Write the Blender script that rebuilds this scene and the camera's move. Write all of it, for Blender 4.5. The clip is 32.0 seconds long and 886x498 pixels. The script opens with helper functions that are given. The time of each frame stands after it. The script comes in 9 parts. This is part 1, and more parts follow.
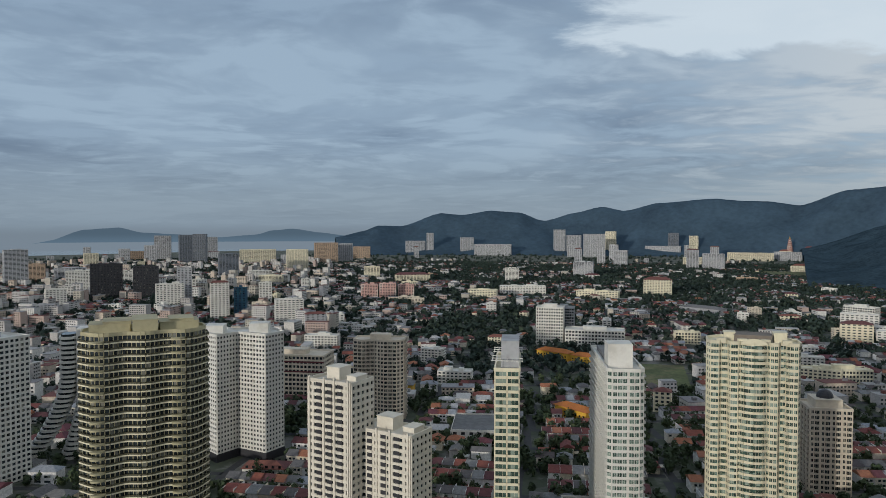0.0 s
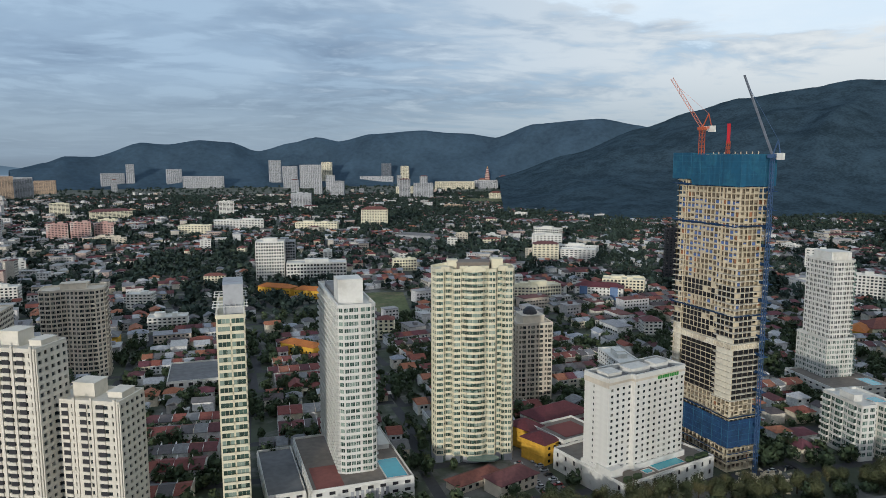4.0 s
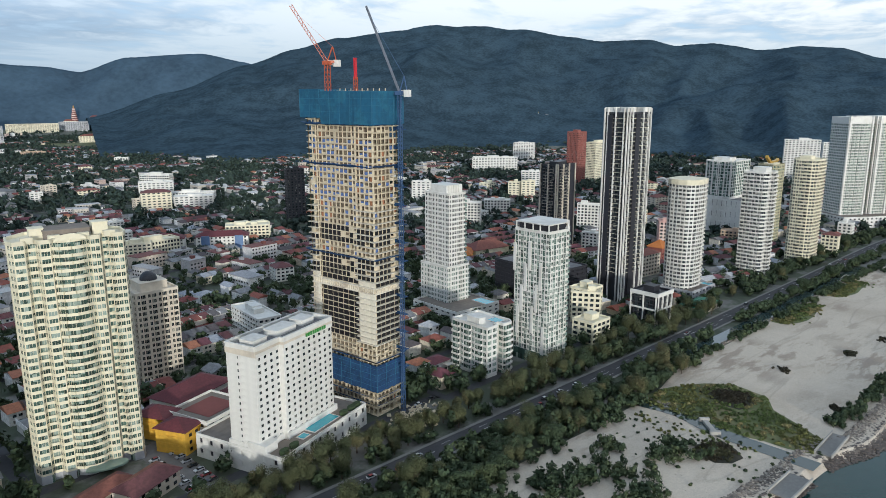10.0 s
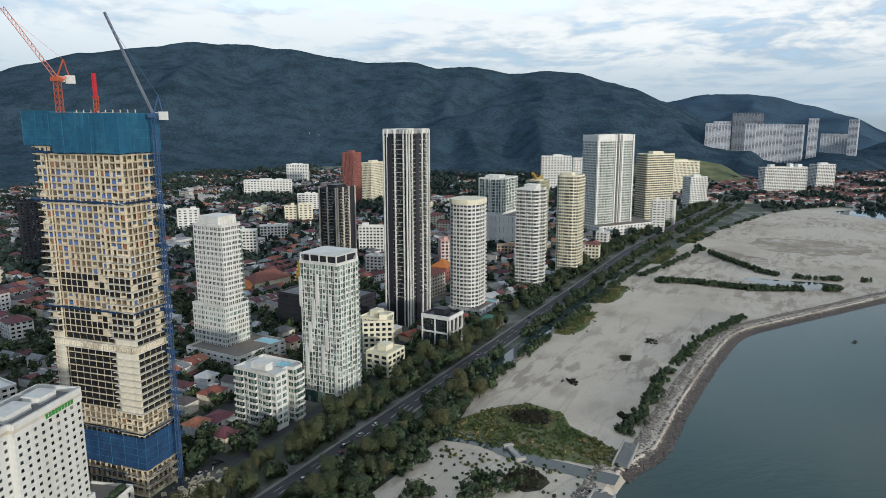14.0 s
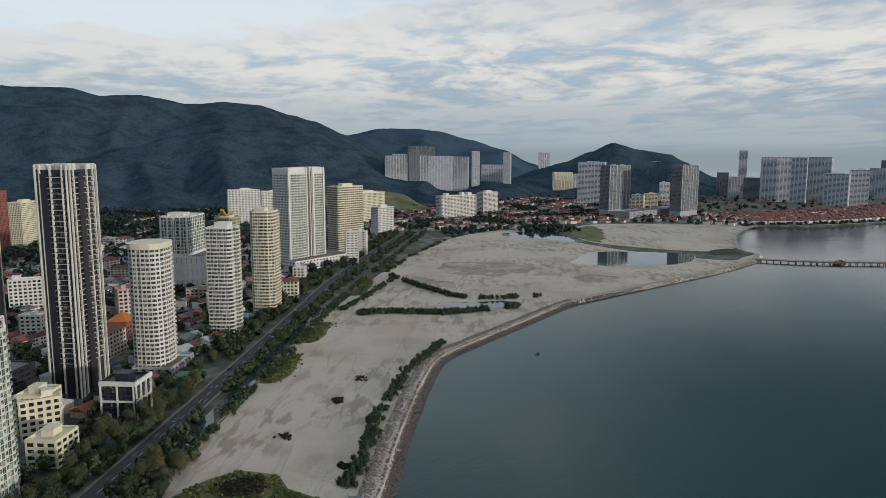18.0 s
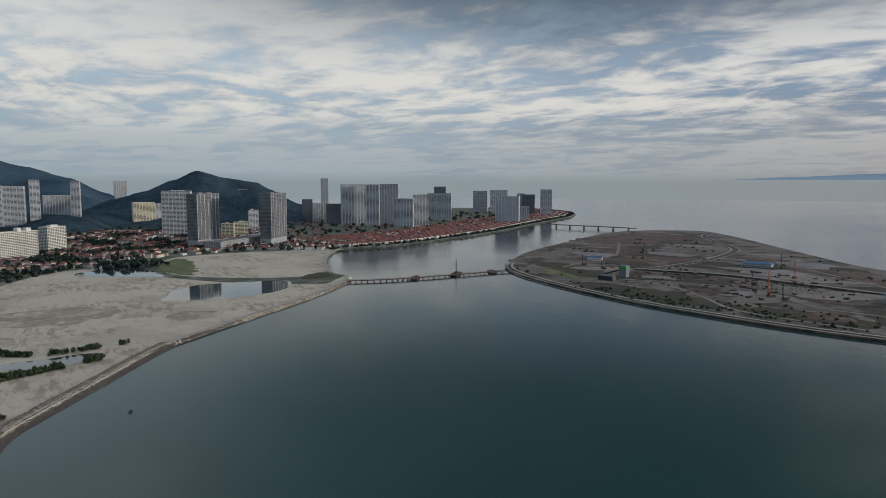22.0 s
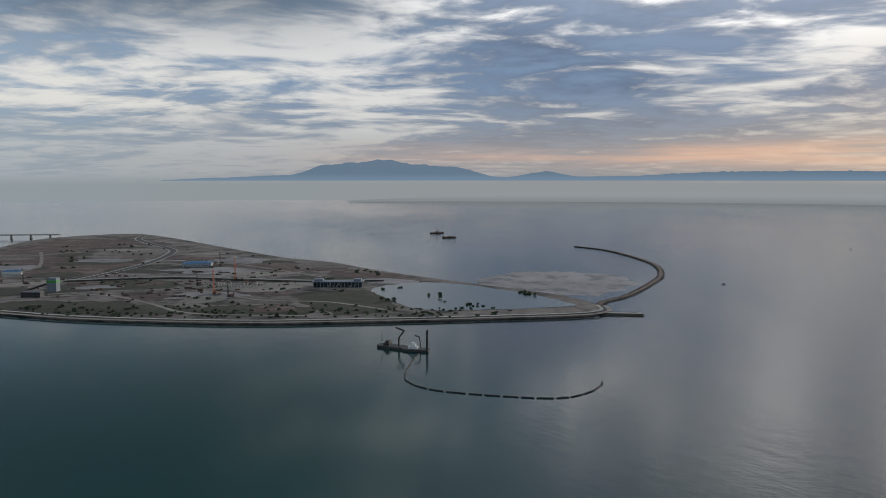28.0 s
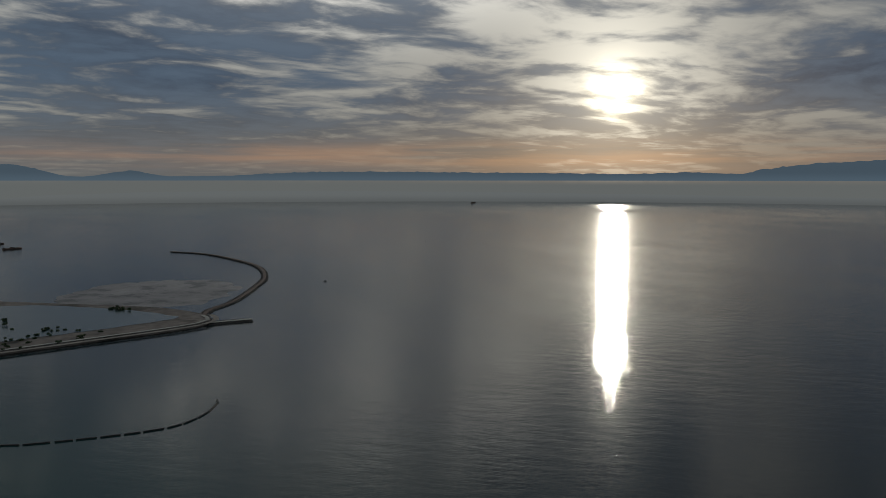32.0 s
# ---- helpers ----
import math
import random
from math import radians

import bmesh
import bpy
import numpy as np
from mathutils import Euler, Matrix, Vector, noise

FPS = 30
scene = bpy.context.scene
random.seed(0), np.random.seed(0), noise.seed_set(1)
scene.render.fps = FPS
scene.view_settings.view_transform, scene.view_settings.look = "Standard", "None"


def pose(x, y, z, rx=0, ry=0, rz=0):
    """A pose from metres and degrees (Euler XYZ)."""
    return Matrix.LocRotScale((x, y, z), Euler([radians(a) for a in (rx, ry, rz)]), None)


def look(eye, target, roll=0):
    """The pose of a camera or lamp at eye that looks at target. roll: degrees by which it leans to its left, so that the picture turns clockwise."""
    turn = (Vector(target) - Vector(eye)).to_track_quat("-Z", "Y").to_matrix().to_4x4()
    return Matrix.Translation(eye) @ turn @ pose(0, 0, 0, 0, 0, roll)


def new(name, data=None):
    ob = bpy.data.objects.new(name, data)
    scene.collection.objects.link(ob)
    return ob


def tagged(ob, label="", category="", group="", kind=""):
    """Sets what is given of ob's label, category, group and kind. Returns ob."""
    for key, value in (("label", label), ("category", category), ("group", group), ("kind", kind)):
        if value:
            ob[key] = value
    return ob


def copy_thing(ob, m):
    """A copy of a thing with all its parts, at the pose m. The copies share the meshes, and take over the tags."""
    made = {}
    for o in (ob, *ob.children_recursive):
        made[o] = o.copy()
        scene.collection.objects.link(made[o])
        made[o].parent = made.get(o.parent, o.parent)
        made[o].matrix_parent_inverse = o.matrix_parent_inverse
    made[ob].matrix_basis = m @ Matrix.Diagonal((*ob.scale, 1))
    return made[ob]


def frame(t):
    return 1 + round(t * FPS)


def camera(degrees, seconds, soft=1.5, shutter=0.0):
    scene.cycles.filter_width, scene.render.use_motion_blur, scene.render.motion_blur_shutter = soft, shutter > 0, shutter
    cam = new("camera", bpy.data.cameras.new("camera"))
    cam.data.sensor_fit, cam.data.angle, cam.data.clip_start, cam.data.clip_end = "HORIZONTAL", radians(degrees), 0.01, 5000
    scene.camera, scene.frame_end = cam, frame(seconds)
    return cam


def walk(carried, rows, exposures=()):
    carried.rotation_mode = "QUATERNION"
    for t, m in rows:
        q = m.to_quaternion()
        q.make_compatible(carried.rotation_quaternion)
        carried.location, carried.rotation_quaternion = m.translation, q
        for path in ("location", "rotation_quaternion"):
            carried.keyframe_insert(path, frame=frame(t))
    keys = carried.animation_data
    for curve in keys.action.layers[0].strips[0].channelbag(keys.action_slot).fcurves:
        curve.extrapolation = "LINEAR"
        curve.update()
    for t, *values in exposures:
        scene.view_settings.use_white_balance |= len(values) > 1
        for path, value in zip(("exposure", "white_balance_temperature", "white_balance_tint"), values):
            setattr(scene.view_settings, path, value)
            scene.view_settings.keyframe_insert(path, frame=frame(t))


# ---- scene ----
cam = camera(64.25, 32.0, 0.8)

# seconds, place, tilt from straight down, lean, heading
PATH = [
    (0, -70.59, -41.87, 151.17, 88.320, -0.041, -6.657),
    (0.5, -70.68, -40.51, 151.31, 87.628, -0.068, -9.449),
    (1, -71.06, -37.95, 151.29, 86.928, -0.062, -12.207),
    (1.5, -70.93, -35.54, 151.25, 86.223, -0.084, -14.949),
    (2, -70.72, -32.75, 151.22, 85.537, -0.077, -17.819),
    (2.5, -70.51, -30.00, 151.25, 84.836, -0.086, -20.694),
    (3, -69.88, -27.06, 151.38, 84.142, 0.016, -23.578),
    (3.5, -69.19, -24.33, 151.29, 83.430, 0.046, -26.471),
    (5.5, -64.85, -12.67, 151.19, 80.681, 0.046, -38.311),
    (6, -63.43, -9.61, 151.10, 79.988, -0.017, -41.237),
    (6.5, -61.76, -7.12, 151.01, 79.286, 0.017, -44.055),
    (7, -59.44, -3.71, 150.95, 78.566, 0.027, -46.976),
    (7.5, -57.76, -0.88, 150.87, 77.901, 0.020, -50.001),
    (8, -56.20, 1.46, 150.88, 77.717, 0.015, -52.468),
    (8.5, -54.03, 3.44, 151.04, 77.735, -0.006, -55.326),
    (9, -52.06, 5.64, 151.02, 77.781, -0.003, -57.801),
    (9.5, -49.38, 8.15, 150.79, 77.801, -0.011, -58.520),
    (10, -47.15, 10.42, 150.66, 77.840, -0.017, -60.161),
    (10.5, -44.39, 12.52, 150.94, 77.837, 0.020, -62.035),
    (11, -41.66, 14.58, 151.21, 77.823, -0.036, -64.117),
    (11.5, -38.55, 16.58, 151.24, 77.828, -0.040, -66.456),
    (12, -35.55, 18.47, 151.12, 78.147, -0.013, -68.805),
    (12.5, -32.36, 20.16, 151.21, 78.432, -0.036, -71.086),
    (13, -29.29, 21.93, 151.25, 78.761, -0.045, -73.395),
    (13.5, -25.95, 23.45, 151.60, 79.069, 0.040, -75.820),
    (15.5, -12.74, 28.48, 151.51, 80.416, 0.016, -86.869),
    (16, -9.53, 29.39, 151.48, 80.713, -0.023, -89.940),
    (16.5, -6.23, 30.12, 151.82, 81.009, 0.030, -93.207),
    (17, -3.23, 30.62, 152.07, 81.349, -0.003, -96.608),
    (17.5, 0.14, 31.04, 152.26, 81.661, -0.014, -100.013),
    (18, 3.45, 31.33, 152.50, 81.928, -0.076, -103.432),
    (18.5, 6.73, 31.63, 152.52, 82.244, -0.103, -107.288),
    (19, 10.05, 31.69, 152.66, 82.548, -0.113, -110.755),
    (19.5, 13.78, 30.79, 152.77, 82.854, -0.113, -114.615),
    (20, 17.28, 29.70, 152.93, 83.171, -0.073, -118.676),
    (20.5, 20.71, 28.86, 152.57, 83.506, -0.050, -122.871),
    (21, 24.24, 27.53, 151.91, 83.814, -0.052, -127.341),
    (21.5, 27.73, 25.31, 151.55, 84.109, -0.008, -131.771),
    (22, 31.38, 22.50, 151.53, 84.228, -0.024, -136.056),
    (22.5, 35.30, 20.98, 151.65, 84.225, -0.048, -140.102),
    (23, 38.80, 19.53, 151.80, 84.237, -0.087, -144.057),
    (23.5, 41.53, 17.42, 151.89, 84.233, -0.061, -147.409),
    (24, 44.34, 15.65, 151.79, 84.237, -0.070, -150.798),
    (24.5, 46.87, 13.73, 151.79, 84.248, -0.052, -154.190),
    (25, 49.15, 11.70, 151.53, 84.290, 0.012, -157.598),
    (25.5, 51.52, 9.58, 151.28, 84.305, -0.067, -161.094),
    (27.5, 58.14, -2.27, 149.76, 84.322, 0.043, -176.422),
    (28, 59.60, -5.23, 149.68, 84.321, 0.005, -180.309),
    (28.5, 60.89, -8.04, 149.77, 84.310, 0.012, -184.427),
    (29, 61.76, -11.06, 149.97, 84.301, 0.000, -188.539),
    (29.5, 62.15, -14.05, 149.96, 84.294, 0.054, -192.534),
    (30, 62.58, -17.30, 150.03, 84.268, 0.082, -196.575),
    (30.5, 62.60, -20.76, 150.30, 84.232, 0.026, -200.580),
    (31, 62.50, -23.66, 150.65, 84.237, -0.003, -204.529),
    (31.5, 62.56, -27.51, 151.08, 84.206, -0.019, -208.558),
    (32, 61.20, -33.07, 151.67, 84.299, -0.036, -212.419),
]
walk(cam, [(t, pose(x, y, z, rx, ry, rz)) for t, x, y, z, rx, ry, rz in PATH],
     [(0, -0.10, 6400, 10), (3, 0.10, 6250, 10), (6, 0.32, 6080, 9), (9, 0.56, 6000, 9), (13, 0.50, 6080, 9), (16, 0.23, 6350, 10), (19, -0.05, 6550, 11), (21, -0.12, 6600, 11), (23, -0.06, 6550, 10), (28, 0.0, 6500, 10), (30, -0.42, 6550, 9), (32, -1.22, 6750, 6)])

# ---- world and sun ----
SUN_AZ, SUN_EL = -134.0, 6.8     # degrees from +y towards +x, and above the horizon
SUN_DIR = Vector((math.sin(radians(SUN_AZ)) * math.cos(radians(SUN_EL)),
                  math.cos(radians(SUN_AZ)) * math.cos(radians(SUN_EL)), math.sin(radians(SUN_EL))))


class Nodes:
    """Short hand for building a node tree."""

    def __init__(self, tree):
        self.tree = tree
        tree.nodes.clear()

    def add(self, kind, inputs=None, **props):
        n = self.tree.nodes.new(kind)
        for k, v in props.items():
            setattr(n, k, v)
        for k, v in (inputs or {}).items():
            self.put(n.inputs[k], v)
        return n

    def put(self, socket, v):
        if isinstance(v, bpy.types.NodeSocket):
            self.tree.links.new(v, socket)
        elif isinstance(v, bpy.types.Node):
            self.tree.links.new(v.outputs[0], socket)
        else:
            if socket.type == "RGBA" and len(v) == 3:
                v = (*v, 1)
            socket.default_value = v

    def math(self, op, a, b=0.0, c=0.0, clamp=False):
        return self.add("ShaderNodeMath", {0: a, 1: b, 2: c}, operation=op, use_clamp=clamp).outputs[0]

    def vmath(self, op, a, b=(0, 0, 0)):
        n = self.add("ShaderNodeVectorMath", {0: a, 1: b}, operation=op)
        return n.outputs["Value"] if op in ("DOT_PRODUCT", "LENGTH") else n.outputs["Vector"]

    def ramp(self, v, lo, hi, a=0.0, b=1.0):
        return self.add("ShaderNodeMapRange", {0: v, 1: lo, 2: hi, 3: a, 4: b}, interpolation_type="SMOOTHSTEP").outputs[0]

    def mix(self, fac, a, b, blend="MIX"):
        n = self.add("ShaderNodeMix", data_type="RGBA", blend_type=blend)
        self.put(n.inputs[0], fac)
        self.put(n.inputs[6], a)
        self.put(n.inputs[7], b)
        return n.outputs[2]

    def noise(self, vec, scale, detail=4.0, rough=0.55, **kw):
        return self.add("ShaderNodeTexNoise", {"Vector": vec, "Scale": scale, "Detail": detail, "Roughness": rough, **kw}).outputs[0]


def aim(az, el):
    return (math.sin(radians(az)) * math.cos(radians(el)), math.cos(radians(az)) * math.cos(radians(el)), math.sin(radians(el)))


def build_world():
    w = bpy.data.worlds.new("dawn_sky")
    w.use_nodes = True
    scene.world = w
    n = Nodes(w.node_tree)
    d = n.add("ShaderNodeTexCoord").outputs["Generated"]
    z = n.add("ShaderNodeSeparateXYZ", {0: d}).outputs[2]
    # flat cloud deck: the direction carried up to a plane
    inv = n.math("DIVIDE", 1.0, n.math("ADD", n.math("MAXIMUM", z, 0.0), 0.10))
    flat = n.add("ShaderNodeVectorMath", {0: d, "Scale": inv}, operation="SCALE").outputs[0]
    flat = n.vmath("MULTIPLY", flat, (1.0, 1.0, 0.0))
    warp = n.vmath("ADD", flat, n.add("ShaderNodeTexNoise", {"Vector": flat, "Scale": 0.6, "Detail": 3.0}).outputs[1])
    big = n.noise(warp, 0.55, 5.0, 0.6)
    fine = n.noise(n.vmath("MULTIPLY", warp, (1.0, 1.3, 1.0)), 2.3, 7.0, 0.57)
    cover = n.math("ADD", n.math("MULTIPLY", big, 0.55), n.math("MULTIPLY", fine, 0.45))
    toward = n.vmath("DOT_PRODUCT", d, tuple(SUN_DIR))
    side = n.ramp(toward, -0.3, 0.9)
    open_side = n.ramp(n.vmath("DOT_PRODUCT", d, aim(105, 0)), -0.1, 0.75)
    # the deck is close over the town, broken over the bay and the strait
    cover = n.math("SUBTRACT", cover, n.math("MULTIPLY", open_side, 0.05))
    cover = n.math("ADD", cover, n.math("MULTIPLY", n.ramp(toward, 0.5, 0.95), 0.035))
    for az, el, near, full, k in ((195, 9, 0.972, 0.998, 0.05), (243, 13, 0.985, 0.998, 0.06), (222, 14, 0.984, 0.998, -0.08), (176, 11, 0.985, 0.998, -0.03), (152, 12, 0.972, 0.998, 0.05)):
        cover = n.math("ADD", cover, n.math("MULTIPLY", n.ramp(n.vmath("DOT_PRODUCT", d, aim(az, el)), near, full), k))
    thick = n.ramp(cover, 0.415, 0.565)
    light = n.mix(side, n.mix(open_side, (0.34, 0.45, 0.57), (0.65, 0.67, 0.67)), (0.69, 0.69, 0.69))
    dark = n.mix(side, n.mix(open_side, (0.205, 0.285, 0.395), (0.275, 0.365, 0.47)), (0.115, 0.175, 0.290))
    dark = n.mix(n.ramp(fine, 0.3, 0.7), n.mix(1.0, dark, (0.66, 0.69, 0.75), "MULTIPLY"), n.mix(1.0, dark, (1.42, 1.38, 1.30), "MULTIPLY"))
    sky = n.mix(thick, light, dark)
    # high cloud darkened away from the sun round azimuth 158, added to dim the water
    heavy = n.math("MULTIPLY", n.ramp(z, 0.14, 0.29), n.ramp(toward, 0.82, 0.50))
    heavy = n.math("MULTIPLY", heavy, n.ramp(n.vmath("DOT_PRODUCT", d, aim(158, 0)), 0.55, 0.95))
    sky = n.mix(n.math("MULTIPLY", heavy, 0.94), sky, (0.055, 0.080, 0.108))
    # a wide opening in the deck, lower towards the east
    east = n.vmath("DOT_PRODUCT", d, aim(72, 0))
    brink = n.math("SUBTRACT", n.math("ADD", z, n.math("MULTIPLY", n.math("SUBTRACT", fine, 0.5), 0.10)), n.ramp(east, 0.72, 1.0, 0.225, 0.135))
    gap = n.math("MULTIPLY", n.ramp(brink, -0.004, 0.016), n.ramp(n.math("ADD", east, n.math("MULTIPLY", n.math("SUBTRACT", fine, 0.5), 0.3)), 0.56, 0.63))
    gap = n.math("MULTIPLY", gap, n.math("MULTIPLY", n.ramp(z, 0.30, 0.55, 1.0, 0.0), n.ramp(n.vmath("DOT_PRODUCT", d, aim(20, 0)), -0.30, 0.35)))
    sky = n.mix(n.math("MULTIPLY", gap, 0.85), sky, (0.66, 0.75, 0.82))
    # haze low down, darker over the strait's far end
    haze = n.mix(side, n.mix(open_side, (0.235, 0.30, 0.36), (0.275, 0.355, 0.42)), (0.30, 0.30, 0.31))
    low = n.ramp(z, 0.0, 0.14, 1.0, 0.0)
    sky = n.mix(n.math("MULTIPLY", low, 0.80), sky, haze)
    lit = n.math("MULTIPLY", n.ramp(z, 0.05, 0.10), n.ramp(z, 0.11, 0.20, 1.0, 0.0))
    lit = n.math("MULTIPLY", lit, n.ramp(n.vmath("DOT_PRODUCT", d, aim(130, 6)), 0.45, 0.95))
    lit = n.math("MULTIPLY", lit, n.ramp(fine, 0.62, 0.38))
    sky = n.mix(n.math("MULTIPLY", lit, 0.65), sky, (0.77, 0.75, 0.70))
    # warm band over the far coast
    band = n.math("MULTIPLY", n.ramp(z, 0.008, 0.030), n.ramp(z, 0.030, 0.062, 1.0, 0.0))
    streak = n.ramp(n.noise(n.vmath("MULTIPLY", d, (3.0, 3.0, 60.0)), 1.0, 5.0), 0.30, 0.65)
    band = n.math("MULTIPLY", band, n.math("MULTIPLY", n.ramp(toward, 0.45, 0.95), streak))
    sky = n.mix(n.math("MULTIPLY", band, 0.80), sky, (0.70, 0.44, 0.33))
    nish = n.add("ShaderNodeTexSky", sky_type="NISHITA", sun_disc=False, sun_elevation=radians(SUN_EL),
                 sun_rotation=radians(SUN_AZ))
    sky = n.mix(1.0, sky, n.mix(1.0, nish.outputs[0], (0.006, 0.006, 0.006), "MULTIPLY"), "ADD")
    # the sun behind thin cloud
    glow = n.math("MULTIPLY", n.math("POWER", n.math("MAXIMUM", toward, 0.0), 170.0), n.ramp(thick, 0.0, 1.0, 1.0, 0.35))
    core = n.math("MULTIPLY", n.math("POWER", n.math("MAXIMUM", toward, 0.0), 2600.0), n.ramp(fine, 0.66, 0.36, 0.25, 1.0))
    # broad is an added glow, higher than the sun, that brightens the water's reflections
    broad = n.math("MULTIPLY", n.math("POWER", n.math("MAXIMUM", n.vmath("DOT_PRODUCT", d, aim(203, 25)), 0.0), 15.0), n.ramp(thick, 0.0, 1.0, 1.0, 0.14))
    sky = n.mix(1.0, sky, n.mix(1.0, (1.0, 0.95, 0.84), n.math("MULTIPLY", glow, 1.5), "MULTIPLY"), "ADD")
    sky = n.mix(1.0, sky, n.mix(1.0, (1.0, 0.88, 0.66), n.math("MULTIPLY", core, 9.0), "MULTIPLY"), "ADD")
    sky = n.mix(1.0, sky, n.mix(1.0, (1.0, 0.97, 0.92), n.math("MULTIPLY", broad, n.math("MULTIPLY", 3.2, n.ramp(z, 0.12, 0.36))), "MULTIPLY"), "ADD")
    sea = n.mix(side, n.mix(open_side, (0.20, 0.25, 0.30), (0.27, 0.33, 0.36)), (0.28, 0.30, 0.31))
    sky = n.mix(n.ramp(z, -0.010, 0.012), sea, sky)
    bg = n.add("ShaderNodeBackground", {"Color": sky, "Strength": 1.0})
    n.add("ShaderNodeOutputWorld", {0: bg.outputs[0]})


build_world()
sun_data = bpy.data.lights.new("sun", "SUN")
sun_data.energy, sun_data.angle, sun_data.color = 1.85, radians(1.6), (1.0, 0.94, 0.84)
sun = new("sun", sun_data)
sun.matrix_world = look(SUN_DIR * 100, (0, 0, 0))


# ---- materials ----
def material(name, color, rough=0.7, vary=0.15, scale=0.3, bump=0.0, metal=0.0, stain=None, stain_scale=0.02, island=0.0, spec=0.5, coords="Object"):
    """A plain surface: grain and larger stains, with an optional second colour in patches."""
    m = bpy.data.materials.new(name)
    m.use_nodes = True
    n = Nodes(m.node_tree)
    p = n.add("ShaderNodeNewGeometry").outputs["Position"] if coords == "World" else n.add("ShaderNodeTexCoord").outputs["Object"]
    fine = n.noise(p, scale, 5.0)
    coarse = n.noise(p, scale * 0.13, 3.0)
    v = n.math("ADD", n.math("MULTIPLY", fine, 0.5), n.math("MULTIPLY", coarse, 0.5))
    k = n.ramp(v, 0.3, 0.7, 1.0 - vary, 1.0 + vary)
    if island:
        r = n.add("ShaderNodeNewGeometry").outputs["Random Per Island"]
        k = n.math("MULTIPLY", k, n.ramp(r, 0, 1, 1 - island, 1 + island))
    c = color if len(color) == 4 else (*color, 1)
    if stain:
        c = n.mix(n.ramp(n.noise(p, stain_scale, 5.0, 0.65), 0.48, 0.62), c, (*stain, 1))
    col = n.mix(1.0, c, n.add("ShaderNodeCombineColor", {0: k, 1: k, 2: k}).outputs[0], "MULTIPLY")
    inputs = {"Base Color": col, "Roughness": rough, "Metallic": metal, "Specular IOR Level": spec}
    if bump:
        b = n.add("ShaderNodeBump", {"Height": fine, "Strength": 0.6, "Distance": bump})
        inputs["Normal"] = b.outputs[0]
    bs = n.add("ShaderNodeBsdfPrincipled", inputs)
    n.add("ShaderNodeOutputMaterial", {0: bs.outputs[0]})
    return m


def glazing(name, color, blind, cell=(1.6, 1.6, 3.05), share=0.4, rough=0.12):
    """Window glass with rooms behind it: some panes hold pale blinds, some are dark."""
    m = bpy.data.materials.new(name)
    m.use_nodes = True
    n = Nodes(m.node_tree)
    p = n.add("ShaderNodeTexCoord").outputs["Object"]
    q = n.vmath("FLOOR", n.vmath("DIVIDE", p, cell))
    r = n.add("ShaderNodeTexWhiteNoise", {0: q}, noise_dimensions="3D").outputs[0]
    shade = n.ramp(r, 0, 1, 0.5, 1.6)
    c = n.mix(1.0, (*color, 1), n.add("ShaderNodeCombineColor", {0: shade, 1: shade, 2: shade}).outputs[0], "MULTIPLY")
    c = n.mix(n.math("GREATER_THAN", r, 1 - share), c, (*blind, 1))
    bs = n.add("ShaderNodeBsdfPrincipled", {"Base Color": c, "Roughness": rough, "Specular IOR Level": 0.6})
    n.add("ShaderNodeOutputMaterial", {0: bs.outputs[0]})
    return m


def water_material():
    m = bpy.data.materials.new("sea_water")
    m.use_nodes = True
    n = Nodes(m.node_tree)
    p = n.add("ShaderNodeNewGeometry").outputs["Position"]
    # the swell runs with the wind, its crests long
    s = n.vmath("DOT_PRODUCT", p, (-0.719, -0.695, 0.0))
    e = n.math("MULTIPLY", n.vmath("DOT_PRODUCT", p, (0.695, -0.719, 0.0)), 0.32)
    q = n.add("ShaderNodeCombineXYZ", {0: s, 1: e}).outputs[0]
    a = n.noise(q, 0.10, 3.0, 0.6)
    b = n.noise(q, 0.55, 4.0, 0.62)
    h = n.math("ADD", n.math("MULTIPLY", a, 1.4), n.math("ADD", n.math("MULTIPLY", b, 0.5), n.math("MULTIPLY", n.noise(q, 1.7, 2.0, 0.6), 0.2)))
    calm = n.ramp(n.noise(n.vmath("MULTIPLY", p, (1.0, 0.4, 1.0)), 0.005, 5.0, 0.6), 0.38, 0.66, 0.45, 1.0)
    # sheltered water in the bay is nearly smooth
    off = n.vmath("LENGTH", n.vmath("SUBTRACT", p, (430.0, -330.0, 0.0)))
    calm = n.math("MULTIPLY", calm, n.ramp(off, 330.0, 720.0, 0.30, 1.0))
    bump = n.add("ShaderNodeBump", {"Height": h, "Strength": calm, "Distance": 0.33})
    tint = n.mix(n.ramp(n.noise(p, 0.0022, 4.0, 0.6), 0.35, 0.65), (0.005, 0.038, 0.035, 1), (0.007, 0.046, 0.042, 1))
    # the open strait is deeper and darker than the silty bay
    tint = n.mix(n.ramp(off, 300.0, 640.0), tint, (0.003, 0.013, 0.016, 1))
    sheen = n.add("ShaderNodeBsdfPrincipled", {"Base Color": tint, "Roughness": 0.05, "IOR": 1.333, "Normal": bump.outputs[0]})
    # capillary ripples too small to tell apart scatter the light wider
    wide = n.add("ShaderNodeBsdfPrincipled", {"Base Color": tint, "Roughness": 0.22, "IOR": 1.333, "Normal": bump.outputs[0]})
    mixed = n.add("ShaderNodeMixShader", {0: n.ramp(off, 300.0, 620.0, 0.45, 0.06), 1: sheen.outputs[0], 2: wide.outputs[0]})
    n.add("ShaderNodeOutputMaterial", {0: mixed.outputs[0]})
    return m


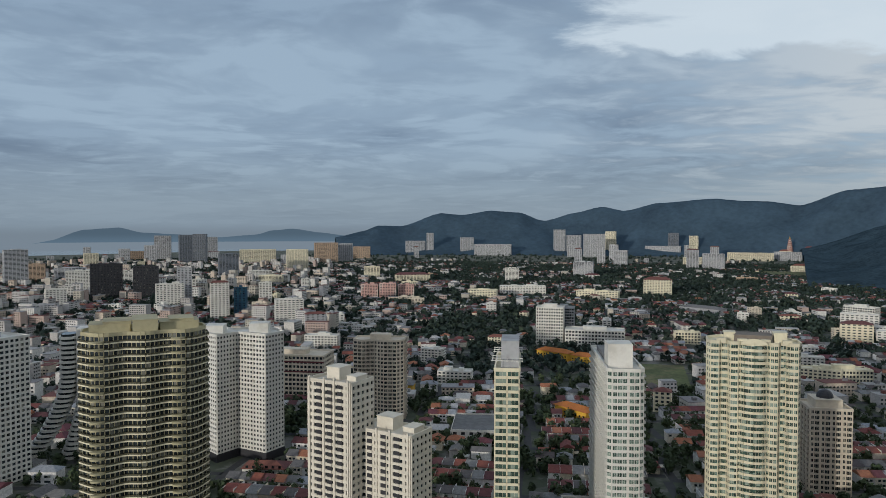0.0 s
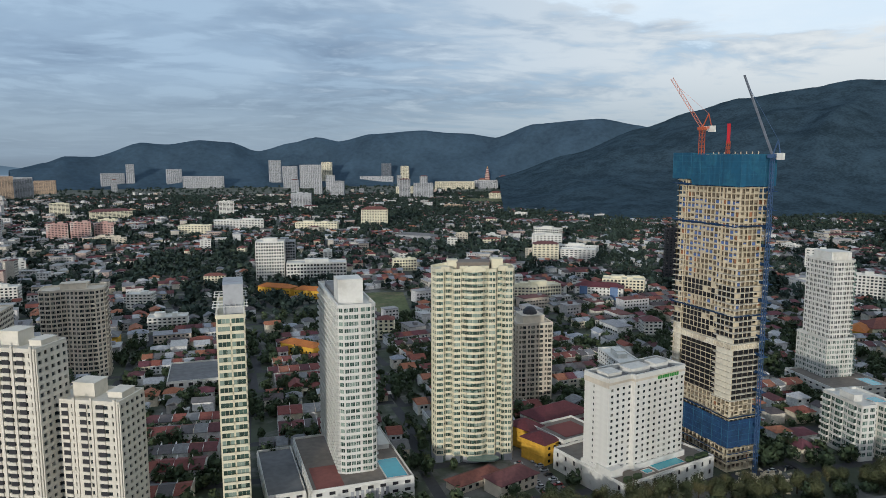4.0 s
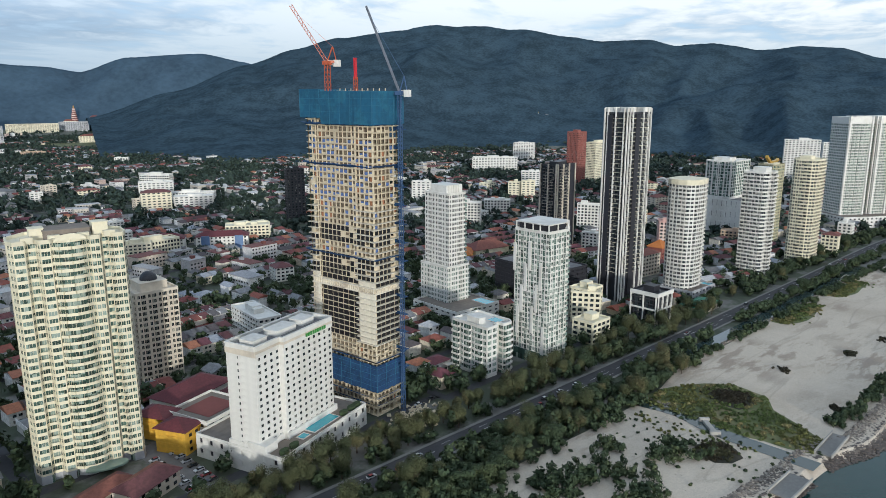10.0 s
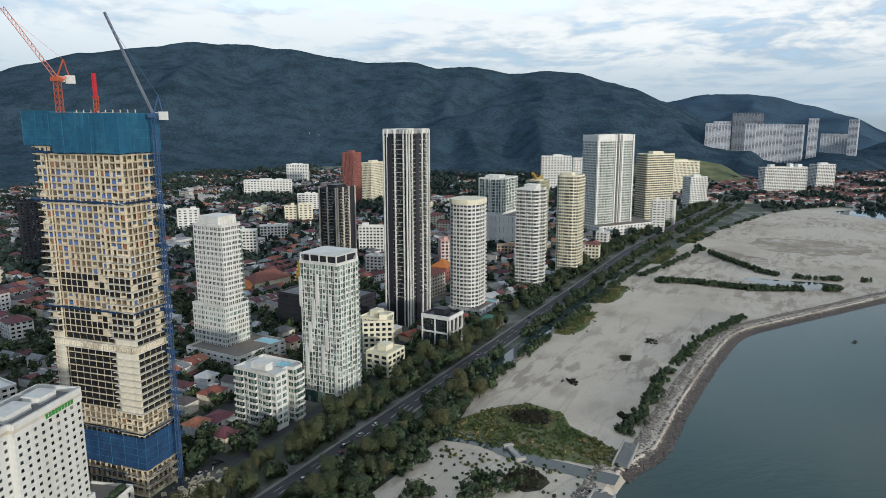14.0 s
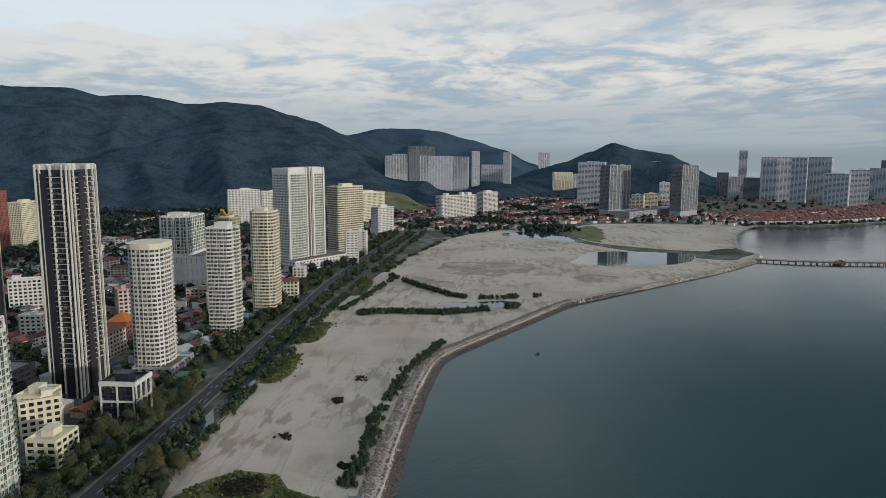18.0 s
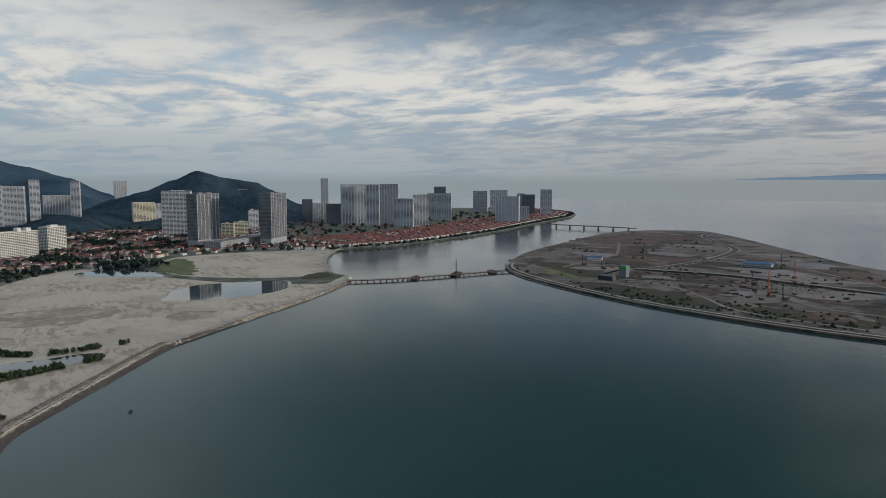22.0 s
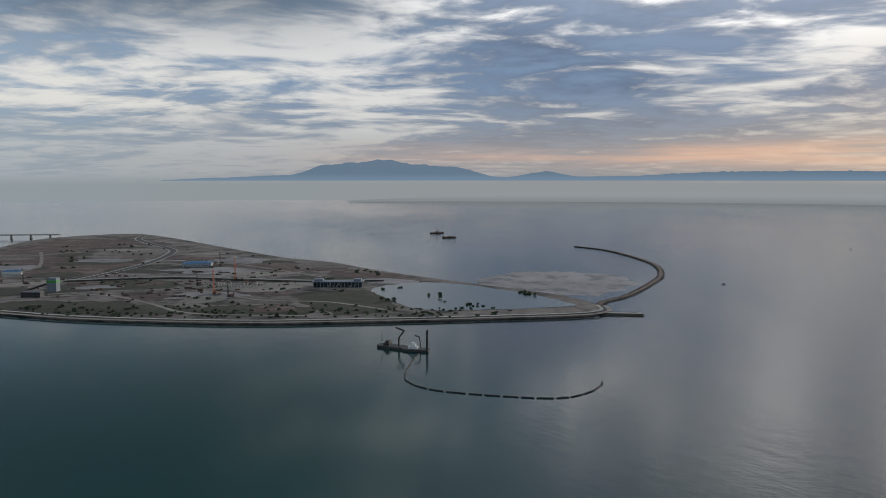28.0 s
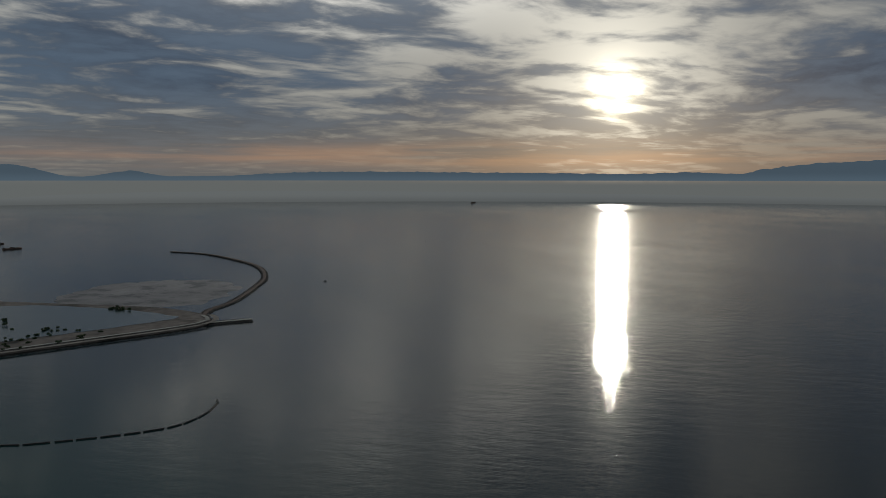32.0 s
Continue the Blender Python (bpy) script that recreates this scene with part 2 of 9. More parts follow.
def sand_material():
    """Dry pale sand: broad damp stains, streaks of brown soil along the shore, fine grain."""
    m = bpy.data.materials.new("pale_sand")
    m.use_nodes = True
    n = Nodes(m.node_tree)
    p = n.add("ShaderNodeNewGeometry").outputs["Position"]
    along = n.vmath("DOT_PRODUCT", p, (0.956, -0.292, 0.0))
    across = n.vmath("DOT_PRODUCT", p, (0.292, 0.956, 0.0))
    q = n.add("ShaderNodeCombineXYZ", {0: n.math("MULTIPLY", along, 0.35), 1: across}).outputs[0]
    c = n.mix(n.ramp(n.noise(p, 0.011, 5.0, 0.6), 0.44, 0.64), (0.52, 0.455, 0.365, 1), (0.43, 0.365, 0.285, 1))
    patch = n.ramp(n.noise(p, 0.009, 3.0), 0.42, 0.58)
    streak = n.math("MULTIPLY", n.ramp(n.noise(q, 0.10, 6.0, 0.65), 0.47, 0.58), patch)
    c = n.mix(n.math("MULTIPLY", streak, 0.6), c, (0.20, 0.15, 0.11, 1))
    track = n.ramp(n.math("ABSOLUTE", n.math("SUBTRACT", n.noise(n.vmath("MULTIPLY", q, (0.4, 1.0, 1.0)), 0.03, 2.0), 0.5)), 0.0, 0.012, 1.0, 0.0)
    c = n.mix(n.math("MULTIPLY", track, 0.35), c, (0.27, 0.235, 0.19, 1))
    dots = n.ramp(n.noise(p, 0.5, 3.0, 0.7), 0.66, 0.74)
    c = n.mix(n.math("MULTIPLY", dots, 0.6), c, (0.16, 0.14, 0.10, 1))
    grain = n.noise(p, 1.6, 4.0, 0.7)
    k = n.ramp(grain, 0.3, 0.7, 0.86, 1.12)
    c = n.mix(1.0, c, n.add("ShaderNodeCombineColor", {0: k, 1: k, 2: k}).outputs[0], "MULTIPLY")
    b = n.add("ShaderNodeBump", {"Height": n.noise(p, 0.25, 5.0, 0.65), "Strength": 0.5, "Distance": 0.25})
    bs = n.add("ShaderNodeBsdfPrincipled", {"Base Color": c, "Roughness": 0.95, "Normal": b.outputs[0]})
    n.add("ShaderNodeOutputMaterial", {0: bs.outputs[0]})
    return m


M = {
    "water": water_material(),
    "sand": sand_material(),
    # greyed copy of the white render: haze painted in for far blocks
    "haze_white": material("hazed_white_render", (0.44, 0.45, 0.46), 0.75, 0.10, 0.4, stain=(0.42, 0.43, 0.45), stain_scale=0.06),
    "ground_island": material("island_sand", (0.135, 0.113, 0.10), 1.0, 0.5, 0.1, stain=(0.033, 0.028, 0.023), stain_scale=0.016, coords="World"),
    # white render dulled and blued: haze and backlight over the bay painted in
    "haze_bay_white": material("hazed_bay_white_render", (0.58, 0.59, 0.61), 0.75, 0.10, 0.4, stain=(0.50, 0.51, 0.53), stain_scale=0.06),
    "city": material("city_ground", (0.062, 0.075, 0.048), 0.95, 0.3, 0.15, stain=(0.17, 0.165, 0.15), stain_scale=0.03, coords="World"),
    # hill colours are shifted towards blue: the haze of distance is painted in
    "hill": material("hazed_forest_hill", (0.042, 0.068, 0.088), 1.0, 0.38, 0.11, 1.8, stain=(0.037, 0.060, 0.077), stain_scale=0.005, coords="World", spec=0.0),
    "far_hill": material("hazed_distant_forest", (0.054, 0.088, 0.122), 1.0, 0.2, 0.04, 1.5, stain=(0.047, 0.076, 0.106), stain_scale=0.004, coords="World", spec=0.0),
    "asphalt": material("asphalt", (0.050, 0.050, 0.053), 0.9, 0.2, 0.5, coords="World"),
    "white": material("white_render", (0.68, 0.665, 0.61), 0.75, 0.08, 0.4, stain=(0.58, 0.56, 0.50), stain_scale=0.06),
    "cream": material("cream_render", (0.72, 0.665, 0.49), 0.75, 0.08, 0.4, stain=(0.62, 0.57, 0.42), stain_scale=0.06),
    "ivory": material("ivory_render", (0.70, 0.65, 0.55), 0.75, 0.08, 0.4, stain=(0.60, 0.56, 0.47), stain_scale=0.06),
    "beige": material("beige_render", (0.62, 0.55, 0.44), 0.8, 0.12, 0.4, stain=(0.50, 0.44, 0.35), stain_scale=0.06),
    "grey": material("grey_render", (0.38, 0.39, 0.40), 0.8, 0.12, 0.4, stain=(0.30, 0.30, 0.31), stain_scale=0.06),
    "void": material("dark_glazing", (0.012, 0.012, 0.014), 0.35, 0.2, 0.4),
    "dark": material("dark_cladding_and_shade", (0.026, 0.026, 0.031), 0.5, 0.2, 0.4),
    "concrete": material("raw_concrete", (0.64, 0.55, 0.39), 0.9, 0.16, 0.4, 0.02, stain=(0.50, 0.43, 0.31), stain_scale=0.1),
    "olive": material("olive_render", (0.44, 0.40, 0.25), 0.75, 0.12, 0.4, stain=(0.34, 0.31, 0.20), stain_scale=0.07),
    "glass": glazing("window_glass", (0.025, 0.034, 0.038), (0.22, 0.22, 0.19), share=0.12),
    "green_glass": glazing("green_window_glass", (0.060, 0.105, 0.085), (0.27, 0.34, 0.29), share=0.33),
    "room": glazing("open_room", (0.21, 0.17, 0.12), (0.27, 0.22, 0.16), share=0.3, rough=0.9),
}


M["tan"] = material("tan_render", (0.46, 0.34, 0.24), 0.8, 0.12, 0.4, stain=(0.38, 0.28, 0.2), stain_scale=0.06)
M["slate"] = material("slate_cladding", (0.16, 0.18, 0.21), 0.6, 0.15, 0.4)
M["blue"] = material("blue_netting", (0.03, 0.10, 0.17), 0.8, 0.35, 0.5, stain=(0.05, 0.16, 0.22), stain_scale=0.12)
M["pink"] = material("pink_render", (0.58, 0.36, 0.31), 0.8, 0.12, 0.4, stain=(0.62, 0.56, 0.5), stain_scale=0.05)


def choice_material(name, colors, rough=0.85, vary=0.2, scale=0.6):
    """Pieces that differ in colour, one by one: roofs, walls, car paint."""
    m = bpy.data.materials.new(name)
    m.use_nodes = True
    n = Nodes(m.node_tree)
    r = n.add("ShaderNodeMath", {0: n.add("ShaderNodeObjectInfo").outputs["Random"], 1: n.add("ShaderNodeNewGeometry").outputs["Random Per Island"]}, operation="ADD")
    ramp = n.add("ShaderNodeValToRGB", {0: n.math("FRACT", r.outputs[0])})
    ramp.color_ramp.interpolation = "CONSTANT"
    e = ramp.color_ramp.elements
    e[0].color = (*colors[0], 1)
    e[1].position, e[1].color = 1 / len(colors), (*colors[1], 1)
    for i, c in enumerate(colors[2:], 2):
        k = e.new(i / len(colors))
        k.color = (*c, 1)
    p = n.add("ShaderNodeNewGeometry").outputs["Position"]
    v = n.ramp(n.noise(p, scale, 5.0, 0.65), 0.3, 0.7, 1 - vary, 1 + vary)
    c = n.mix(1.0, ramp.outputs[0], n.add("ShaderNodeCombineColor", {0: v, 1: v, 2: v}).outputs[0], "MULTIPLY")
    bs = n.add("ShaderNodeBsdfPrincipled", {"Base Color": c, "Roughness": rough})
    n.add("ShaderNodeOutputMaterial", {0: bs.outputs[0]})
    return m


M["roof"] = choice_material("tiled_roof", [(0.17, 0.05, 0.042), (0.095, 0.035, 0.038), (0.24, 0.075, 0.05), (0.13, 0.125, 0.125), (0.12, 0.042, 0.042), (0.33, 0.13, 0.07), (0.20, 0.205, 0.21), (0.085, 0.07, 0.07), (0.14, 0.045, 0.055), (0.42, 0.42, 0.42), (0.28, 0.30, 0.33), (0.16, 0.155, 0.15)])
M["roof_one"] = choice_material("terrace_tiles", [(0.17, 0.05, 0.042), (0.10, 0.036, 0.04), (0.22, 0.07, 0.05), (0.11, 0.10, 0.10), (0.13, 0.045, 0.045), (0.30, 0.12, 0.07), (0.20, 0.20, 0.20)])
M["red_roof"] = choice_material("red_roof", [(0.16, 0.058, 0.048), (0.20, 0.075, 0.055), (0.13, 0.05, 0.05)])
M["house_wall"] = choice_material("house_wall", [(0.72, 0.71, 0.67), (0.62, 0.57, 0.48), (0.76, 0.75, 0.73), (0.50, 0.48, 0.45), (0.66, 0.58, 0.44), (0.68, 0.67, 0.66)])
M["paint"] = choice_material("car_paint", [(0.6, 0.6, 0.6), (0.05, 0.05, 0.055), (0.35, 0.36, 0.37), (0.02, 0.02, 0.02), (0.25, 0.03, 0.03), (0.65, 0.65, 0.63)], 0.3, 0.02)
M["tyre"] = material("rubber", (0.02, 0.02, 0.02), 0.9)


def leaf_material(name, colors, spread=0.45):
    m = bpy.data.materials.new(name)
    m.use_nodes = True
    n = Nodes(m.node_tree)
    r = n.add("ShaderNodeNewGeometry").outputs["Random Per Island"]
    p = n.add("ShaderNodeNewGeometry").outputs["Position"]
    big = n.noise(p, 0.035, 3.0, 0.6)
    c = n.mix(n.ramp(big, 0.35, 0.65), (*colors[0], 1), (*colors[1], 1))
    c = n.mix(n.math("GREATER_THAN", n.noise(p, 0.09, 1.0), 0.60), c, (*colors[2], 1))
    k = n.ramp(r, 0, 1, 1 - spread, 1 + spread)
    c = n.mix(1.0, c, n.add("ShaderNodeCombineColor", {0: k, 1: k, 2: k}).outputs[0], "MULTIPLY")
    bs = n.add("ShaderNodeBsdfPrincipled", {"Base Color": c, "Roughness": 0.7, "Specular IOR Level": 0.2})
    n.add("ShaderNodeOutputMaterial", {0: bs.outputs[0]})
    return m


M["leaf"] = leaf_material("foliage", [(0.040, 0.060, 0.030), (0.050, 0.072, 0.036), (0.070, 0.090, 0.042)], 0.28)
# far crowns get a duller, bluer green, with the haze put into the colour
M["far_leaf"] = leaf_material("hazed_foliage", [(0.028, 0.045, 0.036), (0.034, 0.053, 0.042), (0.044, 0.064, 0.043)], 0.3)
M["needle"] = leaf_material("casuarina_foliage", [(0.082, 0.088, 0.040), (0.064, 0.077, 0.036), (0.105, 0.098, 0.046)], 0.28)
M["bark"] = material("bark", (0.09, 0.065, 0.045), 0.95, 0.3, 2.0)
M["turf"] = material("turf", (0.095, 0.115, 0.042), 0.95, 0.35, 0.3, stain=(0.16, 0.145, 0.07), stain_scale=0.03, coords="World")
M["slab_grey"] = material("slab_grey", (0.20, 0.205, 0.22), 0.7, 0.12, 0.4)


# ---- mesh building ----
class Mesh:
    """Collects boxes and prisms and makes one mesh of them."""

    def __init__(self):
        self.v, self.f, self.m = [], [], []

    def quad(self, a, b, c, d, mat=0):
        k = len(self.v)
        self.v += [a, b, c, d]
        self.f.append((k, k + 1, k + 2, k + 3))
        self.m.append(mat)

    def tri(self, a, b, c, mat=0):
        k = len(self.v)
        self.v += [a, b, c]
        self.f.append((k, k + 1, k + 2))
        self.m.append(mat)

    def prism(self, poly, z0, z1, mat=0, bottom=True, top=True):
        k, n = len(self.v), len(poly)
        self.v += [(x, y, z0) for x, y in poly] + [(x, y, z1) for x, y in poly]
        for i in range(n):
            j = (i + 1) % n
            self.f.append((k + i, k + j, k + n + j, k + n + i))
            self.m.append(mat)
        if top:
            self.f.append(tuple(k + n + i for i in range(n)))
            self.m.append(mat)
        if bottom:
            self.f.append(tuple(k + i for i in reversed(range(n))))
            self.m.append(mat)

    def box(self, x0, x1, y0, y1, z0, z1, mat=0):
        self.prism([(x0, y0), (x1, y0), (x1, y1), (x0, y1)], z0, z1, mat)

    def edge(self, p, q, t0, t1, z0, z1, o0, o1, mat=0):
        """A box along the edge p to q, between t0 and t1 metres, set out from o0 to o1 metres to its right."""
        dx, dy = q[0] - p[0], q[1] - p[1]
        d = math.hypot(dx, dy)
        dx, dy = dx / d, dy / d
        nx, ny = dy, -dx
        c = [(p[0] + dx * t + nx * o, p[1] + dy * t + ny * o) for t, o in ((t0, o1), (t1, o1), (t1, o0), (t0, o0))]
        self.prism(c, z0, z1, mat)

    def beam(self, a, b, r, mat=0):
        """A square bar from a to b."""
        a, b = Vector(a), Vector(b)
        w = (b - a).normalized()
        s = w.cross(Vector((0, 0, 1)) if abs(w.z) < 0.9 else Vector((1, 0, 0))).normalized() * r
        u = w.cross(s).normalized() * r
        c = [a + s + u, a - s + u, a - s - u, a + s - u, b + s + u, b - s + u, b - s - u, b + s - u]
        k = len(self.v)
        self.v += [tuple(x) for x in c]
        for i in range(4):
            j = (i + 1) % 4
            self.f.append((k + i, k + j, k + 4 + j, k + 4 + i))
        self.f += [(k + 3, k + 2, k + 1, k), (k + 4, k + 5, k + 6, k + 7)]
        self.m += [mat] * 6

    def done(self, name, mats):
        me = bpy.data.meshes.new(name)
        me.from_pydata(self.v, [], self.f)
        for m in mats if isinstance(mats, (list, tuple)) else [mats]:
            me.materials.append(m)
        if any(self.m):
            me.polygons.foreach_set("material_index", self.m)
        me.update()
        return me


def part(name, mesh, mat, parent=None, label="", at=(0, 0, 0), turn=0.0):
    """One mesh object under a thing; mesh is a Mesh, or mesh data to share."""
    ob = new(name, mesh.done(name, mat) if isinstance(mesh, Mesh) else mesh)
    ob.parent = parent
    ob.location = at
    ob.rotation_euler = (0, 0, turn)
    if label:
        ob["label"] = label
    return ob


def thing(name, at, yaw=0.0, label="", category="", group="", kind=""):
    ob = new(name)
    ob.location, ob.rotation_euler = at, (0, 0, radians(yaw))
    ob.empty_display_size = 1.0
    return tagged(ob, label, category, group, kind)


def spline(points, step=8.0, closed=True):
    """A smooth outline through plan points."""
    out, n = [], len(points)
    for i in range(n if closed else n - 1):
        p = [Vector(points[(i + k) % n] if closed else points[min(max(i + k, 0), n - 1)]) for k in (-1, 0, 1, 2)]
        m = max(1, int((p[2] - p[1]).length / step))
        for j in range(m):
            t = j / m
            out.append(tuple(0.5 * (2 * p[1] + (p[2] - p[0]) * t + (2 * p[0] - 5 * p[1] + 4 * p[2] - p[3]) * t * t + (3 * p[1] - p[0] - 3 * p[2] + p[3]) * t ** 3)))
    if not closed:
        out.append(tuple(points[-1]))
    return out


def area(poly):
    return sum(a[0] * b[1] - b[0] * a[1] for a, b in zip(poly, poly[1:] + poly[:1])) / 2


def ccw(poly):
    return poly if area(poly) > 0 else poly[::-1]


def inside(x, y, poly):
    c = False
    for (x0, y0), (x1, y1) in zip(poly, poly[1:] + poly[:1]):
        if (y0 > y) != (y1 > y) and x < (x1 - x0) * (y - y0) / (y1 - y0) + x0:
            c = not c
    return c


def sheet(name, poly, z, mat, depth=0.0, slope=0.0, label="", category="", kind="structure"):
    """A flat piece of ground with a sloping bank round it."""
    poly = ccw(poly)
    m = Mesh()
    from_top = [(x, y, z) for x, y in poly]
    n = len(poly)
    m.v += from_top
    m.f.append(tuple(range(n)))
    m.m.append(0)
    if depth:
        for i in range(n):
            a, b = poly[i - 1], poly[(i + 1) % n]
            d = Vector((b[1] - a[1], a[0] - b[0]))
            d = d.normalized() * slope if d.length else Vector((0, 0))
            m.v.append((poly[i][0] + d.x, poly[i][1] + d.y, z - depth))
        for i in range(n):
            j = (i + 1) % n
            m.f.append((i, n + i, n + j, j))
            m.m.append(0)
    me = m.done(name, mat)
    b = bmesh.new()
    b.from_mesh(me)
    bmesh.ops.triangulate(b, faces=[x for x in b.faces if len(x.verts) > 4])
    b.to_mesh(me)
    b.free()
    return tagged(new(name, me), label, category, kind=kind)


# ---- sea, ground, sands ----
m = Mesh()
m.prism([(5200 * math.cos(a * math.tau / 96), 5200 * math.sin(a * math.tau / 96)) for a in range(96)], -6.0, 0.0)
tagged(part("sea", m, M["water"]), "calm grey-green sea with fine ripples", "sea", kind="structure")

SHORE = [(-900, 560), (-400, 330), (-100, 190), (40, 120), (130, 70), (205, 32), (239, 18), (270, 6), (292, -9), (334, -22), (378, -37),
         (438, -59), (487, -82), (520, -115), (559, -159), (618, -225), (644, -258), (707, -383), (766, -501), (831, -605), (880, -648)]
FAR_SHORE = [(920, -648), (1062, -743), (1195, -868), (1212, -906), (1190, -1044), (1231, -1283), (1297, -1538), (1394, -1799), (1500, -2100),
             (1590, -2330), (1760, -2560), (2100, -2680)]
BACK = [(2500, -2500), (2900, -1900), (3400, -1500), (4900, -900), (4900, 800), (4700, 2500), (3000, 4300), (500, 4850), (-900, 4700), (-1900, 3900), (-3800, 3000)]
mainland = spline(SHORE, 10, False) + spline(FAR_SHORE, 20, False) + BACK
sheet("ground", mainland, 2.5, M["city"], 3.0, 4.0, "city ground between the hills and the sea", "ground")

SANDS = SHORE[4:] + [(860, -610), (840, -560), (950, -480), (1063, -443), (1180, -420), (1250, -380), (1165, -269), (1000, -170), (853, -96), (640, -12), (480, 46), (400, 62), (343, 80), (300, 84), (250, 98), (171, 118)]
sheet("sand_flat", spline(SANDS, 10), 2.7, M["sand"], 3.2, 5.0, "pale reclaimed sand flat with brown stains", "sand")
sheet("sand_flat", spline([(944, -657), (1060, -735), (1185, -858), (1215, -890), (1290, -720), (1298, -574), (1200, -500), (1056, -470), (930, -570)], 15), 2.75, M["sand"], 0.3, 1.0,
      "pale sand flat in front of the grey twin slabs", "sand")
ISLAND = [(727, -870), (793, -939), (884, -1100), (958, -1352), (1038, -1731), (902, -1900), (767, -1810), (520, -1520), (356, -1330), (251, -1250), (168, -1148), (74, -1050),
          (2, -983), (-68, -919), (-105, -875), (-127, -816), (-110, -772), (10, -751), (135, -736), (264, -728), (411, -744), (504, -768), (627, -814)]
sheet("island", spline(ISLAND, 15), 2.6, M["ground_island"], 3.2, 5.0, "reclaimed island of sand and scrub under construction", "island")


# ---- hills ----
def profile(knots, az):
    for (a0, e0), (a1, e1) in zip(knots, knots[1:]):
        if a0 <= az <= a1:
            t = (az - a0) / (a1 - a0)
            t = t * t * (3 - 2 * t) * 0.6 + t * 0.4
            return e0 + (e1 - e0) * t
    return knots[0][1] if az < knots[0][0] else knots[-1][1]


def range_of_hills(name, knots, ridge, foot, back, label, steps=(220, 46), rough=1.0, mat="hill"):
    """Hills seen from the sea: the ridge's elevation by azimuth, its distance, and the distance of the foot."""
    az0, az1 = knots[0][0], knots[-1][0]
    na, nr = steps
    me = Mesh()
    for i in range(na + 1):
        az = az0 + (az1 - az0) * i / na
        s, c = math.sin(radians(az)), math.cos(radians(az))
        rr, rf = ridge(az), foot(az)
        top = 151 + rr * math.tan(radians(profile(knots, az)))
        for j in range(nr + 1):
            u = j / nr
            r = rf + (back(az) - rf) * u
            k = (r - rf) / (rr - rf)
            x, y = r * s, r * c
            if k <= 1:
                h = (k ** 1.35) * 0.9 + 0.1 * k * k * (3 - 2 * k)
                spur = noise.fractal(Vector((x / 420, y / 420, 3.7)), 1.0, 2.1, 5) + 0.7 - 2.0 * abs(noise.noise(Vector((az * 0.16 + noise.noise(Vector((x / 600, y / 600, 2.0))) * 0.5, k * 0.7, 8.0))))
                z = 2.0 + (top - 2) * h + spur * 46 * rough * math.sin(math.pi * min(k, 1.0)) * (0.4 + k)
                z = min(z, 151 + (top - 151) * k + 3 - 30 * (1 - k)) if k > 0.55 else z
            else:
                z = top - (top - 2) * min(1, (k - 1) * 1.5)
            z += noise.noise(Vector((x / 14, y / 14, 1.0))) * 2.0 * rough * min(1, k * 4)
            me.v.append((x, y, max(z, -4)))
    for i in range(na):
        for j in range(nr):
            a = i * (nr + 1) + j
            me.f.append((a, a + 1, a + nr + 2, a + nr + 1))
            me.m.append(0)
    ob = part(name, me, M[mat])
    for p in ob.data.polygons:
        p.use_smooth = True
    return tagged(ob, label, "hill", kind="structure")


FAR_RANGE = [(-3.0, -0.9), (-0.8, -0.26), (0.5, 0.2), (2.4, 0.2), (5.6, 1.25), (7.4, 1.12), (9.7, 1.48), (12.0, 1.34), (14.0, 0.66), (16.5, 1.33), (18.7, 1.77), (20.4, 1.45),
             (23.0, 2.05), (27.1, 2.35), (29.1, 2.15), (30.9, 2.08), (33.0, 1.78), (36.1, 2.84), (41.3, 3.22), (44.5, 2.64), (47.0, 1.5), (52, -1)]
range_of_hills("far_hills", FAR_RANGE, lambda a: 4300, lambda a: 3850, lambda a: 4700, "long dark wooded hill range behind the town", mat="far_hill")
MAIN_RANGE = [(33, -1.5), (39, 0.4), (44.5, 2.45), (48.0, 3.64), (51.5, 4.51), (55.0, 4.96), (58.5, 5.5), (61.6, 5.49), (65.9, 5.2), (69.4, 4.57), (71.9, 4.2), (75.5, 4.29), (77.6, 3.8), (80.2, 3.95),
              (83.2, 3.4), (86.0, 3.55), (88.5, 3.4), (91.0, 2.61), (92.6, 2.2), (95.2, 1.15), (99, -0.6), (102, -2)]
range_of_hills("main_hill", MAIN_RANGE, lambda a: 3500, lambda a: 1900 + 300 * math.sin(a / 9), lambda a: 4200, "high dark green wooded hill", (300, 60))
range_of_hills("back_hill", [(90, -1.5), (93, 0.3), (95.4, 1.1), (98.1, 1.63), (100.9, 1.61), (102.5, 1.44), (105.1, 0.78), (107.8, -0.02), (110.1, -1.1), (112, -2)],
               lambda a: 4100, lambda a: 3000, lambda a: 4500, "hazy blue wooded hill behind the bay", (80, 30), mat="far_hill")
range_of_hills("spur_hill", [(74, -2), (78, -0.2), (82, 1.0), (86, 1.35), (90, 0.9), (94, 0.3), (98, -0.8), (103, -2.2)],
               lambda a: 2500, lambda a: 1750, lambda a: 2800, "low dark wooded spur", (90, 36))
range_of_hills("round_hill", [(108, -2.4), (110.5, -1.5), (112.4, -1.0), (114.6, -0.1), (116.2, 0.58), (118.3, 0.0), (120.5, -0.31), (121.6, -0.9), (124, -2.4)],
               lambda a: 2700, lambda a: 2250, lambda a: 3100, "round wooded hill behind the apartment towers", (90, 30))


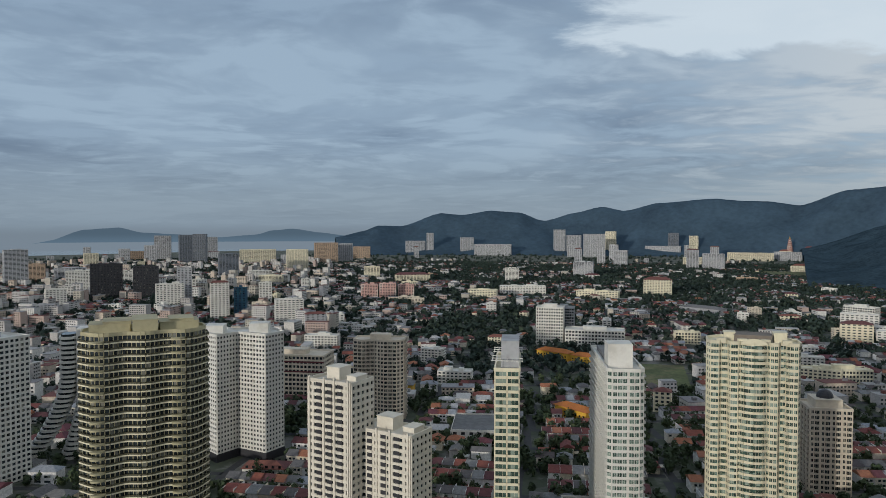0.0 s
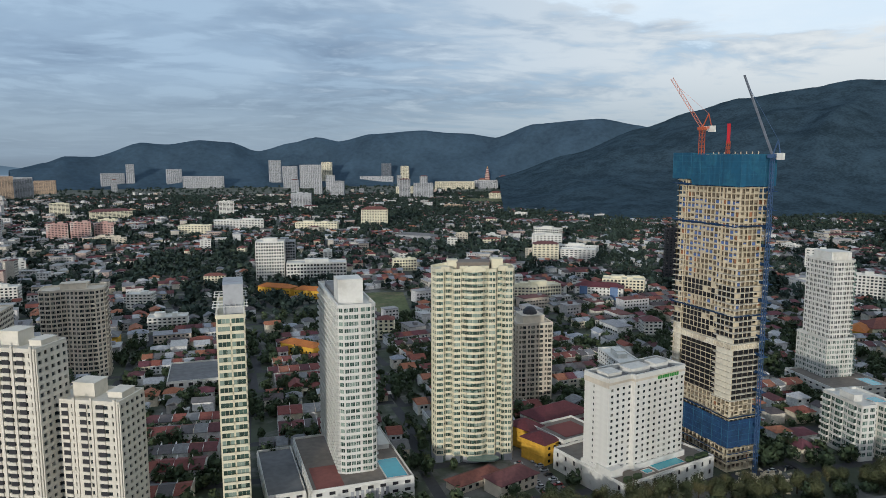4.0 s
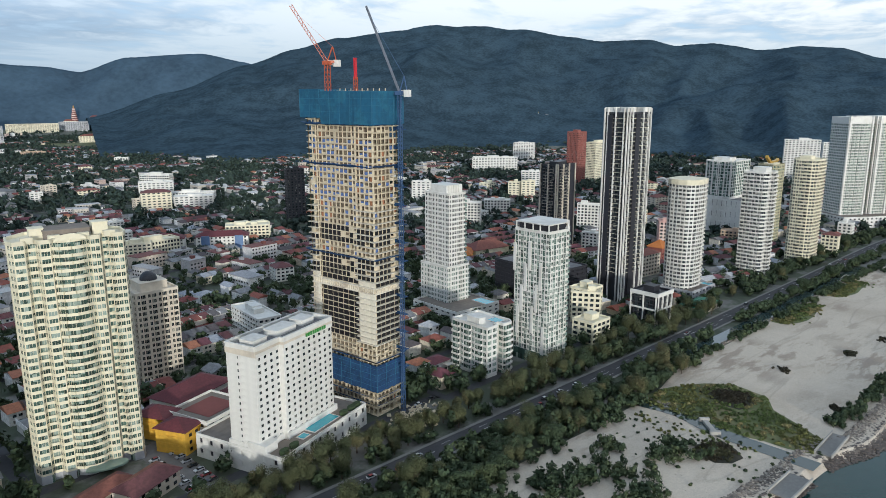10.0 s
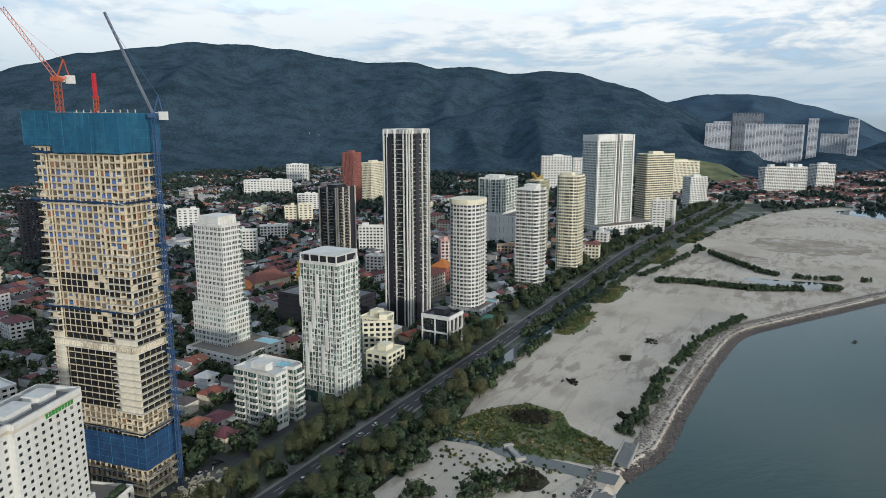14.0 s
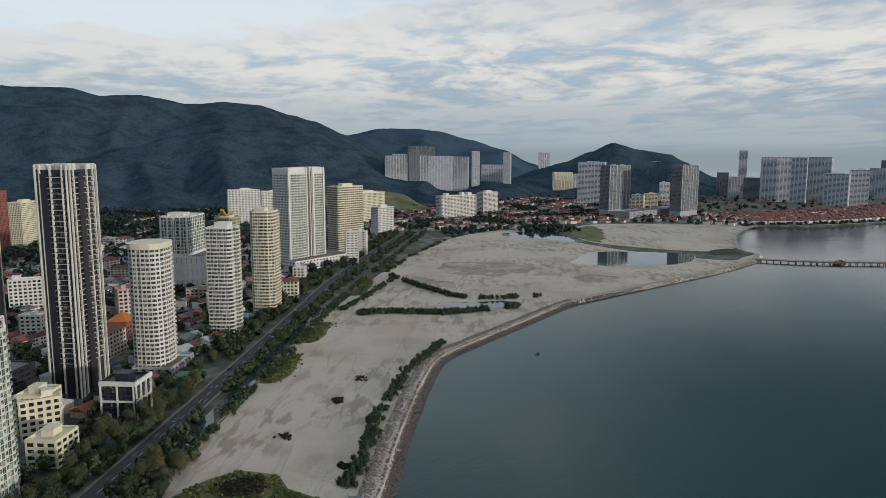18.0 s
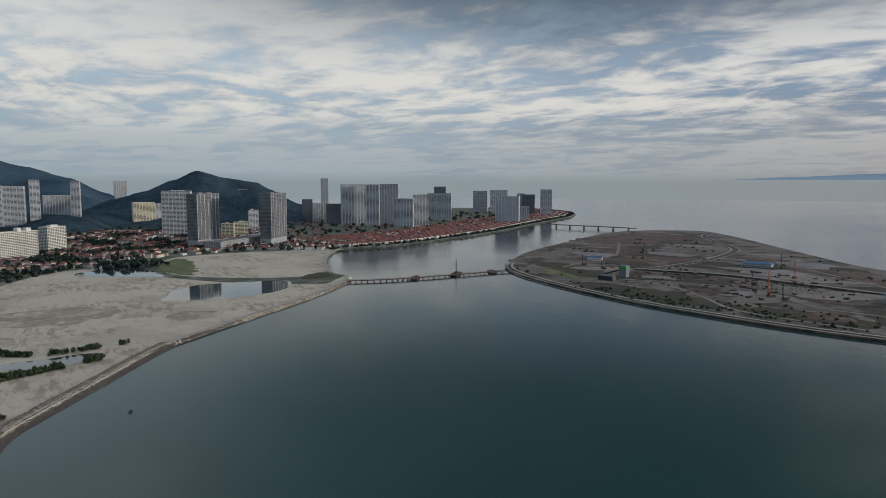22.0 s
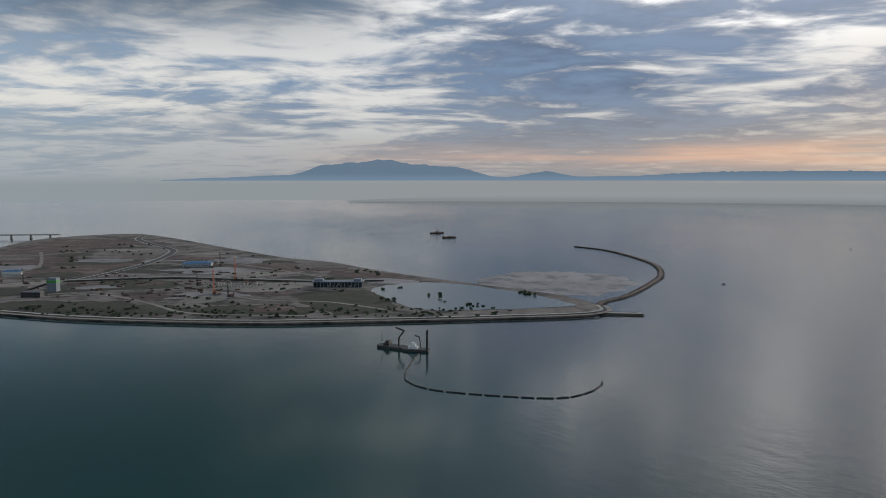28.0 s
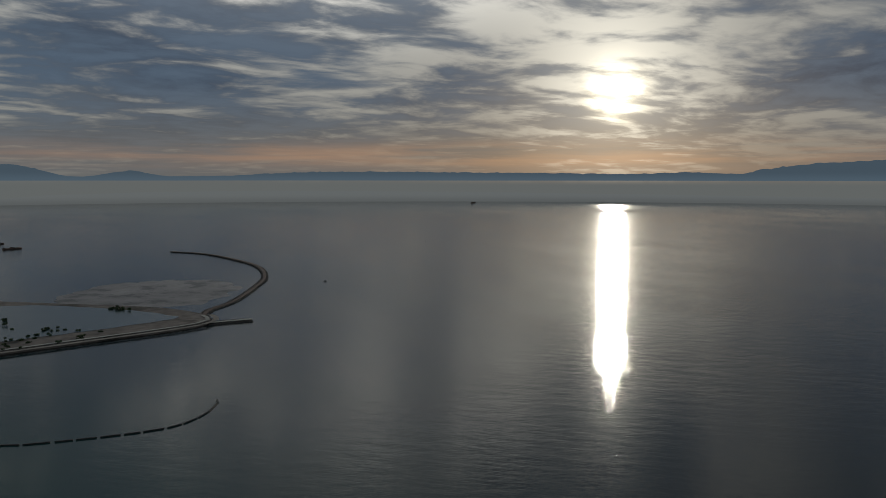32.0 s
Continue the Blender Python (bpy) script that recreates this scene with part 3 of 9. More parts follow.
range_of_hills("grass_slope", [(90, -5), (93, -3.6), (95, -3.0), (97, -3.2), (99, -3.5), (101.5, -4.9)], lambda a: 1850, lambda a: 1620, lambda a: 2000, "grassy slope below the wooded spur", (40, 20), 0.3, "turf")
range_of_hills("hill_shelf", [(94, -3.6), (97, -2.5), (104, -2.35), (108, -2.7), (111.5, -3.5)], lambda a: 2450, lambda a: 2020, lambda a: 2700, "wooded shelf under the hillside apartments", (60, 24), 0.5)


# ---- far backdrop over the sea ----
def backdrop(name, knots, r, color, label, foot=-0.15, veil=1.25):
    me = Mesh()
    az0, az1 = knots[0][0], knots[-1][0]
    n = int((az1 - az0) / 0.25)
    for i in range(n + 1):
        az = az0 + (az1 - az0) * i / n
        e0 = profile(knots, az)
        e = e0 + (0.10 * noise.noise(Vector((az * 1.3, 0, 0))) + 0.09 * noise.noise(Vector((az * 3.1, 4, 0))) + 0.05 * noise.noise(Vector((az * 7, 0, 0)))) * min(1.0, max(0.2, e0 * 1.2))
        s, c = math.sin(radians(az)) * r, math.cos(radians(az)) * r
        me.v += [(s, c, 151 + r * math.tan(radians(min(foot, e - 0.02)))), (s, c, 151 + r * math.tan(radians(e)))]
    for i in range(n):
        me.f.append((2 * i, 2 * i + 1, 2 * i + 3, 2 * i + 2))
        me.m.append(0)
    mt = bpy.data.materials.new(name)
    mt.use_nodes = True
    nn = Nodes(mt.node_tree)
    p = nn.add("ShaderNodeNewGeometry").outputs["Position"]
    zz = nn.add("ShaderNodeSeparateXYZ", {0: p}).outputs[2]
    # the strip glows with haze painted in; veil sets the tone at its foot
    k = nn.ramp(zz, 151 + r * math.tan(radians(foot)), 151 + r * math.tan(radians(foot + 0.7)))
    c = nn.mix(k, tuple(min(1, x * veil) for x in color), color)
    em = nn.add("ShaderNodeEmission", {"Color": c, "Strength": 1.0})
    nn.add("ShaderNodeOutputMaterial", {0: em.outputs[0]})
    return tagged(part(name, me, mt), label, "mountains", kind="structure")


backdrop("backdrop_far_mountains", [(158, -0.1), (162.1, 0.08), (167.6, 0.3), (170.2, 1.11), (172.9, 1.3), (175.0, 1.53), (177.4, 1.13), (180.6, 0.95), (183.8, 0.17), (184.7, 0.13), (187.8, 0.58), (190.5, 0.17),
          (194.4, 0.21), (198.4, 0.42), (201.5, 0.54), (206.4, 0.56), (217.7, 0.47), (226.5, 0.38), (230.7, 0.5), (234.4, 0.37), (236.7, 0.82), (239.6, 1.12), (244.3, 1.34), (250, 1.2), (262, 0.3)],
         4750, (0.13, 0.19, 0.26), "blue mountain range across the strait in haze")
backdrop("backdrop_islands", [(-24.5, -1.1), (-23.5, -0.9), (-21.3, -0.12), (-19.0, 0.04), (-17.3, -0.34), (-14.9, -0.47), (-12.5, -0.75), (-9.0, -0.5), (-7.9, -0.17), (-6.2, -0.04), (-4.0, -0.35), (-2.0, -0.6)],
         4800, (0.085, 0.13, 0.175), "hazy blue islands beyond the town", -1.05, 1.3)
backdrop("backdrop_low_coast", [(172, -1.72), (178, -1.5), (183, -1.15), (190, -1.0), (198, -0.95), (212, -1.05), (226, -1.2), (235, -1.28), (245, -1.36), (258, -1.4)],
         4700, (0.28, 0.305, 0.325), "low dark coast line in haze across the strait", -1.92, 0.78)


# ---- towers ----
def rect(w, d):
    return [(-w / 2, -d / 2), (w / 2, -d / 2), (w / 2, d / 2), (-w / 2, d / 2)]


def oval(w, d, n=20, power=2.0):
    out = []
    for i in range(n):
        a = math.tau * i / n
        c, s = math.cos(a), math.sin(a)
        out.append((math.copysign(abs(c) ** (2 / power), c) * w / 2, math.copysign(abs(s) ** (2 / power), s) * d / 2))
    return out


def storey_mesh(poly, h, bay=3.2, win=1.9, sill=0.95, head=0.35, thick=0.35, slab=0.0, skip=()):
    """One storey's outer wall: a sill band, a head band and piers between the windows; slab: how far the floor stands out."""
    m = Mesh()
    n = len(poly)
    for i in range(n):
        p, q = poly[i], poly[(i + 1) % n]
        d = math.dist(p, q)
        if i in skip:
            continue
        m.edge(p, q, 0, d, 0, sill, 0, thick)
        if head:
            m.edge(p, q, 0, d, h - head, h, 0, thick)
        k = max(1, round(d / bay))
        w = min(win, d / k * 0.85)
        for j in range(k + 1):
            c = d * j / k
            g = (d / k - w) / 2
            a, b = max(0, c - g), min(d, c + g)
            if b - a > 0.05:
                m.edge(p, q, a, b, sill, h - head, 0, thick - 0.03)
        if slab:
            m.edge(p, q, -0.1, d + 0.1, -0.15, 0.12, 0, slab)
    return m


def bay_storey(poly, h, rhythm, default, thick=0.16):
    """One storey bay by bay: w wall, o window, s small window, g tall glass, b balcony with a solid rail, r balcony with a glass rail."""
    m = Mesh()
    n = len(poly)
    for i in range(n):
        p, q = poly[i], poly[(i + 1) % n]
        d = math.dist(p, q)
        seq = rhythm.get(i, default)
        total = sum(w for _, w in seq)
        if total < d * 0.7:
            seq = list(seq) * max(1, round(d / total))
        k = d / sum(w for _, w in seq)
        a = 0.0
        for kind, w in seq:
            b = a + w * k
            if kind == "w":
                m.edge(p, q, a, b, 0, h, 0, thick)
            else:
                sill, head = {"o": (0.85, 0.4), "s": (0.85, 0.7), "g": (0.12, 0.22), "b": (0.1, 0.45), "r": (0.1, 0.35)}[kind]
                m.edge(p, q, a, b, 0, sill, 0, thick - 0.02)
                m.edge(p, q, a, b, h - head, h, 0, thick - 0.02)
                for f in () if kind == "s" else ((0.5,) if w < 2.2 else (0.33, 0.67)):
                    c = a + (b - a) * f
                    m.edge(p, q, c - 0.04, c + 0.04, sill, h - head, 0, 0.05)
                if kind in "br":
                    m.edge(p, q, a - 0.1, b + 0.1, -0.1, 0.14, thick, thick + 1.15)
                    rail = 1 if kind == "r" else 0
                    m.edge(p, q, a - 0.1, b + 0.1, 0.14, 1.05, thick + 1.05, thick + 1.15, rail)
                    for c in (a - 0.1, b):
                        m.edge(p, q, c, c + 0.1, 0.14, 1.05, thick, thick + 1.05, rail)
            a = b
    return m


top_of = {}


def tower(name, label, at, yaw, poly, z0, z1, n, wall, glass="glass", storey=None, extra=None, roof=1.2, plant=((0, 0, 0.4, 0.4, 4.0),), category="tower", podium=None, group=""):
    """A tower of n like storeys on a podium, with a parapet and a plant room."""
    poly = ccw(poly)
    t = thing(name, (at[0], at[1], 2.5), yaw, label, category, group)
    z0, z1 = z0 - 2.5, z1 - 2.5
    h = (z1 - z0) / n
    m = Mesh()
    m.prism(poly, 0, z1 - 0.1)
    part("glazing", m, M[glass], t)
    top_of[t.name] = z1
    if storey and "rhythm" in storey:
        st = bay_storey(poly, h, storey["rhythm"], storey["default"], storey.get("thick", 0.16)).done("storey", [M[wall], M[storey.get("rail", "teal_rail")]])
    else:
        st = storey_mesh(poly, h, **(storey or {})).done("storey", M[wall])
    for i in range(n):
        part("storey", st, None, t, at=(0, 0, z0 + i * h))
    if extra:
        ex = [(nm, mesh.done(nm, M[mat])) for nm, mesh, mat in extra(poly, h)]
        for i in range(n):
            up = t
            for nm, data in ex:
                up = part(nm, data, None, up, at=(0, 0, z0 + i * h) if up is t else (0, 0, 0))
    m = Mesh()
    for i in range(len(poly)):
        p, q = poly[i], poly[(i + 1) % len(poly)]
        m.edge(p, q, 0, math.dist(p, q), z1 - 0.3, z1 + roof, -0.3, 0.38)
    m.prism(poly, z1 - 0.1, z1 + 0.05)
    part("parapet", m, M[wall], t)
    w = max(x for x, _ in poly) - min(x for x, _ in poly)
    d = max(y for _, y in poly) - min(y for _, y in poly)
    for cx, cy, fw, fd, ph in plant:
        m = Mesh()
        m.box(cx * w - fw * w / 2, cx * w + fw * w / 2, cy * d - fd * d / 2, cy * d + fd * d / 2, z1, z1 + ph)
        m.box(cx * w - fw * w / 2 - 0.3, cx * w + fw * w / 2 + 0.3, cy * d - fd * d / 2 - 0.3, cy * d + fd * d / 2 + 0.3, z1 + ph, z1 + ph + 0.3)
        part("plant_room", m, M[wall], t)
    if z0 > 0.5:
        m = Mesh()
        m.prism([(x * 1.02, y * 1.02) for x, y in poly], 0, z0)
        part("base", m, M[podium or wall], t)
    return t


M["teal_rail"] = material("green_balustrade", (0.20, 0.28, 0.235), 0.15, 0.12, 0.4)
M["bronze_rail"] = material("bronze_glass_rail", (0.10, 0.095, 0.06), 0.2, 0.15, 0.4)
M["pool"] = material("pool_water", (0.05, 0.36, 0.42), 0.06, 0.1, 0.4)
M["deck"] = material("roof_deck", (0.20, 0.17, 0.14), 0.9, 0.2, 0.4)
M["roof_grey"] = material("grey_flat_roof", (0.16, 0.16, 0.16), 0.9, 0.25, 0.3)
M["net"] = material("blue_safety_net", (0.010, 0.045, 0.12), 0.85, 0.35, 0.9, stain=(0.016, 0.062, 0.14), stain_scale=0.16)
M["net_top"] = material("teal_safety_net", (0.010, 0.085, 0.155), 0.85, 0.22, 0.5, stain=(0.018, 0.115, 0.185), stain_scale=0.10)
M["crane_red"] = material("orange_crane_paint", (0.42, 0.09, 0.035), 0.5, 0.15, 1.0)
M["signal_red"] = material("red_panel", (0.55, 0.02, 0.03), 0.5, 0.1, 1.0)
M["crane_blue"] = material("blue_crane_paint", (0.05, 0.10, 0.20), 0.5, 0.15, 1.0)
M["sign_green"] = material("green_sign", (0.05, 0.26, 0.05), 0.4, 0.05, 1.0)
M["maroon"] = material("maroon_tiles", (0.11, 0.025, 0.03), 0.8, 0.25, 0.9)
M["yellow"] = material("yellow_render", (0.62, 0.36, 0.04), 0.8, 0.15, 0.5)
M["gold"] = material("golden_paint", (0.48, 0.30, 0.06), 0.35, 0.1, 0.5, metal=0.3)
M["court"] = material("tennis_court", (0.20, 0.06, 0.05), 0.9, 0.1, 0.3)
M["red_brick"] = material("red_brown_render", (0.26, 0.09, 0.07), 0.85, 0.15, 0.5)
M["garden"] = material("roof_garden", (0.04, 0.065, 0.025), 0.95, 0.4, 0.8)


def balconies(poly, h, edges, depth=1.3, inset=0.3, rail="teal_rail", slab="white", lip=0.13):
    """Open balconies along some edges: a floor slab and a rail."""
    a, b = Mesh(), Mesh()
    for i in edges:
        p, q = poly[i], poly[(i + 1) % len(poly)]
        d = math.dist(p, q)
        a.edge(p, q, inset, d - inset, 0.01 - lip, 0.01 + lip, 0, depth)
        b.edge(p, q, inset, d - inset, 0.14, 1.05, depth - 0.1, depth - 0.02)
        b.edge(p, q, inset, inset + 0.08, 0.14, 1.05, 0.3, depth - 0.1)
        b.edge(p, q, d - inset - 0.08, d - inset, 0.14, 1.05, 0.3, depth - 0.1)
    return [("balcony", a, slab), ("balustrade", b, rail)]


def fins(t, poly, spots, width, out, z0, z1, mat, name="fin"):
    """Upright strips on the outside; spots: edge number and metres along it."""
    for i, s in spots:
        m = Mesh()
        m.edge(poly[i], poly[(i + 1) % len(poly)], s - width / 2, s + width / 2, z0, z1, 0.0, out)
        part(name, m, M[mat], t)


def roof_box(t, x0, x1, y0, y1, z0, z1, mat, name="roof_room", lip=0.25, label=""):
    m = Mesh()
    m.box(x0, x1, y0, y1, z0, z1 - 0.3)
    m.box(x0 - lip, x1 + lip, y0 - lip, y1 + lip, z1 - 0.3, z1)
    return part(name, m, M[mat], t, label)


def podium(name, label, at, yaw, w, d, h, wall, storeys=3, deck="deck", category="podium", win=2.6):
    """A low wide base building: open parking floors, a parapet and a roof deck."""
    t = thing(name, (at[0], at[1], 2.5), yaw, label, category)
    poly = rect(w, d)
    m = Mesh()
    # solid dark box: the shade inside the open floors is put into its colour
    m.prism(rect(w - 1, d - 1), 0, h - 0.05)
    part("body", m, M["dark"], t)
    sh = h / storeys
    data = storey_mesh(poly, sh, 5.5, win, sh * 0.42, 0.5, 0.4).done("storey", M[wall])
    for i in range(storeys):
        part("storey", data, None, t, at=(0, 0, i * sh))
    m = Mesh()
    m.prism(poly, h - 0.05, h + 0.05)
    part("deck", m, M[deck], t)
    m = Mesh()
    for i in range(4):
        m.edge(poly[i], poly[(i + 1) % 4], 0, math.dist(poly[i], poly[(i + 1) % 4]), h, h + 1.1, -0.25, 0.1)
    part("parapet", m, M[wall], t)
    return t


def pool_on(t, x0, x1, y0, y1, z):
    m = Mesh()
    m.box(x0 - 0.6, x1 + 0.6, y0 - 0.6, y1 + 0.6, z, z + 0.25)
    edge = part("pool_edge", m, M["white"], t)
    m = Mesh()
    m.box(x0, x1, y0, y1, z + 0.1, z + 0.29)
    part("pool", m, M["pool"], edge, "turquoise pool water")


def hall(name, label, x, y, yaw, w, d, h, rise, wall, roof, category="house", windows=2):
    """A free-standing low building with a hipped roof, windows and eaves."""
    t = thing(name, (x, y, 2.5), yaw, label, category)
    m = Mesh()
    m.box(-w / 2, w / 2, -d / 2, d / 2, 0, h)
    walls = part("wall", m, M[wall], t)
    m = Mesh()
    a, b = w / 2 + 0.9, d / 2 + 0.9
    e = max(a - b, 0.4)
    A, B = (-e, 0, h + rise), (e, 0, h + rise)
    m.quad((-a, -b, h), (a, -b, h), B, A)
    m.quad((a, b, h), (-a, b, h), A, B)
    m.tri((-a, b, h), (-a, -b, h), A)
    m.tri((a, -b, h), (a, b, h), B)
    m.quad((-a, -b, h - 0.2), (-a, b, h - 0.2), (a, b, h - 0.2), (a, -b, h - 0.2))
    for p, q in (((-a, -b), (a, -b)), ((a, -b), (a, b)), ((a, b), (-a, b)), ((-a, b), (-a, -b))):
        m.quad((*p, h - 0.2), (*q, h - 0.2), (*q, h), (*p, h))
    part("roof", m, M[roof], t)
    k = max(2, int(w / 4))
    for s in range(windows):
        for i in range(k):
            for side in (-1, 1):
                m = Mesh()
                m.box(-0.8, 0.8, -0.08, 0.08, 0, 1.4)
                part("window", m, M["glass"], walls, at=((i - (k - 1) / 2) * 4, side * (d / 2 + 0.01), 1.2 + s * 3.2))
    return t


def wavy(w, d, waves, amp, n=28):
    """A long plan with a rippled front and back and rounded ends."""
    out = []
    for i in range(n + 1):
        u = i / n
        end = 1 - (2 * u - 1) ** 6
        out.append((-w / 2 + w * u, -d / 2 * (0.45 + 0.55 * end) - amp * (0.5 - 0.5 * math.cos(math.tau * waves * u)) + amp * 0.5))
    return out + [(-x, -y) for x, y in out]


# olive tower with rippled balconies
plan = wavy(50, 26, 3, 2.6)
t = tower("condominium_tower", "tall olive condominium tower with rippled balconies and green glass", (-166, 284), 17, plan, 3, 106, 34, "olive", "glass",
          dict(sill=0.35, head=0.45, bay=3.4, win=2.9, thick=0.25),
          extra=lambda p, h: balconies(p, h, range(len(p)), 1.7, -0.05, "bronze_rail", "cream", 0.32), plant=((-0.22, 0, 0.22, 0.5, 5.0), (0.3, 0, 0.2, 0.5, 5.0)))
z = top_of[t.name]
for x in (-19, 13):
    for k in range(34):
        m = Mesh()
        m.prism([(x + 3.0 * math.cos(a * math.pi / 8), -15.0 - 2.6 * math.sin(a * math.pi / 8)) for a in range(9)][::-1], 0, 0.75)
        part("round_balcony", m, M["olive"], t, at=(0, 0, 0.4 + k * z / 34))
roof_box(t, -22, -6, -8, 6, z, z + 4.2, "olive", "penthouse")
roof_box(t, 6, 22, -8, 6, z, z + 4.2, "olive", "penthouse")
roof_box(t, -5, 5, -12, 8, z, z + 6.0, "olive", "lift_room")
for x, y in ((-14, -10), (14, -11), (20, 2), (-23, 0), (9, -9)):
    m = Mesh()
    m.prism(oval(6, 3.2, 9), z + 0.1, z + 2.2)
    part("roof_garden", m, M["garden"], t, "clipped green planting on the roof")

t = tower("condominium_tower", "grey-white slab tower with square windows", (-292, 396), -30, rect(40, 34), 3, 87, 28, "white", "glass", dict(bay=3.0, win=2.0, sill=1.0))
roof_box(t, -12, 8, -6, 8, top_of[t.name], top_of[t.name] + 3, "grey")

# terraced white tower that spreads towards its foot
t = thing("terraced_tower", (-252, 440, 2.5), 10, "white terraced apartment tower spreading towards its foot", "tower")
for k in range(26):
    m = Mesh()
    spread = 24 * max(0, (17 - k) / 17) ** 1.7
    for cx in (-6.5 - spread, 5 - spread * 0.5):
        m.prism([(cx + x, y) for x, y in oval(11.5, 17, 14, 2.6)], 0, 1.6)
    part("terrace", m, M["white"], t, at=(0, 0, k * 3.1))
    m = Mesh()
    for cx in (-6.5 - spread, 5 - spread * 0.5):
        m.prism([(cx + x, y) for x, y in oval(9, 14, 12, 2.6)], 1.6, 3.1)
    part("glazing", m, M["glass"], t, at=(0, 0, k * 3.1))
m = Mesh()
m.box(-1.5, 10, -6, 8, 0, 84)
part("core", m, M["white"], t)

# white tower in two wings
plan = [(-28, 4), (-12, -16), (-1, -3), (18, -16), (28, -3), (14, 24), (-6, 12), (-16, 25)]
t = tower("white_tower", "white residential tower in two wings with small square windows", (-149, 430), 0, plan, 8, 83, 26, "white", "glass", dict(bay=2.6, win=1.45, sill=0.95, head=0.5), podium="dark",
          plant=((-0.28, 0.05, 0.2, 0.3, 5.0), (0.22, 0.05, 0.22, 0.3, 6.0)))
hall("pavilion", "low pavilion with a red hipped roof beside the white tower", -128, 395, -10, 26, 14, 4, 3, "white", "red_roof")

# beige slabs
for at, w, z1, n, lab in (((-79.5, 273), 24, 84, 27, "beige slab apartment tower with dark recessed balconies"), ((-56.5, 266), 29, 63, 20, "lower beige slab apartment tower with dark recessed balconies")):
    plan = rect(w, 16)
    t = tower("beige_tower", lab, at, -38, plan, 3, z1, n, "ivory", "glass", dict(bay=3.1, win=1.7, sill=1.0, head=0.5, thick=0.5), plant=((-0.1, 0.1, 0.3, 0.5, 5.5), (0.33, 0.1, 0.2, 0.5, 2.5)))
    z = top_of[t.name]
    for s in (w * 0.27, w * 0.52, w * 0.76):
        # a dark strip on the wall stands for the shade in the balcony recess
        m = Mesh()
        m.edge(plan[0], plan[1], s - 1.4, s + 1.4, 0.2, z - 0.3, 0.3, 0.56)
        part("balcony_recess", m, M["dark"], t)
        data = Mesh()
        data.edge(plan[0], plan[1], s - 1.5, s + 1.5, 0, 1.15, 0.5, 0.95)
        data = data.done("balcony", M["ivory"])
        for k in range(n):
            part("balcony", data, None, t, at=(0, 0, k * z / n))
    fins(t, plan, [(0, 1.2), (0, w - 1.2), (0, w * 0.4), (0, w * 0.64)], 0.8, 0.9, 0, z + 2.2, "ivory")
t = tower("office_block", "pale office block with maroon bands", (-129, 590), -15, rect(62, 30), 3, 41, 10, "beige", "glass", dict(bay=3.4, win=2.6, sill=1.2))
fins(t, rect(64, 30), [(0, 32)], 64, 0.5, top_of[t.name] - 5.5, top_of[t.name] - 4.2, "maroon", "band")
fins(t, rect(64, 30), [(0, 32)], 64, 0.5, top_of[t.name] - 14, top_of[t.name] - 12.9, "maroon", "band")
plan = [(-20, -9), (-13, -12), (-4, -9), (4, -13), (14, -13), (19, -8), (19, 10), (-20, 10)]
t = tower("beige_tower", "beige apartment tower with faceted corners", (-55, 514), -10, plan, 3, 64, 20, "beige", "glass", dict(default=[("w", 0.7), ("o", 1.9), ("w", 0.6)], rhythm={k: [("w", 0.4), ("b", 2.6), ("w", 0.4)] for k in (0, 1, 3, 5)}))
hall("hall", "yellow hall under a pale blue roof", -40, 590, -12, 34, 18, 10, 4, "yellow", "roof_grey")
podium("car_park", "low white building with a pale flat roof", (12, 455), -12, 34, 44, 9, "white", 2, "roof_grey", "building")

# slim tower with a canopy
plan = rect(10.5, 38)
t = tower("slim_tower", "slim cream tower with green windows and a canopy roof", (-5, 268), -13, plan, 3, 91, 29, "cream", "green_glass", dict(default=[("w", 0.4), ("o", 2.0), ("w", 0.3)], rhythm={k: [("w", 0.4), ("b", 4.2), ("w", 0.6), ("b", 4.2), ("w", 0.4)] for k in (0, 2)}), plant=())
z = top_of[t.name]
roof_box(t, -2.6, 5.0, -14, 4, z, z + 12, "grey", "lift_room", 0.1)
for y0 in (-19.6, 2):
    m = Mesh()
    for k in range(7):
        m.box(-6.5 + k * 2.1, -6.2 + k * 2.1, y0, y0 + 12, z + 3.9, z + 4.2)
    for k in range(3):
        m.box(-6.7, 6.7, y0 + k * 5.8, y0 + k * 5.8 + 0.35, z + 4.2, z + 4.5)
    for px in (-6, 5.8):
        for py in (y0 + 0.6, y0 + 11):
            m.box(px * 0.84, px * 0.84 + 0.3, py, py + 0.3, z, z + 3.9)
    part("canopy", m, M["white"], t, "white slatted roof canopy")

# long white tower on a parking podium
plan = [(-8, -30.5), (-6, -32), (6, -32), (8, -30.5), (8, 31.5), (-8, 31.5)]
t = tower("white_tower", "long white tower with grid windows and balconies", (52.5, 288), -12, plan, 10, 88, 26, "white", "green_glass", dict(default=[("w", 0.3), ("o", 1.5), ("w", 0.25), ("b", 1.9)], rhythm={0: [("w", 0.3), ("o", 1.8), ("w", 0.3)], 1: [("w", 0.35), ("o", 1.7), ("w", 0.3), ("o", 1.9), ("w", 0.3), ("o", 1.7), ("w", 1.1), ("o", 1.9), ("w", 0.3), ("o", 1.7), ("w", 0.35)], 2: [("w", 0.3), ("o", 1.8), ("w", 0.3)]}), plant=())
z = top_of[t.name]
roof_box(t, -7, 4, -25, -13, z, z + 11, "white", "lift_room", 0.05)
roof_box(t, -6, 6, -8, 24, z, z + 2.4, "roof_grey", "plant_room", 0.1)
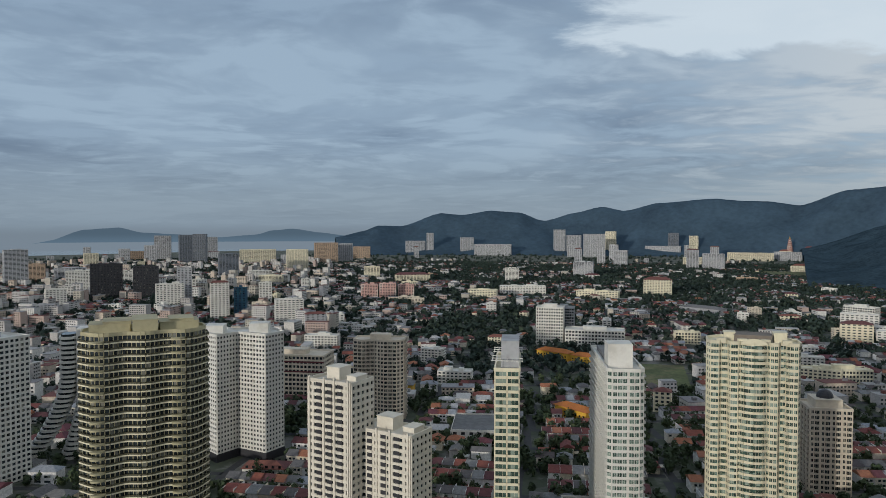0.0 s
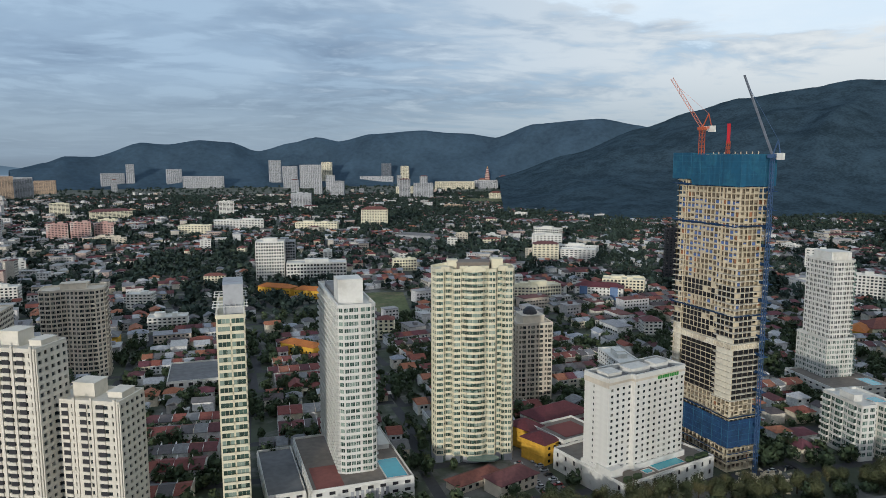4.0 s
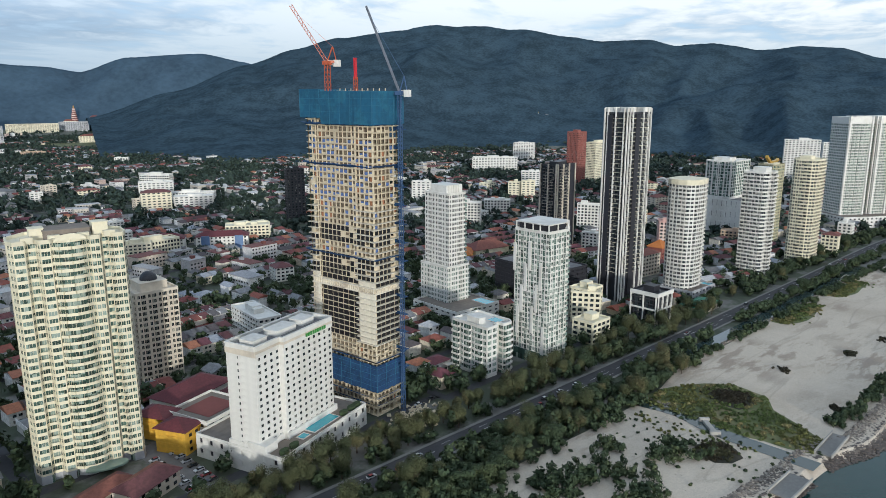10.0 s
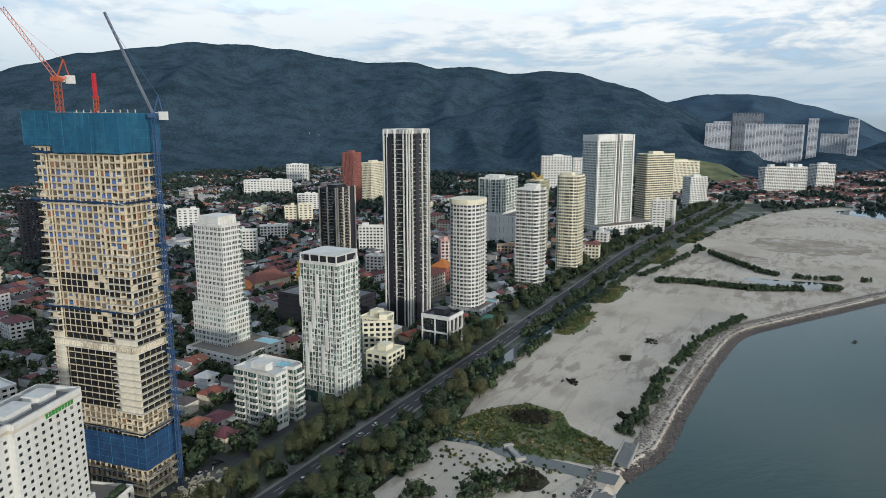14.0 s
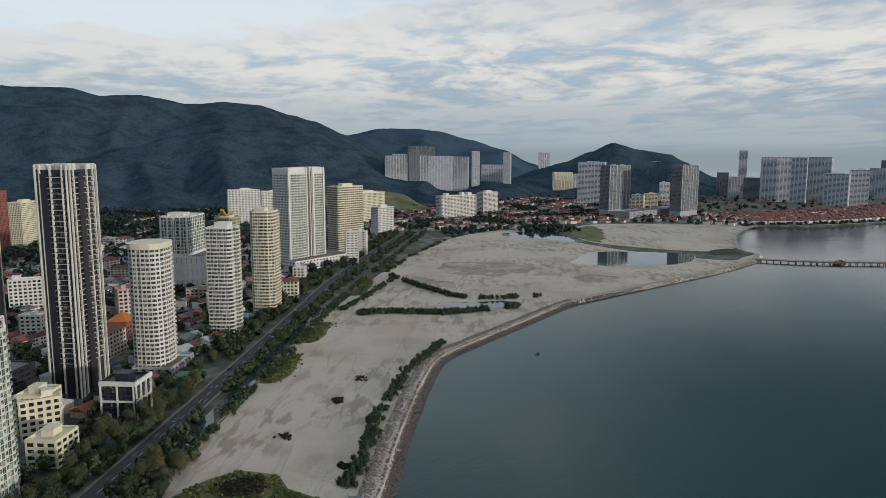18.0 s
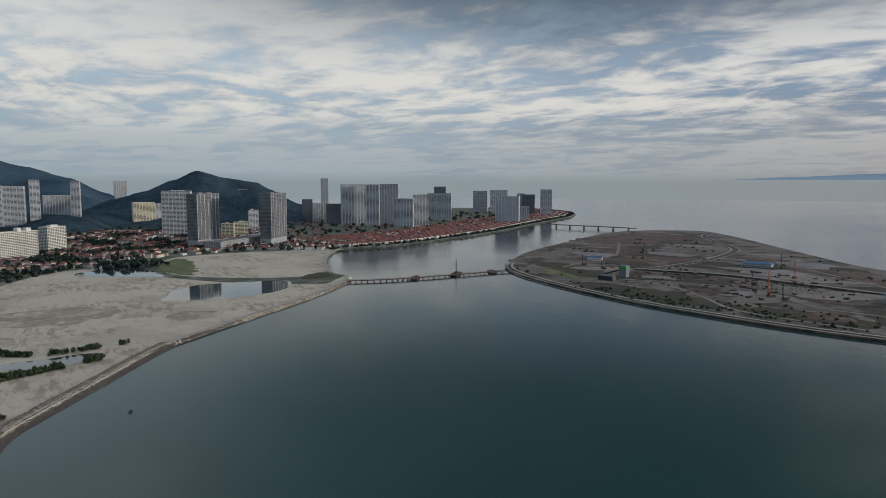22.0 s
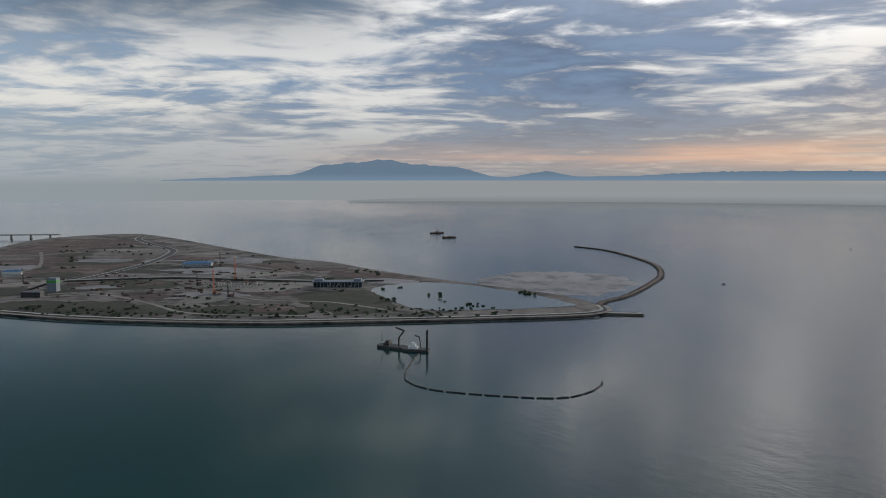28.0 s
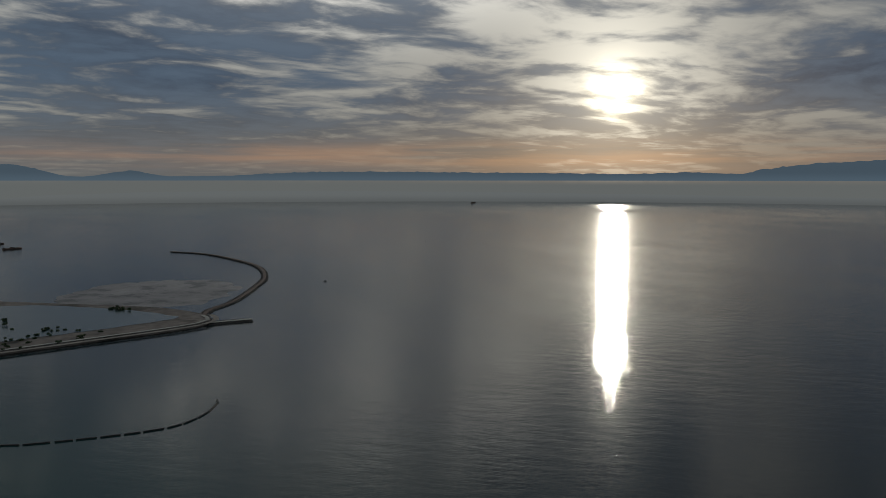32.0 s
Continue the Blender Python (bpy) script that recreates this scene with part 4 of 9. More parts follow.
t = podium("podium", "white parking podium with a roof terrace and pool", (48, 274), -10, 44, 60, 10.5, "white", 3)
pool_on(t, 11, 20, -27, -8, 10.5)
roof_box(t, 9, 20, 4, 26, 10.5, 13, "white", "pavilion", 0.4)
m = Mesh()
m.box(-20, -8, -28, -6, 10.5, 10.75)
part("terrace", m, M["red_brick"], t, "brown timber terrace")
m = Mesh()
for k in range(8):
    m.box(-6 + k * 2.2, -4.6 + k * 2.2, -30.5, -30.2, 0.5, 8.5)
part("louvre", m, M["grey"], t)
podium("car_park", "low parking deck beside the white tower", (18, 285), -10, 16, 50, 6, "white", 2, "roof_grey", "building")

# cream tower with bays
half = [(-20, -4), (-18.5, -8), (-15, -8), (-13.8, -6), (-11.2, -6), (-10, -9.3), (-6.8, -9.3), (-5.6, -7.6), (-3.5, -9.2)]
plan = half + [(0, -9.9)] + [(-x, y) for x, y in half[::-1]] + [(20, 5), (13, 13), (-13, 13), (-20, 5)]
t = tower("cream_tower", "tall cream condominium tower with bay windows and green glass", (112, 269), -25, plan, 6, 98, 32, "cream", "green_glass", dict(default=[("w", 0.2), ("o", 1.5), ("w", 0.2)], rail="cream", rhythm={1: [("w", 0.15), ("o", 3.2), ("w", 0.15)], 5: [("w", 0.15), ("o", 2.9), ("w", 0.15)], 13: [("w", 0.15), ("o", 2.9), ("w", 0.15)], 17: [("w", 0.15), ("o", 3.2), ("w", 0.15)],
               3: [("b", 2.6)], 15: [("b", 2.6)], 8: [("b", 3.5)], 9: [("b", 3.5)], 7: [("b", 2.6)], 10: [("b", 2.6)], 20: [("w", 0.6), ("o", 1.5), ("w", 0.6), ("b", 2.4)]}), plant=((-0.25, 0.1, 0.12, 0.25, 4.0), (0.3, 0.1, 0.14, 0.25, 4.5)), podium="grey")
z = top_of[t.name]
roof_box(t, -8, 8, -3, 9, z, z + 3.5, "deck", "roof_room", 0.3)
m = Mesh()
m.prism([(5.5 * math.cos(a * math.pi / 10), 2.4 * math.sin(a * math.pi / 10)) for a in range(11)], 0, 0.6)
g = part("gable", m, M["cream"], t)
g.location, g.rotation_euler = (0, -9.6, z + 0.4), (radians(90), 0, 0)
for x in (-14, -5, 5, 14):
    m = Mesh()
    m.box(x - 2, x + 2, -7.5, -5.5, z, z + 2.2)
    part("parapet_block", m, M["cream"], t)
m = Mesh()
m.prism(oval(16, 7, 14), 3.2, 4.0)
part("entrance_canopy", m, M["teal_rail"], t, "green curved entrance canopy", at=(4, -13, 0))

# domed tower
t = tower("domed_tower", "beige apartment tower with a domed roof", (190, 327), -17, rect(22, 21), 3, 51, 16, "beige", "glass", dict(default=[("w", 0.6), ("o", 1.3), ("w", 0.6)], rhythm={k: [("w", 0.8), ("o", 1.2), ("w", 0.6), ("b", 2.2), ("w", 0.5)] for k in (0, 3)}), plant=())
z = top_of[t.name]
roof_box(t, -7, 7, -7, 7, z, z + 5, "beige", "drum")
m = Mesh()
for k in range(5):
    a0, a1 = k * math.pi / 10, (k + 1) * math.pi / 10
    ring = lambda a: [(4.5 * math.cos(a) * math.cos(i * math.tau / 14), 4.5 * math.cos(a) * math.sin(i * math.tau / 14), z + 5 + 4.5 * math.sin(a)) for i in range(14)]
    r0, r1 = ring(a0), ring(a1)
    for i in range(14):
        m.quad(r0[i], r0[(i + 1) % 14], r1[(i + 1) % 14], r1[i])
part("dome", m, M["dark"], t, "dark dome")

# hotel
plan = [(-23, -6.5), (-9, -6.5), (-9, -8.5), (23, -8.5), (23, 8.5), (-23, 8.5)]
t = tower("hotel", "white hotel slab with rows of small windows", (163, 209), 2, plan, 13, 52, 14, "white", "glass",
          dict(default=[("w", 1.3), ("s", 1.5), ("w", 0.75)], rhythm={1: [("w", 2)], 3: [("w", 8), ("s", 0.8), ("w", 8.2)], 5: [("w", 5.5), ("s", 0.8), ("w", 8.7)]}), plant=())
m = Mesh()
m.prism([(x * 1.04 + 0.4, y * 1.12) for x, y in plan], 7.2, 12.2)
part("skirt", m, M["white"], t)
z = top_of[t.name]
m = Mesh()
m.prism([(x * 1.018, y * 1.04) for x, y in plan], z, z + 2.4)
part("roof_band", m, M["beige"], t, "pale beige band under the roof")
m = Mesh()
for i in range(6):
    m.edge(plan[i], plan[(i + 1) % 6], 0, math.dist(plan[i], plan[(i + 1) % 6]), z + 2.4, z + 4.4, -0.4, 0.5)
part("roof_parapet", m, M["white"], t)
m = Mesh()
m.prism([(x * 0.96, y * 0.93) for x, y in plan], z + 2.3, z + 2.6)
part("roof_surface", m, M["roof_grey"], t)
for x0, x1 in ((-20, -12), (-6, 6), (10, 18)):
    roof_box(t, x0, x1, -3, 4, z + 2.6, z + 5.2, "white", "plant_room")
m = Mesh()
for k, wd in enumerate((1.1, 1.1, 1.1, 1.1, 1.1, 1.1, 1.1, 1.1, 1.1)):
    m.box(4.6 + k * 1.55, 4.6 + k * 1.55 + wd, -9.35, -9.15, z + 0.35, z + 1.9)
part("sign", m, M["sign_green"], t, "green roof sign as plain bars")
t = podium("podium", "white hotel podium with a pool terrace", (168, 214), 2, 58, 46, 9.5, "white", 2, "deck", "podium", 1.6)
pool_on(t, -4, 13, -19.5, -13.5, 9.5)
pool_on(t, -11, -7, -19, -16, 9.5)
for x in (-24, -18, 16, 22, 26):
    m = Mesh()
    m.prism(oval(5, 3, 8), 9.6, 11.2)
    part("planter", m, M["garden"], t, "clipped green planting on the terrace", at=(x, -20, 0))
roof_box(t, -29.2, -22, -15, -6, 0, 13.5, "white", "entrance_block")
m = Mesh()
m.box(-25.8, -24.0, -23.6, -23.3, 1.5, 9)
part("tall_window", m, M["glass"], t)
t = podium("car_park", "white parking wing with a tennis court on its roof", (158, 250), 2, 26, 24, 11, "white", 3)
m = Mesh()
m.box(-8, 9, -8, 8, 11.05, 11.2)
part("court", m, M["court"], t, "red and green tennis court")
hall("banquet_hall", "white hall with a maroon hipped roof", 172, 278, 5, 34, 20, 9, 5, "white", "maroon", "hall")
hall("banquet_hall", "lower white hall with a maroon roof", 186, 258, 5, 16, 14, 8, 3, "white", "maroon", "hall")
for x, y in ((139, 248), (143, 266)):
    t = hall("apartment_house", "bright yellow walk-up apartment house with a maroon roof", x, y, 12, 11, 15, 11, 3.6, "yellow", "maroon", "house", 3)
    for k in range(3):
        m = Mesh()
        m.box(-5.9, -5.3, -6, 6, 0.6 + k * 3.4, 1.6 + k * 3.4)
        part("balcony", m, M["yellow"], t)
t = hall("mansion", "old mansion with red tiled roofs", 108, 229, 8, 22, 12, 6.5, 3.6, "beige", "red_roof", "house", 2)
hall("mansion_wing", "long low wing with a red tiled roof", 96, 241, 8, 26, 9, 4, 2.6, "beige", "red_roof", "house", 1)
t = thing("garden_pool", (86, 224, 2.5), 20, "turquoise garden pool with a pale rim", "pool")
m = Mesh()
m.prism([(x * 1.12, y * 1.12) for x, y in oval(7, 14, 14)], 0, 0.2)
part("rim", m, M["white"], t)
m = Mesh()
m.prism(oval(7, 14, 14), 0.1, 0.24)
part("water", m, M["pool"], t)

# unfinished tower
M["slab_edge"] = material("pale_slab_edge", (0.70, 0.65, 0.53), 0.9, 0.12, 0.5, stain=(0.52, 0.46, 0.36), stain_scale=0.12)
M["film"] = material("blue_window_film", (0.10, 0.17, 0.38), 0.5, 0.25, 0.6)
M["block_wall"] = material("orange_block_wall", (0.36, 0.17, 0.09), 0.95, 0.2, 0.8)
SITE = [M["concrete"], M["slab_edge"], M["void"], M["film"], M["block_wall"]]
t = thing("unfinished_tower", (218, 211.3, 2.5), -8, "unfinished concrete tower with open floors and blue safety nets", "tower")
W, D, STEP = 16.4, 41.4, 2.7
m = Mesh()
m.prism(rect(W - 5.5, D - 5.5), 0, 146)
part("core", m, M["room"], t)


def site_bays(f, p, q, n, h, kind, r, film=0.0):
    """Bays of the bare frame between p and q: piers, beams, and what fills some of them."""
    d = math.dist(p, q)
    w = d / n
    for i in range(n + 1):
        c = min(max(i * w, 0.2), d - 0.2)
        g = 0.1 if kind == "dark" and 0 < i < n else 0.2
        f.edge(p, q, c - g, c + g, 0.28, h, -0.4, 0.0)
    for i in range(n):
        a, b = i * w + 0.25, (i + 1) * w - 0.25
        k = r.random()
        fill = kind if kind != "mixed" else ("dark" if k < 0.8 else "wall" if k < 0.9 else "open")
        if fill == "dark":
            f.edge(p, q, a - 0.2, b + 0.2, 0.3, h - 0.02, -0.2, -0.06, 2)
        elif fill == "wall":
            f.edge(p, q, a, b, 0.3, h - 0.02, -0.5, -0.08)
        else:
            f.edge(p, q, a, b, h - 0.3, h - 0.02, -0.4, -0.1)
            if k < 0.2:
                f.edge(p, q, a, a + (b - a) * 0.3, 0.3, h - 0.4, -0.45, -0.15)
            elif k > 0.8:
                f.edge(p, q, a, b, 0.3, 1.1, -0.45, -0.15)
            if r.random() < film:
                f.edge(p, q, a, b, 0.4, h - 0.9, -0.5, -0.42, 3)
            elif r.random() < 0.04:
                f.edge(p, q, a, b, 0.3, h - 0.4, -0.95, -0.75, 4)


def site_floor(kind, seed, h=STEP, out=1.1, film=0.0, edge=0):
    """A storey of the bare tower: the slab with its balconies, the frame and its filling."""
    r = random.Random(seed)
    f = Mesh()
    x, y, ya, yb = W / 2, D / 2, 15.3, -9.6
    f.box(-x + 0.6, x, -y, y, 0, 0.28)
    f.box(-x - out, -x + 0.6, ya, y + 0.5, 0, 0.28, edge)
    f.box(-x - out * r.uniform(0.8, 1.2), -x + 0.6, -y - out * 1.2, yb, 0, 0.28, edge)
    f.box(-x + 0.6, x + out, -y - out * 1.2, -y, 0, 0.28, edge)
    f.box(x, x + out, -y, y, 0, 0.28, edge)
    glazed = kind == "dark"
    if glazed:
        f.edge((-x, y), (-x, ya), 1.0, y - ya, 0.28, h, -0.4, 0.1, 1)
        f.edge((-x, yb), (-x, -y), 1.2, y + yb, 0.28, h, -0.4, 0.1, 1)
    else:
        site_bays(f, (-x, y), (-x, ya), 2, h, kind, r, film)
        site_bays(f, (-x, yb), (-x, -y), 4, h, kind, r, film)
    site_bays(f, (-x + 1.0, ya), (-x + 1.0, yb), 7 if glazed else 9, h, kind, r, film)
    site_bays(f, (-x + 0.5, -y), (x, -y), 5 if glazed else 6, h, kind, r, film * 0.3)
    site_bays(f, (x, -y), (x, y), 8, h, kind, r)
    site_bays(f, (x, y), (-x, y), 4, h, kind, r)
    return f.done("floor", SITE)


bare = [site_floor("open", k, out=0.55) for k in range(3)]
filmed = [site_floor("open", k + 5, out=0.6, film=0.45) for k in range(4)]
pale = [site_floor("open", k + 11, out=1.5, film=0.15, edge=1) for k in range(2)]
mixed = [site_floor("mixed", k + 17, out=1.5, edge=1) for k in range(3)]
glazed = site_floor("dark", 23, out=1.15, edge=1)
for k in range(3):
    part("floor", bare[k], None, t, at=(0, 0, 27.1 + k * STEP))
for k in range(9):
    part("floor", glazed, None, t, at=(0, 0, 35.2 + k * STEP))
m = Mesh()
for i, (p, q) in enumerate((((-W / 2, D / 2), (-W / 2, -D / 2)), ((-W / 2, -D / 2), (W / 2, -D / 2)), ((W / 2, -D / 2), (W / 2, D / 2)))):
    d = math.dist(p, q)
    m.edge(p, q, 0, d, 59.5, 59.9, -0.6, 0.7, 1)
    m.edge(p, q, 0, d, 62.1, 62.5, -0.6, 0.7, 1)
    m.edge(p, q, 0.1, d - 0.1, 59.9, 62.1, -0.6, -0.3, 0)
    for j in range(int(d / 1.25)):
        m.edge(p, q, 0.5 + j * 1.25, 0.85 + j * 1.25, 59.9, 62.1, -0.3, 0.35, 1)
part("transfer_floor", m, SITE, t, "ribbed pale transfer floor")
for k in range(5):
    part("floor", mixed[k % 3] if k > 2 else glazed if k == 0 else mixed[k], None, t, at=(0, 0, 62.5 + k * STEP))
for k in range(9):
    part("floor", mixed[k % 3] if 2 <= k < 5 else pale[k % 2], None, t, at=(0, 0, 76.0 + k * STEP))
for k in range(17):
    part("floor", filmed[(k * 7) % 4] if k < 11 else bare[k % 3], None, t, at=(0, 0, 100.3 + k * STEP))
low = [site_floor("open", k + 31, 3.6, 0.8) for k in range(2)]
for k in range(7):
    part("floor", low[k % 2], None, t, at=(0, 0, 0.2 + k * 3.7))


def ring(grow):
    """Points round the tower, about a metre apart."""
    p = rect(W + grow, D + grow)
    out = []
    for i in range(4):
        a, b = Vector(p[i]), Vector(p[(i + 1) % 4])
        k = int((b - a).length / 1.3)
        out += [a.lerp(b, j / k) for j in range(k)]
    return out + out[:1]


def catch_net(z, seed, wide=1.3):
    """A narrow sloping net round one floor, sagging between its brackets."""
    m = Mesh()
    a, b = ring(2.2), ring(2.2 + 2 * wide)
    sag = [0.45 * noise.noise(Vector((i * 0.35, seed, 0))) for i in range(len(a))]
    n = min(len(a), len(b))
    for i in range(n - 1):
        p0, p1, q0, q1 = a[i], a[i + 1], b[i], b[i + 1]
        m.quad((*p0, z + sag[i]), (*q0, z + 0.9 + sag[i]), (*q1, z + 0.9 + sag[i + 1]), (*p1, z + sag[i + 1]))
        m.quad((*p1, z - 0.12 + sag[i + 1]), (*q1, z + 0.6 + sag[i + 1]), (*q0, z + 0.6 + sag[i]), (*p0, z - 0.12 + sag[i]))
        m.quad((*q0, z + 0.6 + sag[i]), (*q1, z + 0.6 + sag[i + 1]), (*q1, z + 0.9 + sag[i + 1]), (*q0, z + 0.9 + sag[i]))
    part("catch_net", m, M["net"], t, "blue catch net round a floor")


for k, z in enumerate((5.5, 9.0, 27.0, 75.6, 117.6, 136.0)):
    catch_net(z, k * 3.0, 1.0)
for k in range(14):
    m = Mesh()
    m.box(W / 2 - 3.0, W / 2 - 0.6, -D / 2 - 6.4, -D / 2 - 0.6, 22 + k * 8.6, 22.3 + k * 8.6)
    m.box(W / 2 - 3.0, W / 2 - 2.8, -D / 2 - 6.4, -D / 2 - 0.6, 22.3 + k * 8.6, 23.4 + k * 8.6)
    part("tie_platform", m, M["net"], t, "blue netted tie to the crane mast")


def net(grow, z0, z1, mat, seed, lift=0.0):
    """Hanging sheets of netting with shallow folds, seams and ropes; the north end hangs higher by lift."""
    m, ropes = Mesh(), Mesh()
    r = random.Random(seed)
    pts = [p + Vector((r.uniform(-0.1, 0.1), r.uniform(-0.1, 0.1))) for p in ring(grow)]
    pts[-1] = pts[0]
    low = [z0 + (lift if p.y > 8.5 else 0) + r.uniform(-0.25, 0.25) for p in pts]
    top = [z1 + (lift * 0.35 if p.y > 8.5 else 0) for p in pts]
    for i in range(len(pts) - 1):
        c0, c1 = pts[i], pts[i + 1]
        nn = Vector((c1.y - c0.y, c0.x - c1.x)).normalized() * 0.12
        d0, d1 = c0 - nn, c1 - nn
        m.quad((*c0, low[i]), (*c1, low[i + 1]), (*c1, top[i + 1]), (*c0, top[i]))
        m.quad((*d1, low[i + 1]), (*d0, low[i]), (*d0, top[i]), (*d1, top[i + 1]))
        e0, e1 = c0 + nn * 0.6, c1 + nn * 0.6
        for z in np.arange(z0 + lift + 2.9, z1, 2.9):
            ropes.beam((*e0, z), (*e1, z), 0.05)
        if i % 5 == 0:
            ropes.beam((*e0, low[i]), (*e0, top[i]), 0.07)
    ob = part("safety_net", m, M[mat], t)
    part("net_rope", ropes, M["net_rope"], ob, "pale ropes and seams of the net")


M["net_rope"] = material("net_rope", (0.03, 0.13, 0.21), 0.8, 0.3, 0.6)
net(4.4, 136.2, 150.8, "net_top", 3, 2.6)
net(3.2, 12.5, 25.8, "net", 4)
m = Mesh()
m.box(-W / 2, W / 2, -D / 2, D / 2, 146.2, 146.6)
m.box(-5, 5, -13, 10, 146.6, 150.0)
m.box(-6, 6, -14, 5, 150.0, 150.9)
for k in range(9):
    m.box(-7.8, -7.5, -18 + k * 3.6, -17.7 + k * 3.6, 146.6, 150.4)
    m.box(4.0, 4.3, -18 + k * 3.6, -17.7 + k * 3.6, 146.6, 152.0)
part("top_slab", m, M["concrete"], t)


def lattice(m, a, b, w, step=2.0):
    """A square lattice mast or jib from a to b."""
    a, b = Vector(a), Vector(b)
    d = (b - a).normalized()
    s = d.cross(Vector((0, 0, 1)) if abs(d.z) < 0.9 else Vector((0, 1, 0))).normalized() * w / 2
    u = d.cross(s).normalized() * w / 2
    n = max(1, int((b - a).length / step))
    c = [s + u, s - u, -s - u, u - s]
    for k in c:
        m.beam(a + k, b + k, 0.11)
    for i in range(n):
        p, q = a + (b - a) * (i / n), a + (b - a) * ((i + 1) / n)
        for j in range(4):
            m.beam(p + c[j], q + c[(j + 1) % 4], 0.06)


def crane(name, label, base, z0, zp, tip, mat, back, jib=1.3):
    t = thing(name, (base[0], base[1], z0), 0, label, "crane")
    m = Mesh()
    lattice(m, (0, 0, 0), (0, 0, zp - z0), 1.9 if jib > 1 else 1.3)
    part("mast", m, M[mat], t)
    m = Mesh()
    lattice(m, (0, 0, zp - z0 + 1), (tip[0], tip[1], zp - z0 + tip[2]), jib)
    part("jib", m, M[mat if jib > 1 else "slate"], t)
    m = Mesh()
    m.box(-1.6, 1.6, -1.6, 1.6, zp - z0, zp - z0 + 1.6)
    ring = part("slewing_ring", m, M[mat], t)
    m = Mesh()
    e = Vector((-tip[0], -tip[1], 0)).normalized() * back
    m.beam((0, 0, zp - z0 + 1.2), (e.x, e.y, zp - z0 + 1.4), 0.55)
    m.beam((0, 0, zp - z0 + 1.2), (e.x * 0.6, e.y * 0.6, zp - z0 + 8), 0.2)
    m.beam((e.x * 0.95, e.y * 0.95, zp - z0 + 1.4), (e.x * 0.6, e.y * 0.6, zp - z0 + 8), 0.16)
    m.beam((e.x * 0.6, e.y * 0.6, zp - z0 + 8), (tip[0] * 0.8, tip[1] * 0.8, zp - z0 + tip[2] * 0.8 + 1), 0.05)
    arm = part("counter_jib", m, M[mat], t)
    m = Mesh()
    m.box(e.x - 1.2, e.x + 1.2, e.y - 1.2, e.y + 1.2, zp - z0 - 0.8, zp - z0 + 2.2)
    part("counterweight", m, M["white"], arm, "white counterweight block")
    m = Mesh()
    m.box(1.4, 3.0, -0.9, 0.9, zp - z0 - 0.2, zp - z0 + 2.0)
    part("cab", m, M["white"], ring, "white driver's cab")


crane("tower_crane", "orange luffing tower crane on the unfinished tower", (214.3, 221.2), 149.2, 165.0, (-9.8, 11.6, 25.5), "crane_red", 4.5)
crane("tower_crane", "blue luffing tower crane beside the unfinished tower", (216.8, 183.6), 2.5, 151.5, (0, 17, 38), "crane_blue", 4.0, 0.55)
t = thing("placing_boom", (209.1, 201.5, 153.3), 0, "folded red concrete placing boom on the roof", "crane")
m = Mesh()
lattice(m, (0, 0, 0), (0, 0, 6), 1.2)
part("mast", m, M["crane_red"], t)
m = Mesh()
m.box(-0.7, 0.7, -0.4, 0.4, 5, 14)
part("boom", m, M["signal_red"], t, "bright red folded boom")
t = thing("rubble", (214, 176, 2.5), 0, "heaps of pale rubble and boards beside the site", "rubble", kind="stuff")
m = Mesh()
r = random.Random(5)
for _ in range(160):
    x, y, s = r.gauss(0, 8), r.gauss(0, 5), r.uniform(0.3, 1.3)
    m.beam((x, y, s * 0.4), (x + r.uniform(-2, 2), y + r.uniform(-2, 2), s * 0.5 + r.uniform(0, 0.6)), s * 0.4)
part("rubble", m, M["concrete"], t)

# white stepped tower
t = tower("white_tower", "white stepped condominium tower with green glass balconies", (376, 250), -18, [(-9, -12), (6, -12), (9.5, -8), (9.5, 12.5), (-9, 12.5)], 36, 86, 16, "white", "glass",
          dict(default=[("w", 0.7), ("o", 1.5), ("w", 0.5), ("o", 0.8)], rhythm={1: [("r", 4.5)], 2: [("r", 2.6), ("w", 0.4)], 0: [("w", 0.7), ("o", 1.5), ("w", 0.9), ("o", 0.9), ("w", 0.4), ("o", 1.5)]}), plant=())
z = top_of[t.name]
roof_box(t, -8, 7, -8, 8, z, z + 6, "white", "crown", 0.1)
for k in range(7):
    m = Mesh()
    m.box(-8.2 + k * 2.3, -7.6 + k * 2.3, -8.4, -8.0, z, z + 6)
    part("crown_pier", m, M["white"], t)
t = tower("white_tower", "wider lower storeys of the white stepped tower", (376, 250), -18, [(-12, -14), (8, -14), (12, -9), (12, 14), (-12, 14)], 10, 36, 8, "white", "green_glass",
          dict(default=[("w", 0.7), ("o", 1.5), ("w", 0.5), ("o", 0.8)], rhythm={1: [("r", 5.5)], 2: [("r", 2.8), ("w", 0.5)]}), plant=())
t = podium("podium", "white podium with a pool at the foot of the stepped tower", (368, 238), -18, 40, 44, 9, "white", 3)
pool_on(t, 10, 18, -20, -6, 9)

# white framed tower with green glass
plan = [(-11, -11), (6, -12), (6, -9), (11, -9), (11, 12), (-11, 12)]
t = tower("white_tower", "white framed tower with green glass and staggered balconies", (320, 155), -15, plan, 9, 78, 22, "white", "green_glass", dict(default=[("w", 0.3), ("g", 1.7), ("w", 0.5), ("o", 1.3)], rhythm={2: [("r", 4.6), ("w", 0.4)], 3: [("r", 3.0), ("w", 0.35), ("g", 1.8), ("w", 0.35)]}), plant=(), podium="green_glass")
z = top_of[t.name]
m = Mesh()
m.prism([(x * 0.86, y * 0.86) for x, y in plan], z, z + 4.4)
part("crown_glazing", m, M["dark"], t)
m = Mesh()
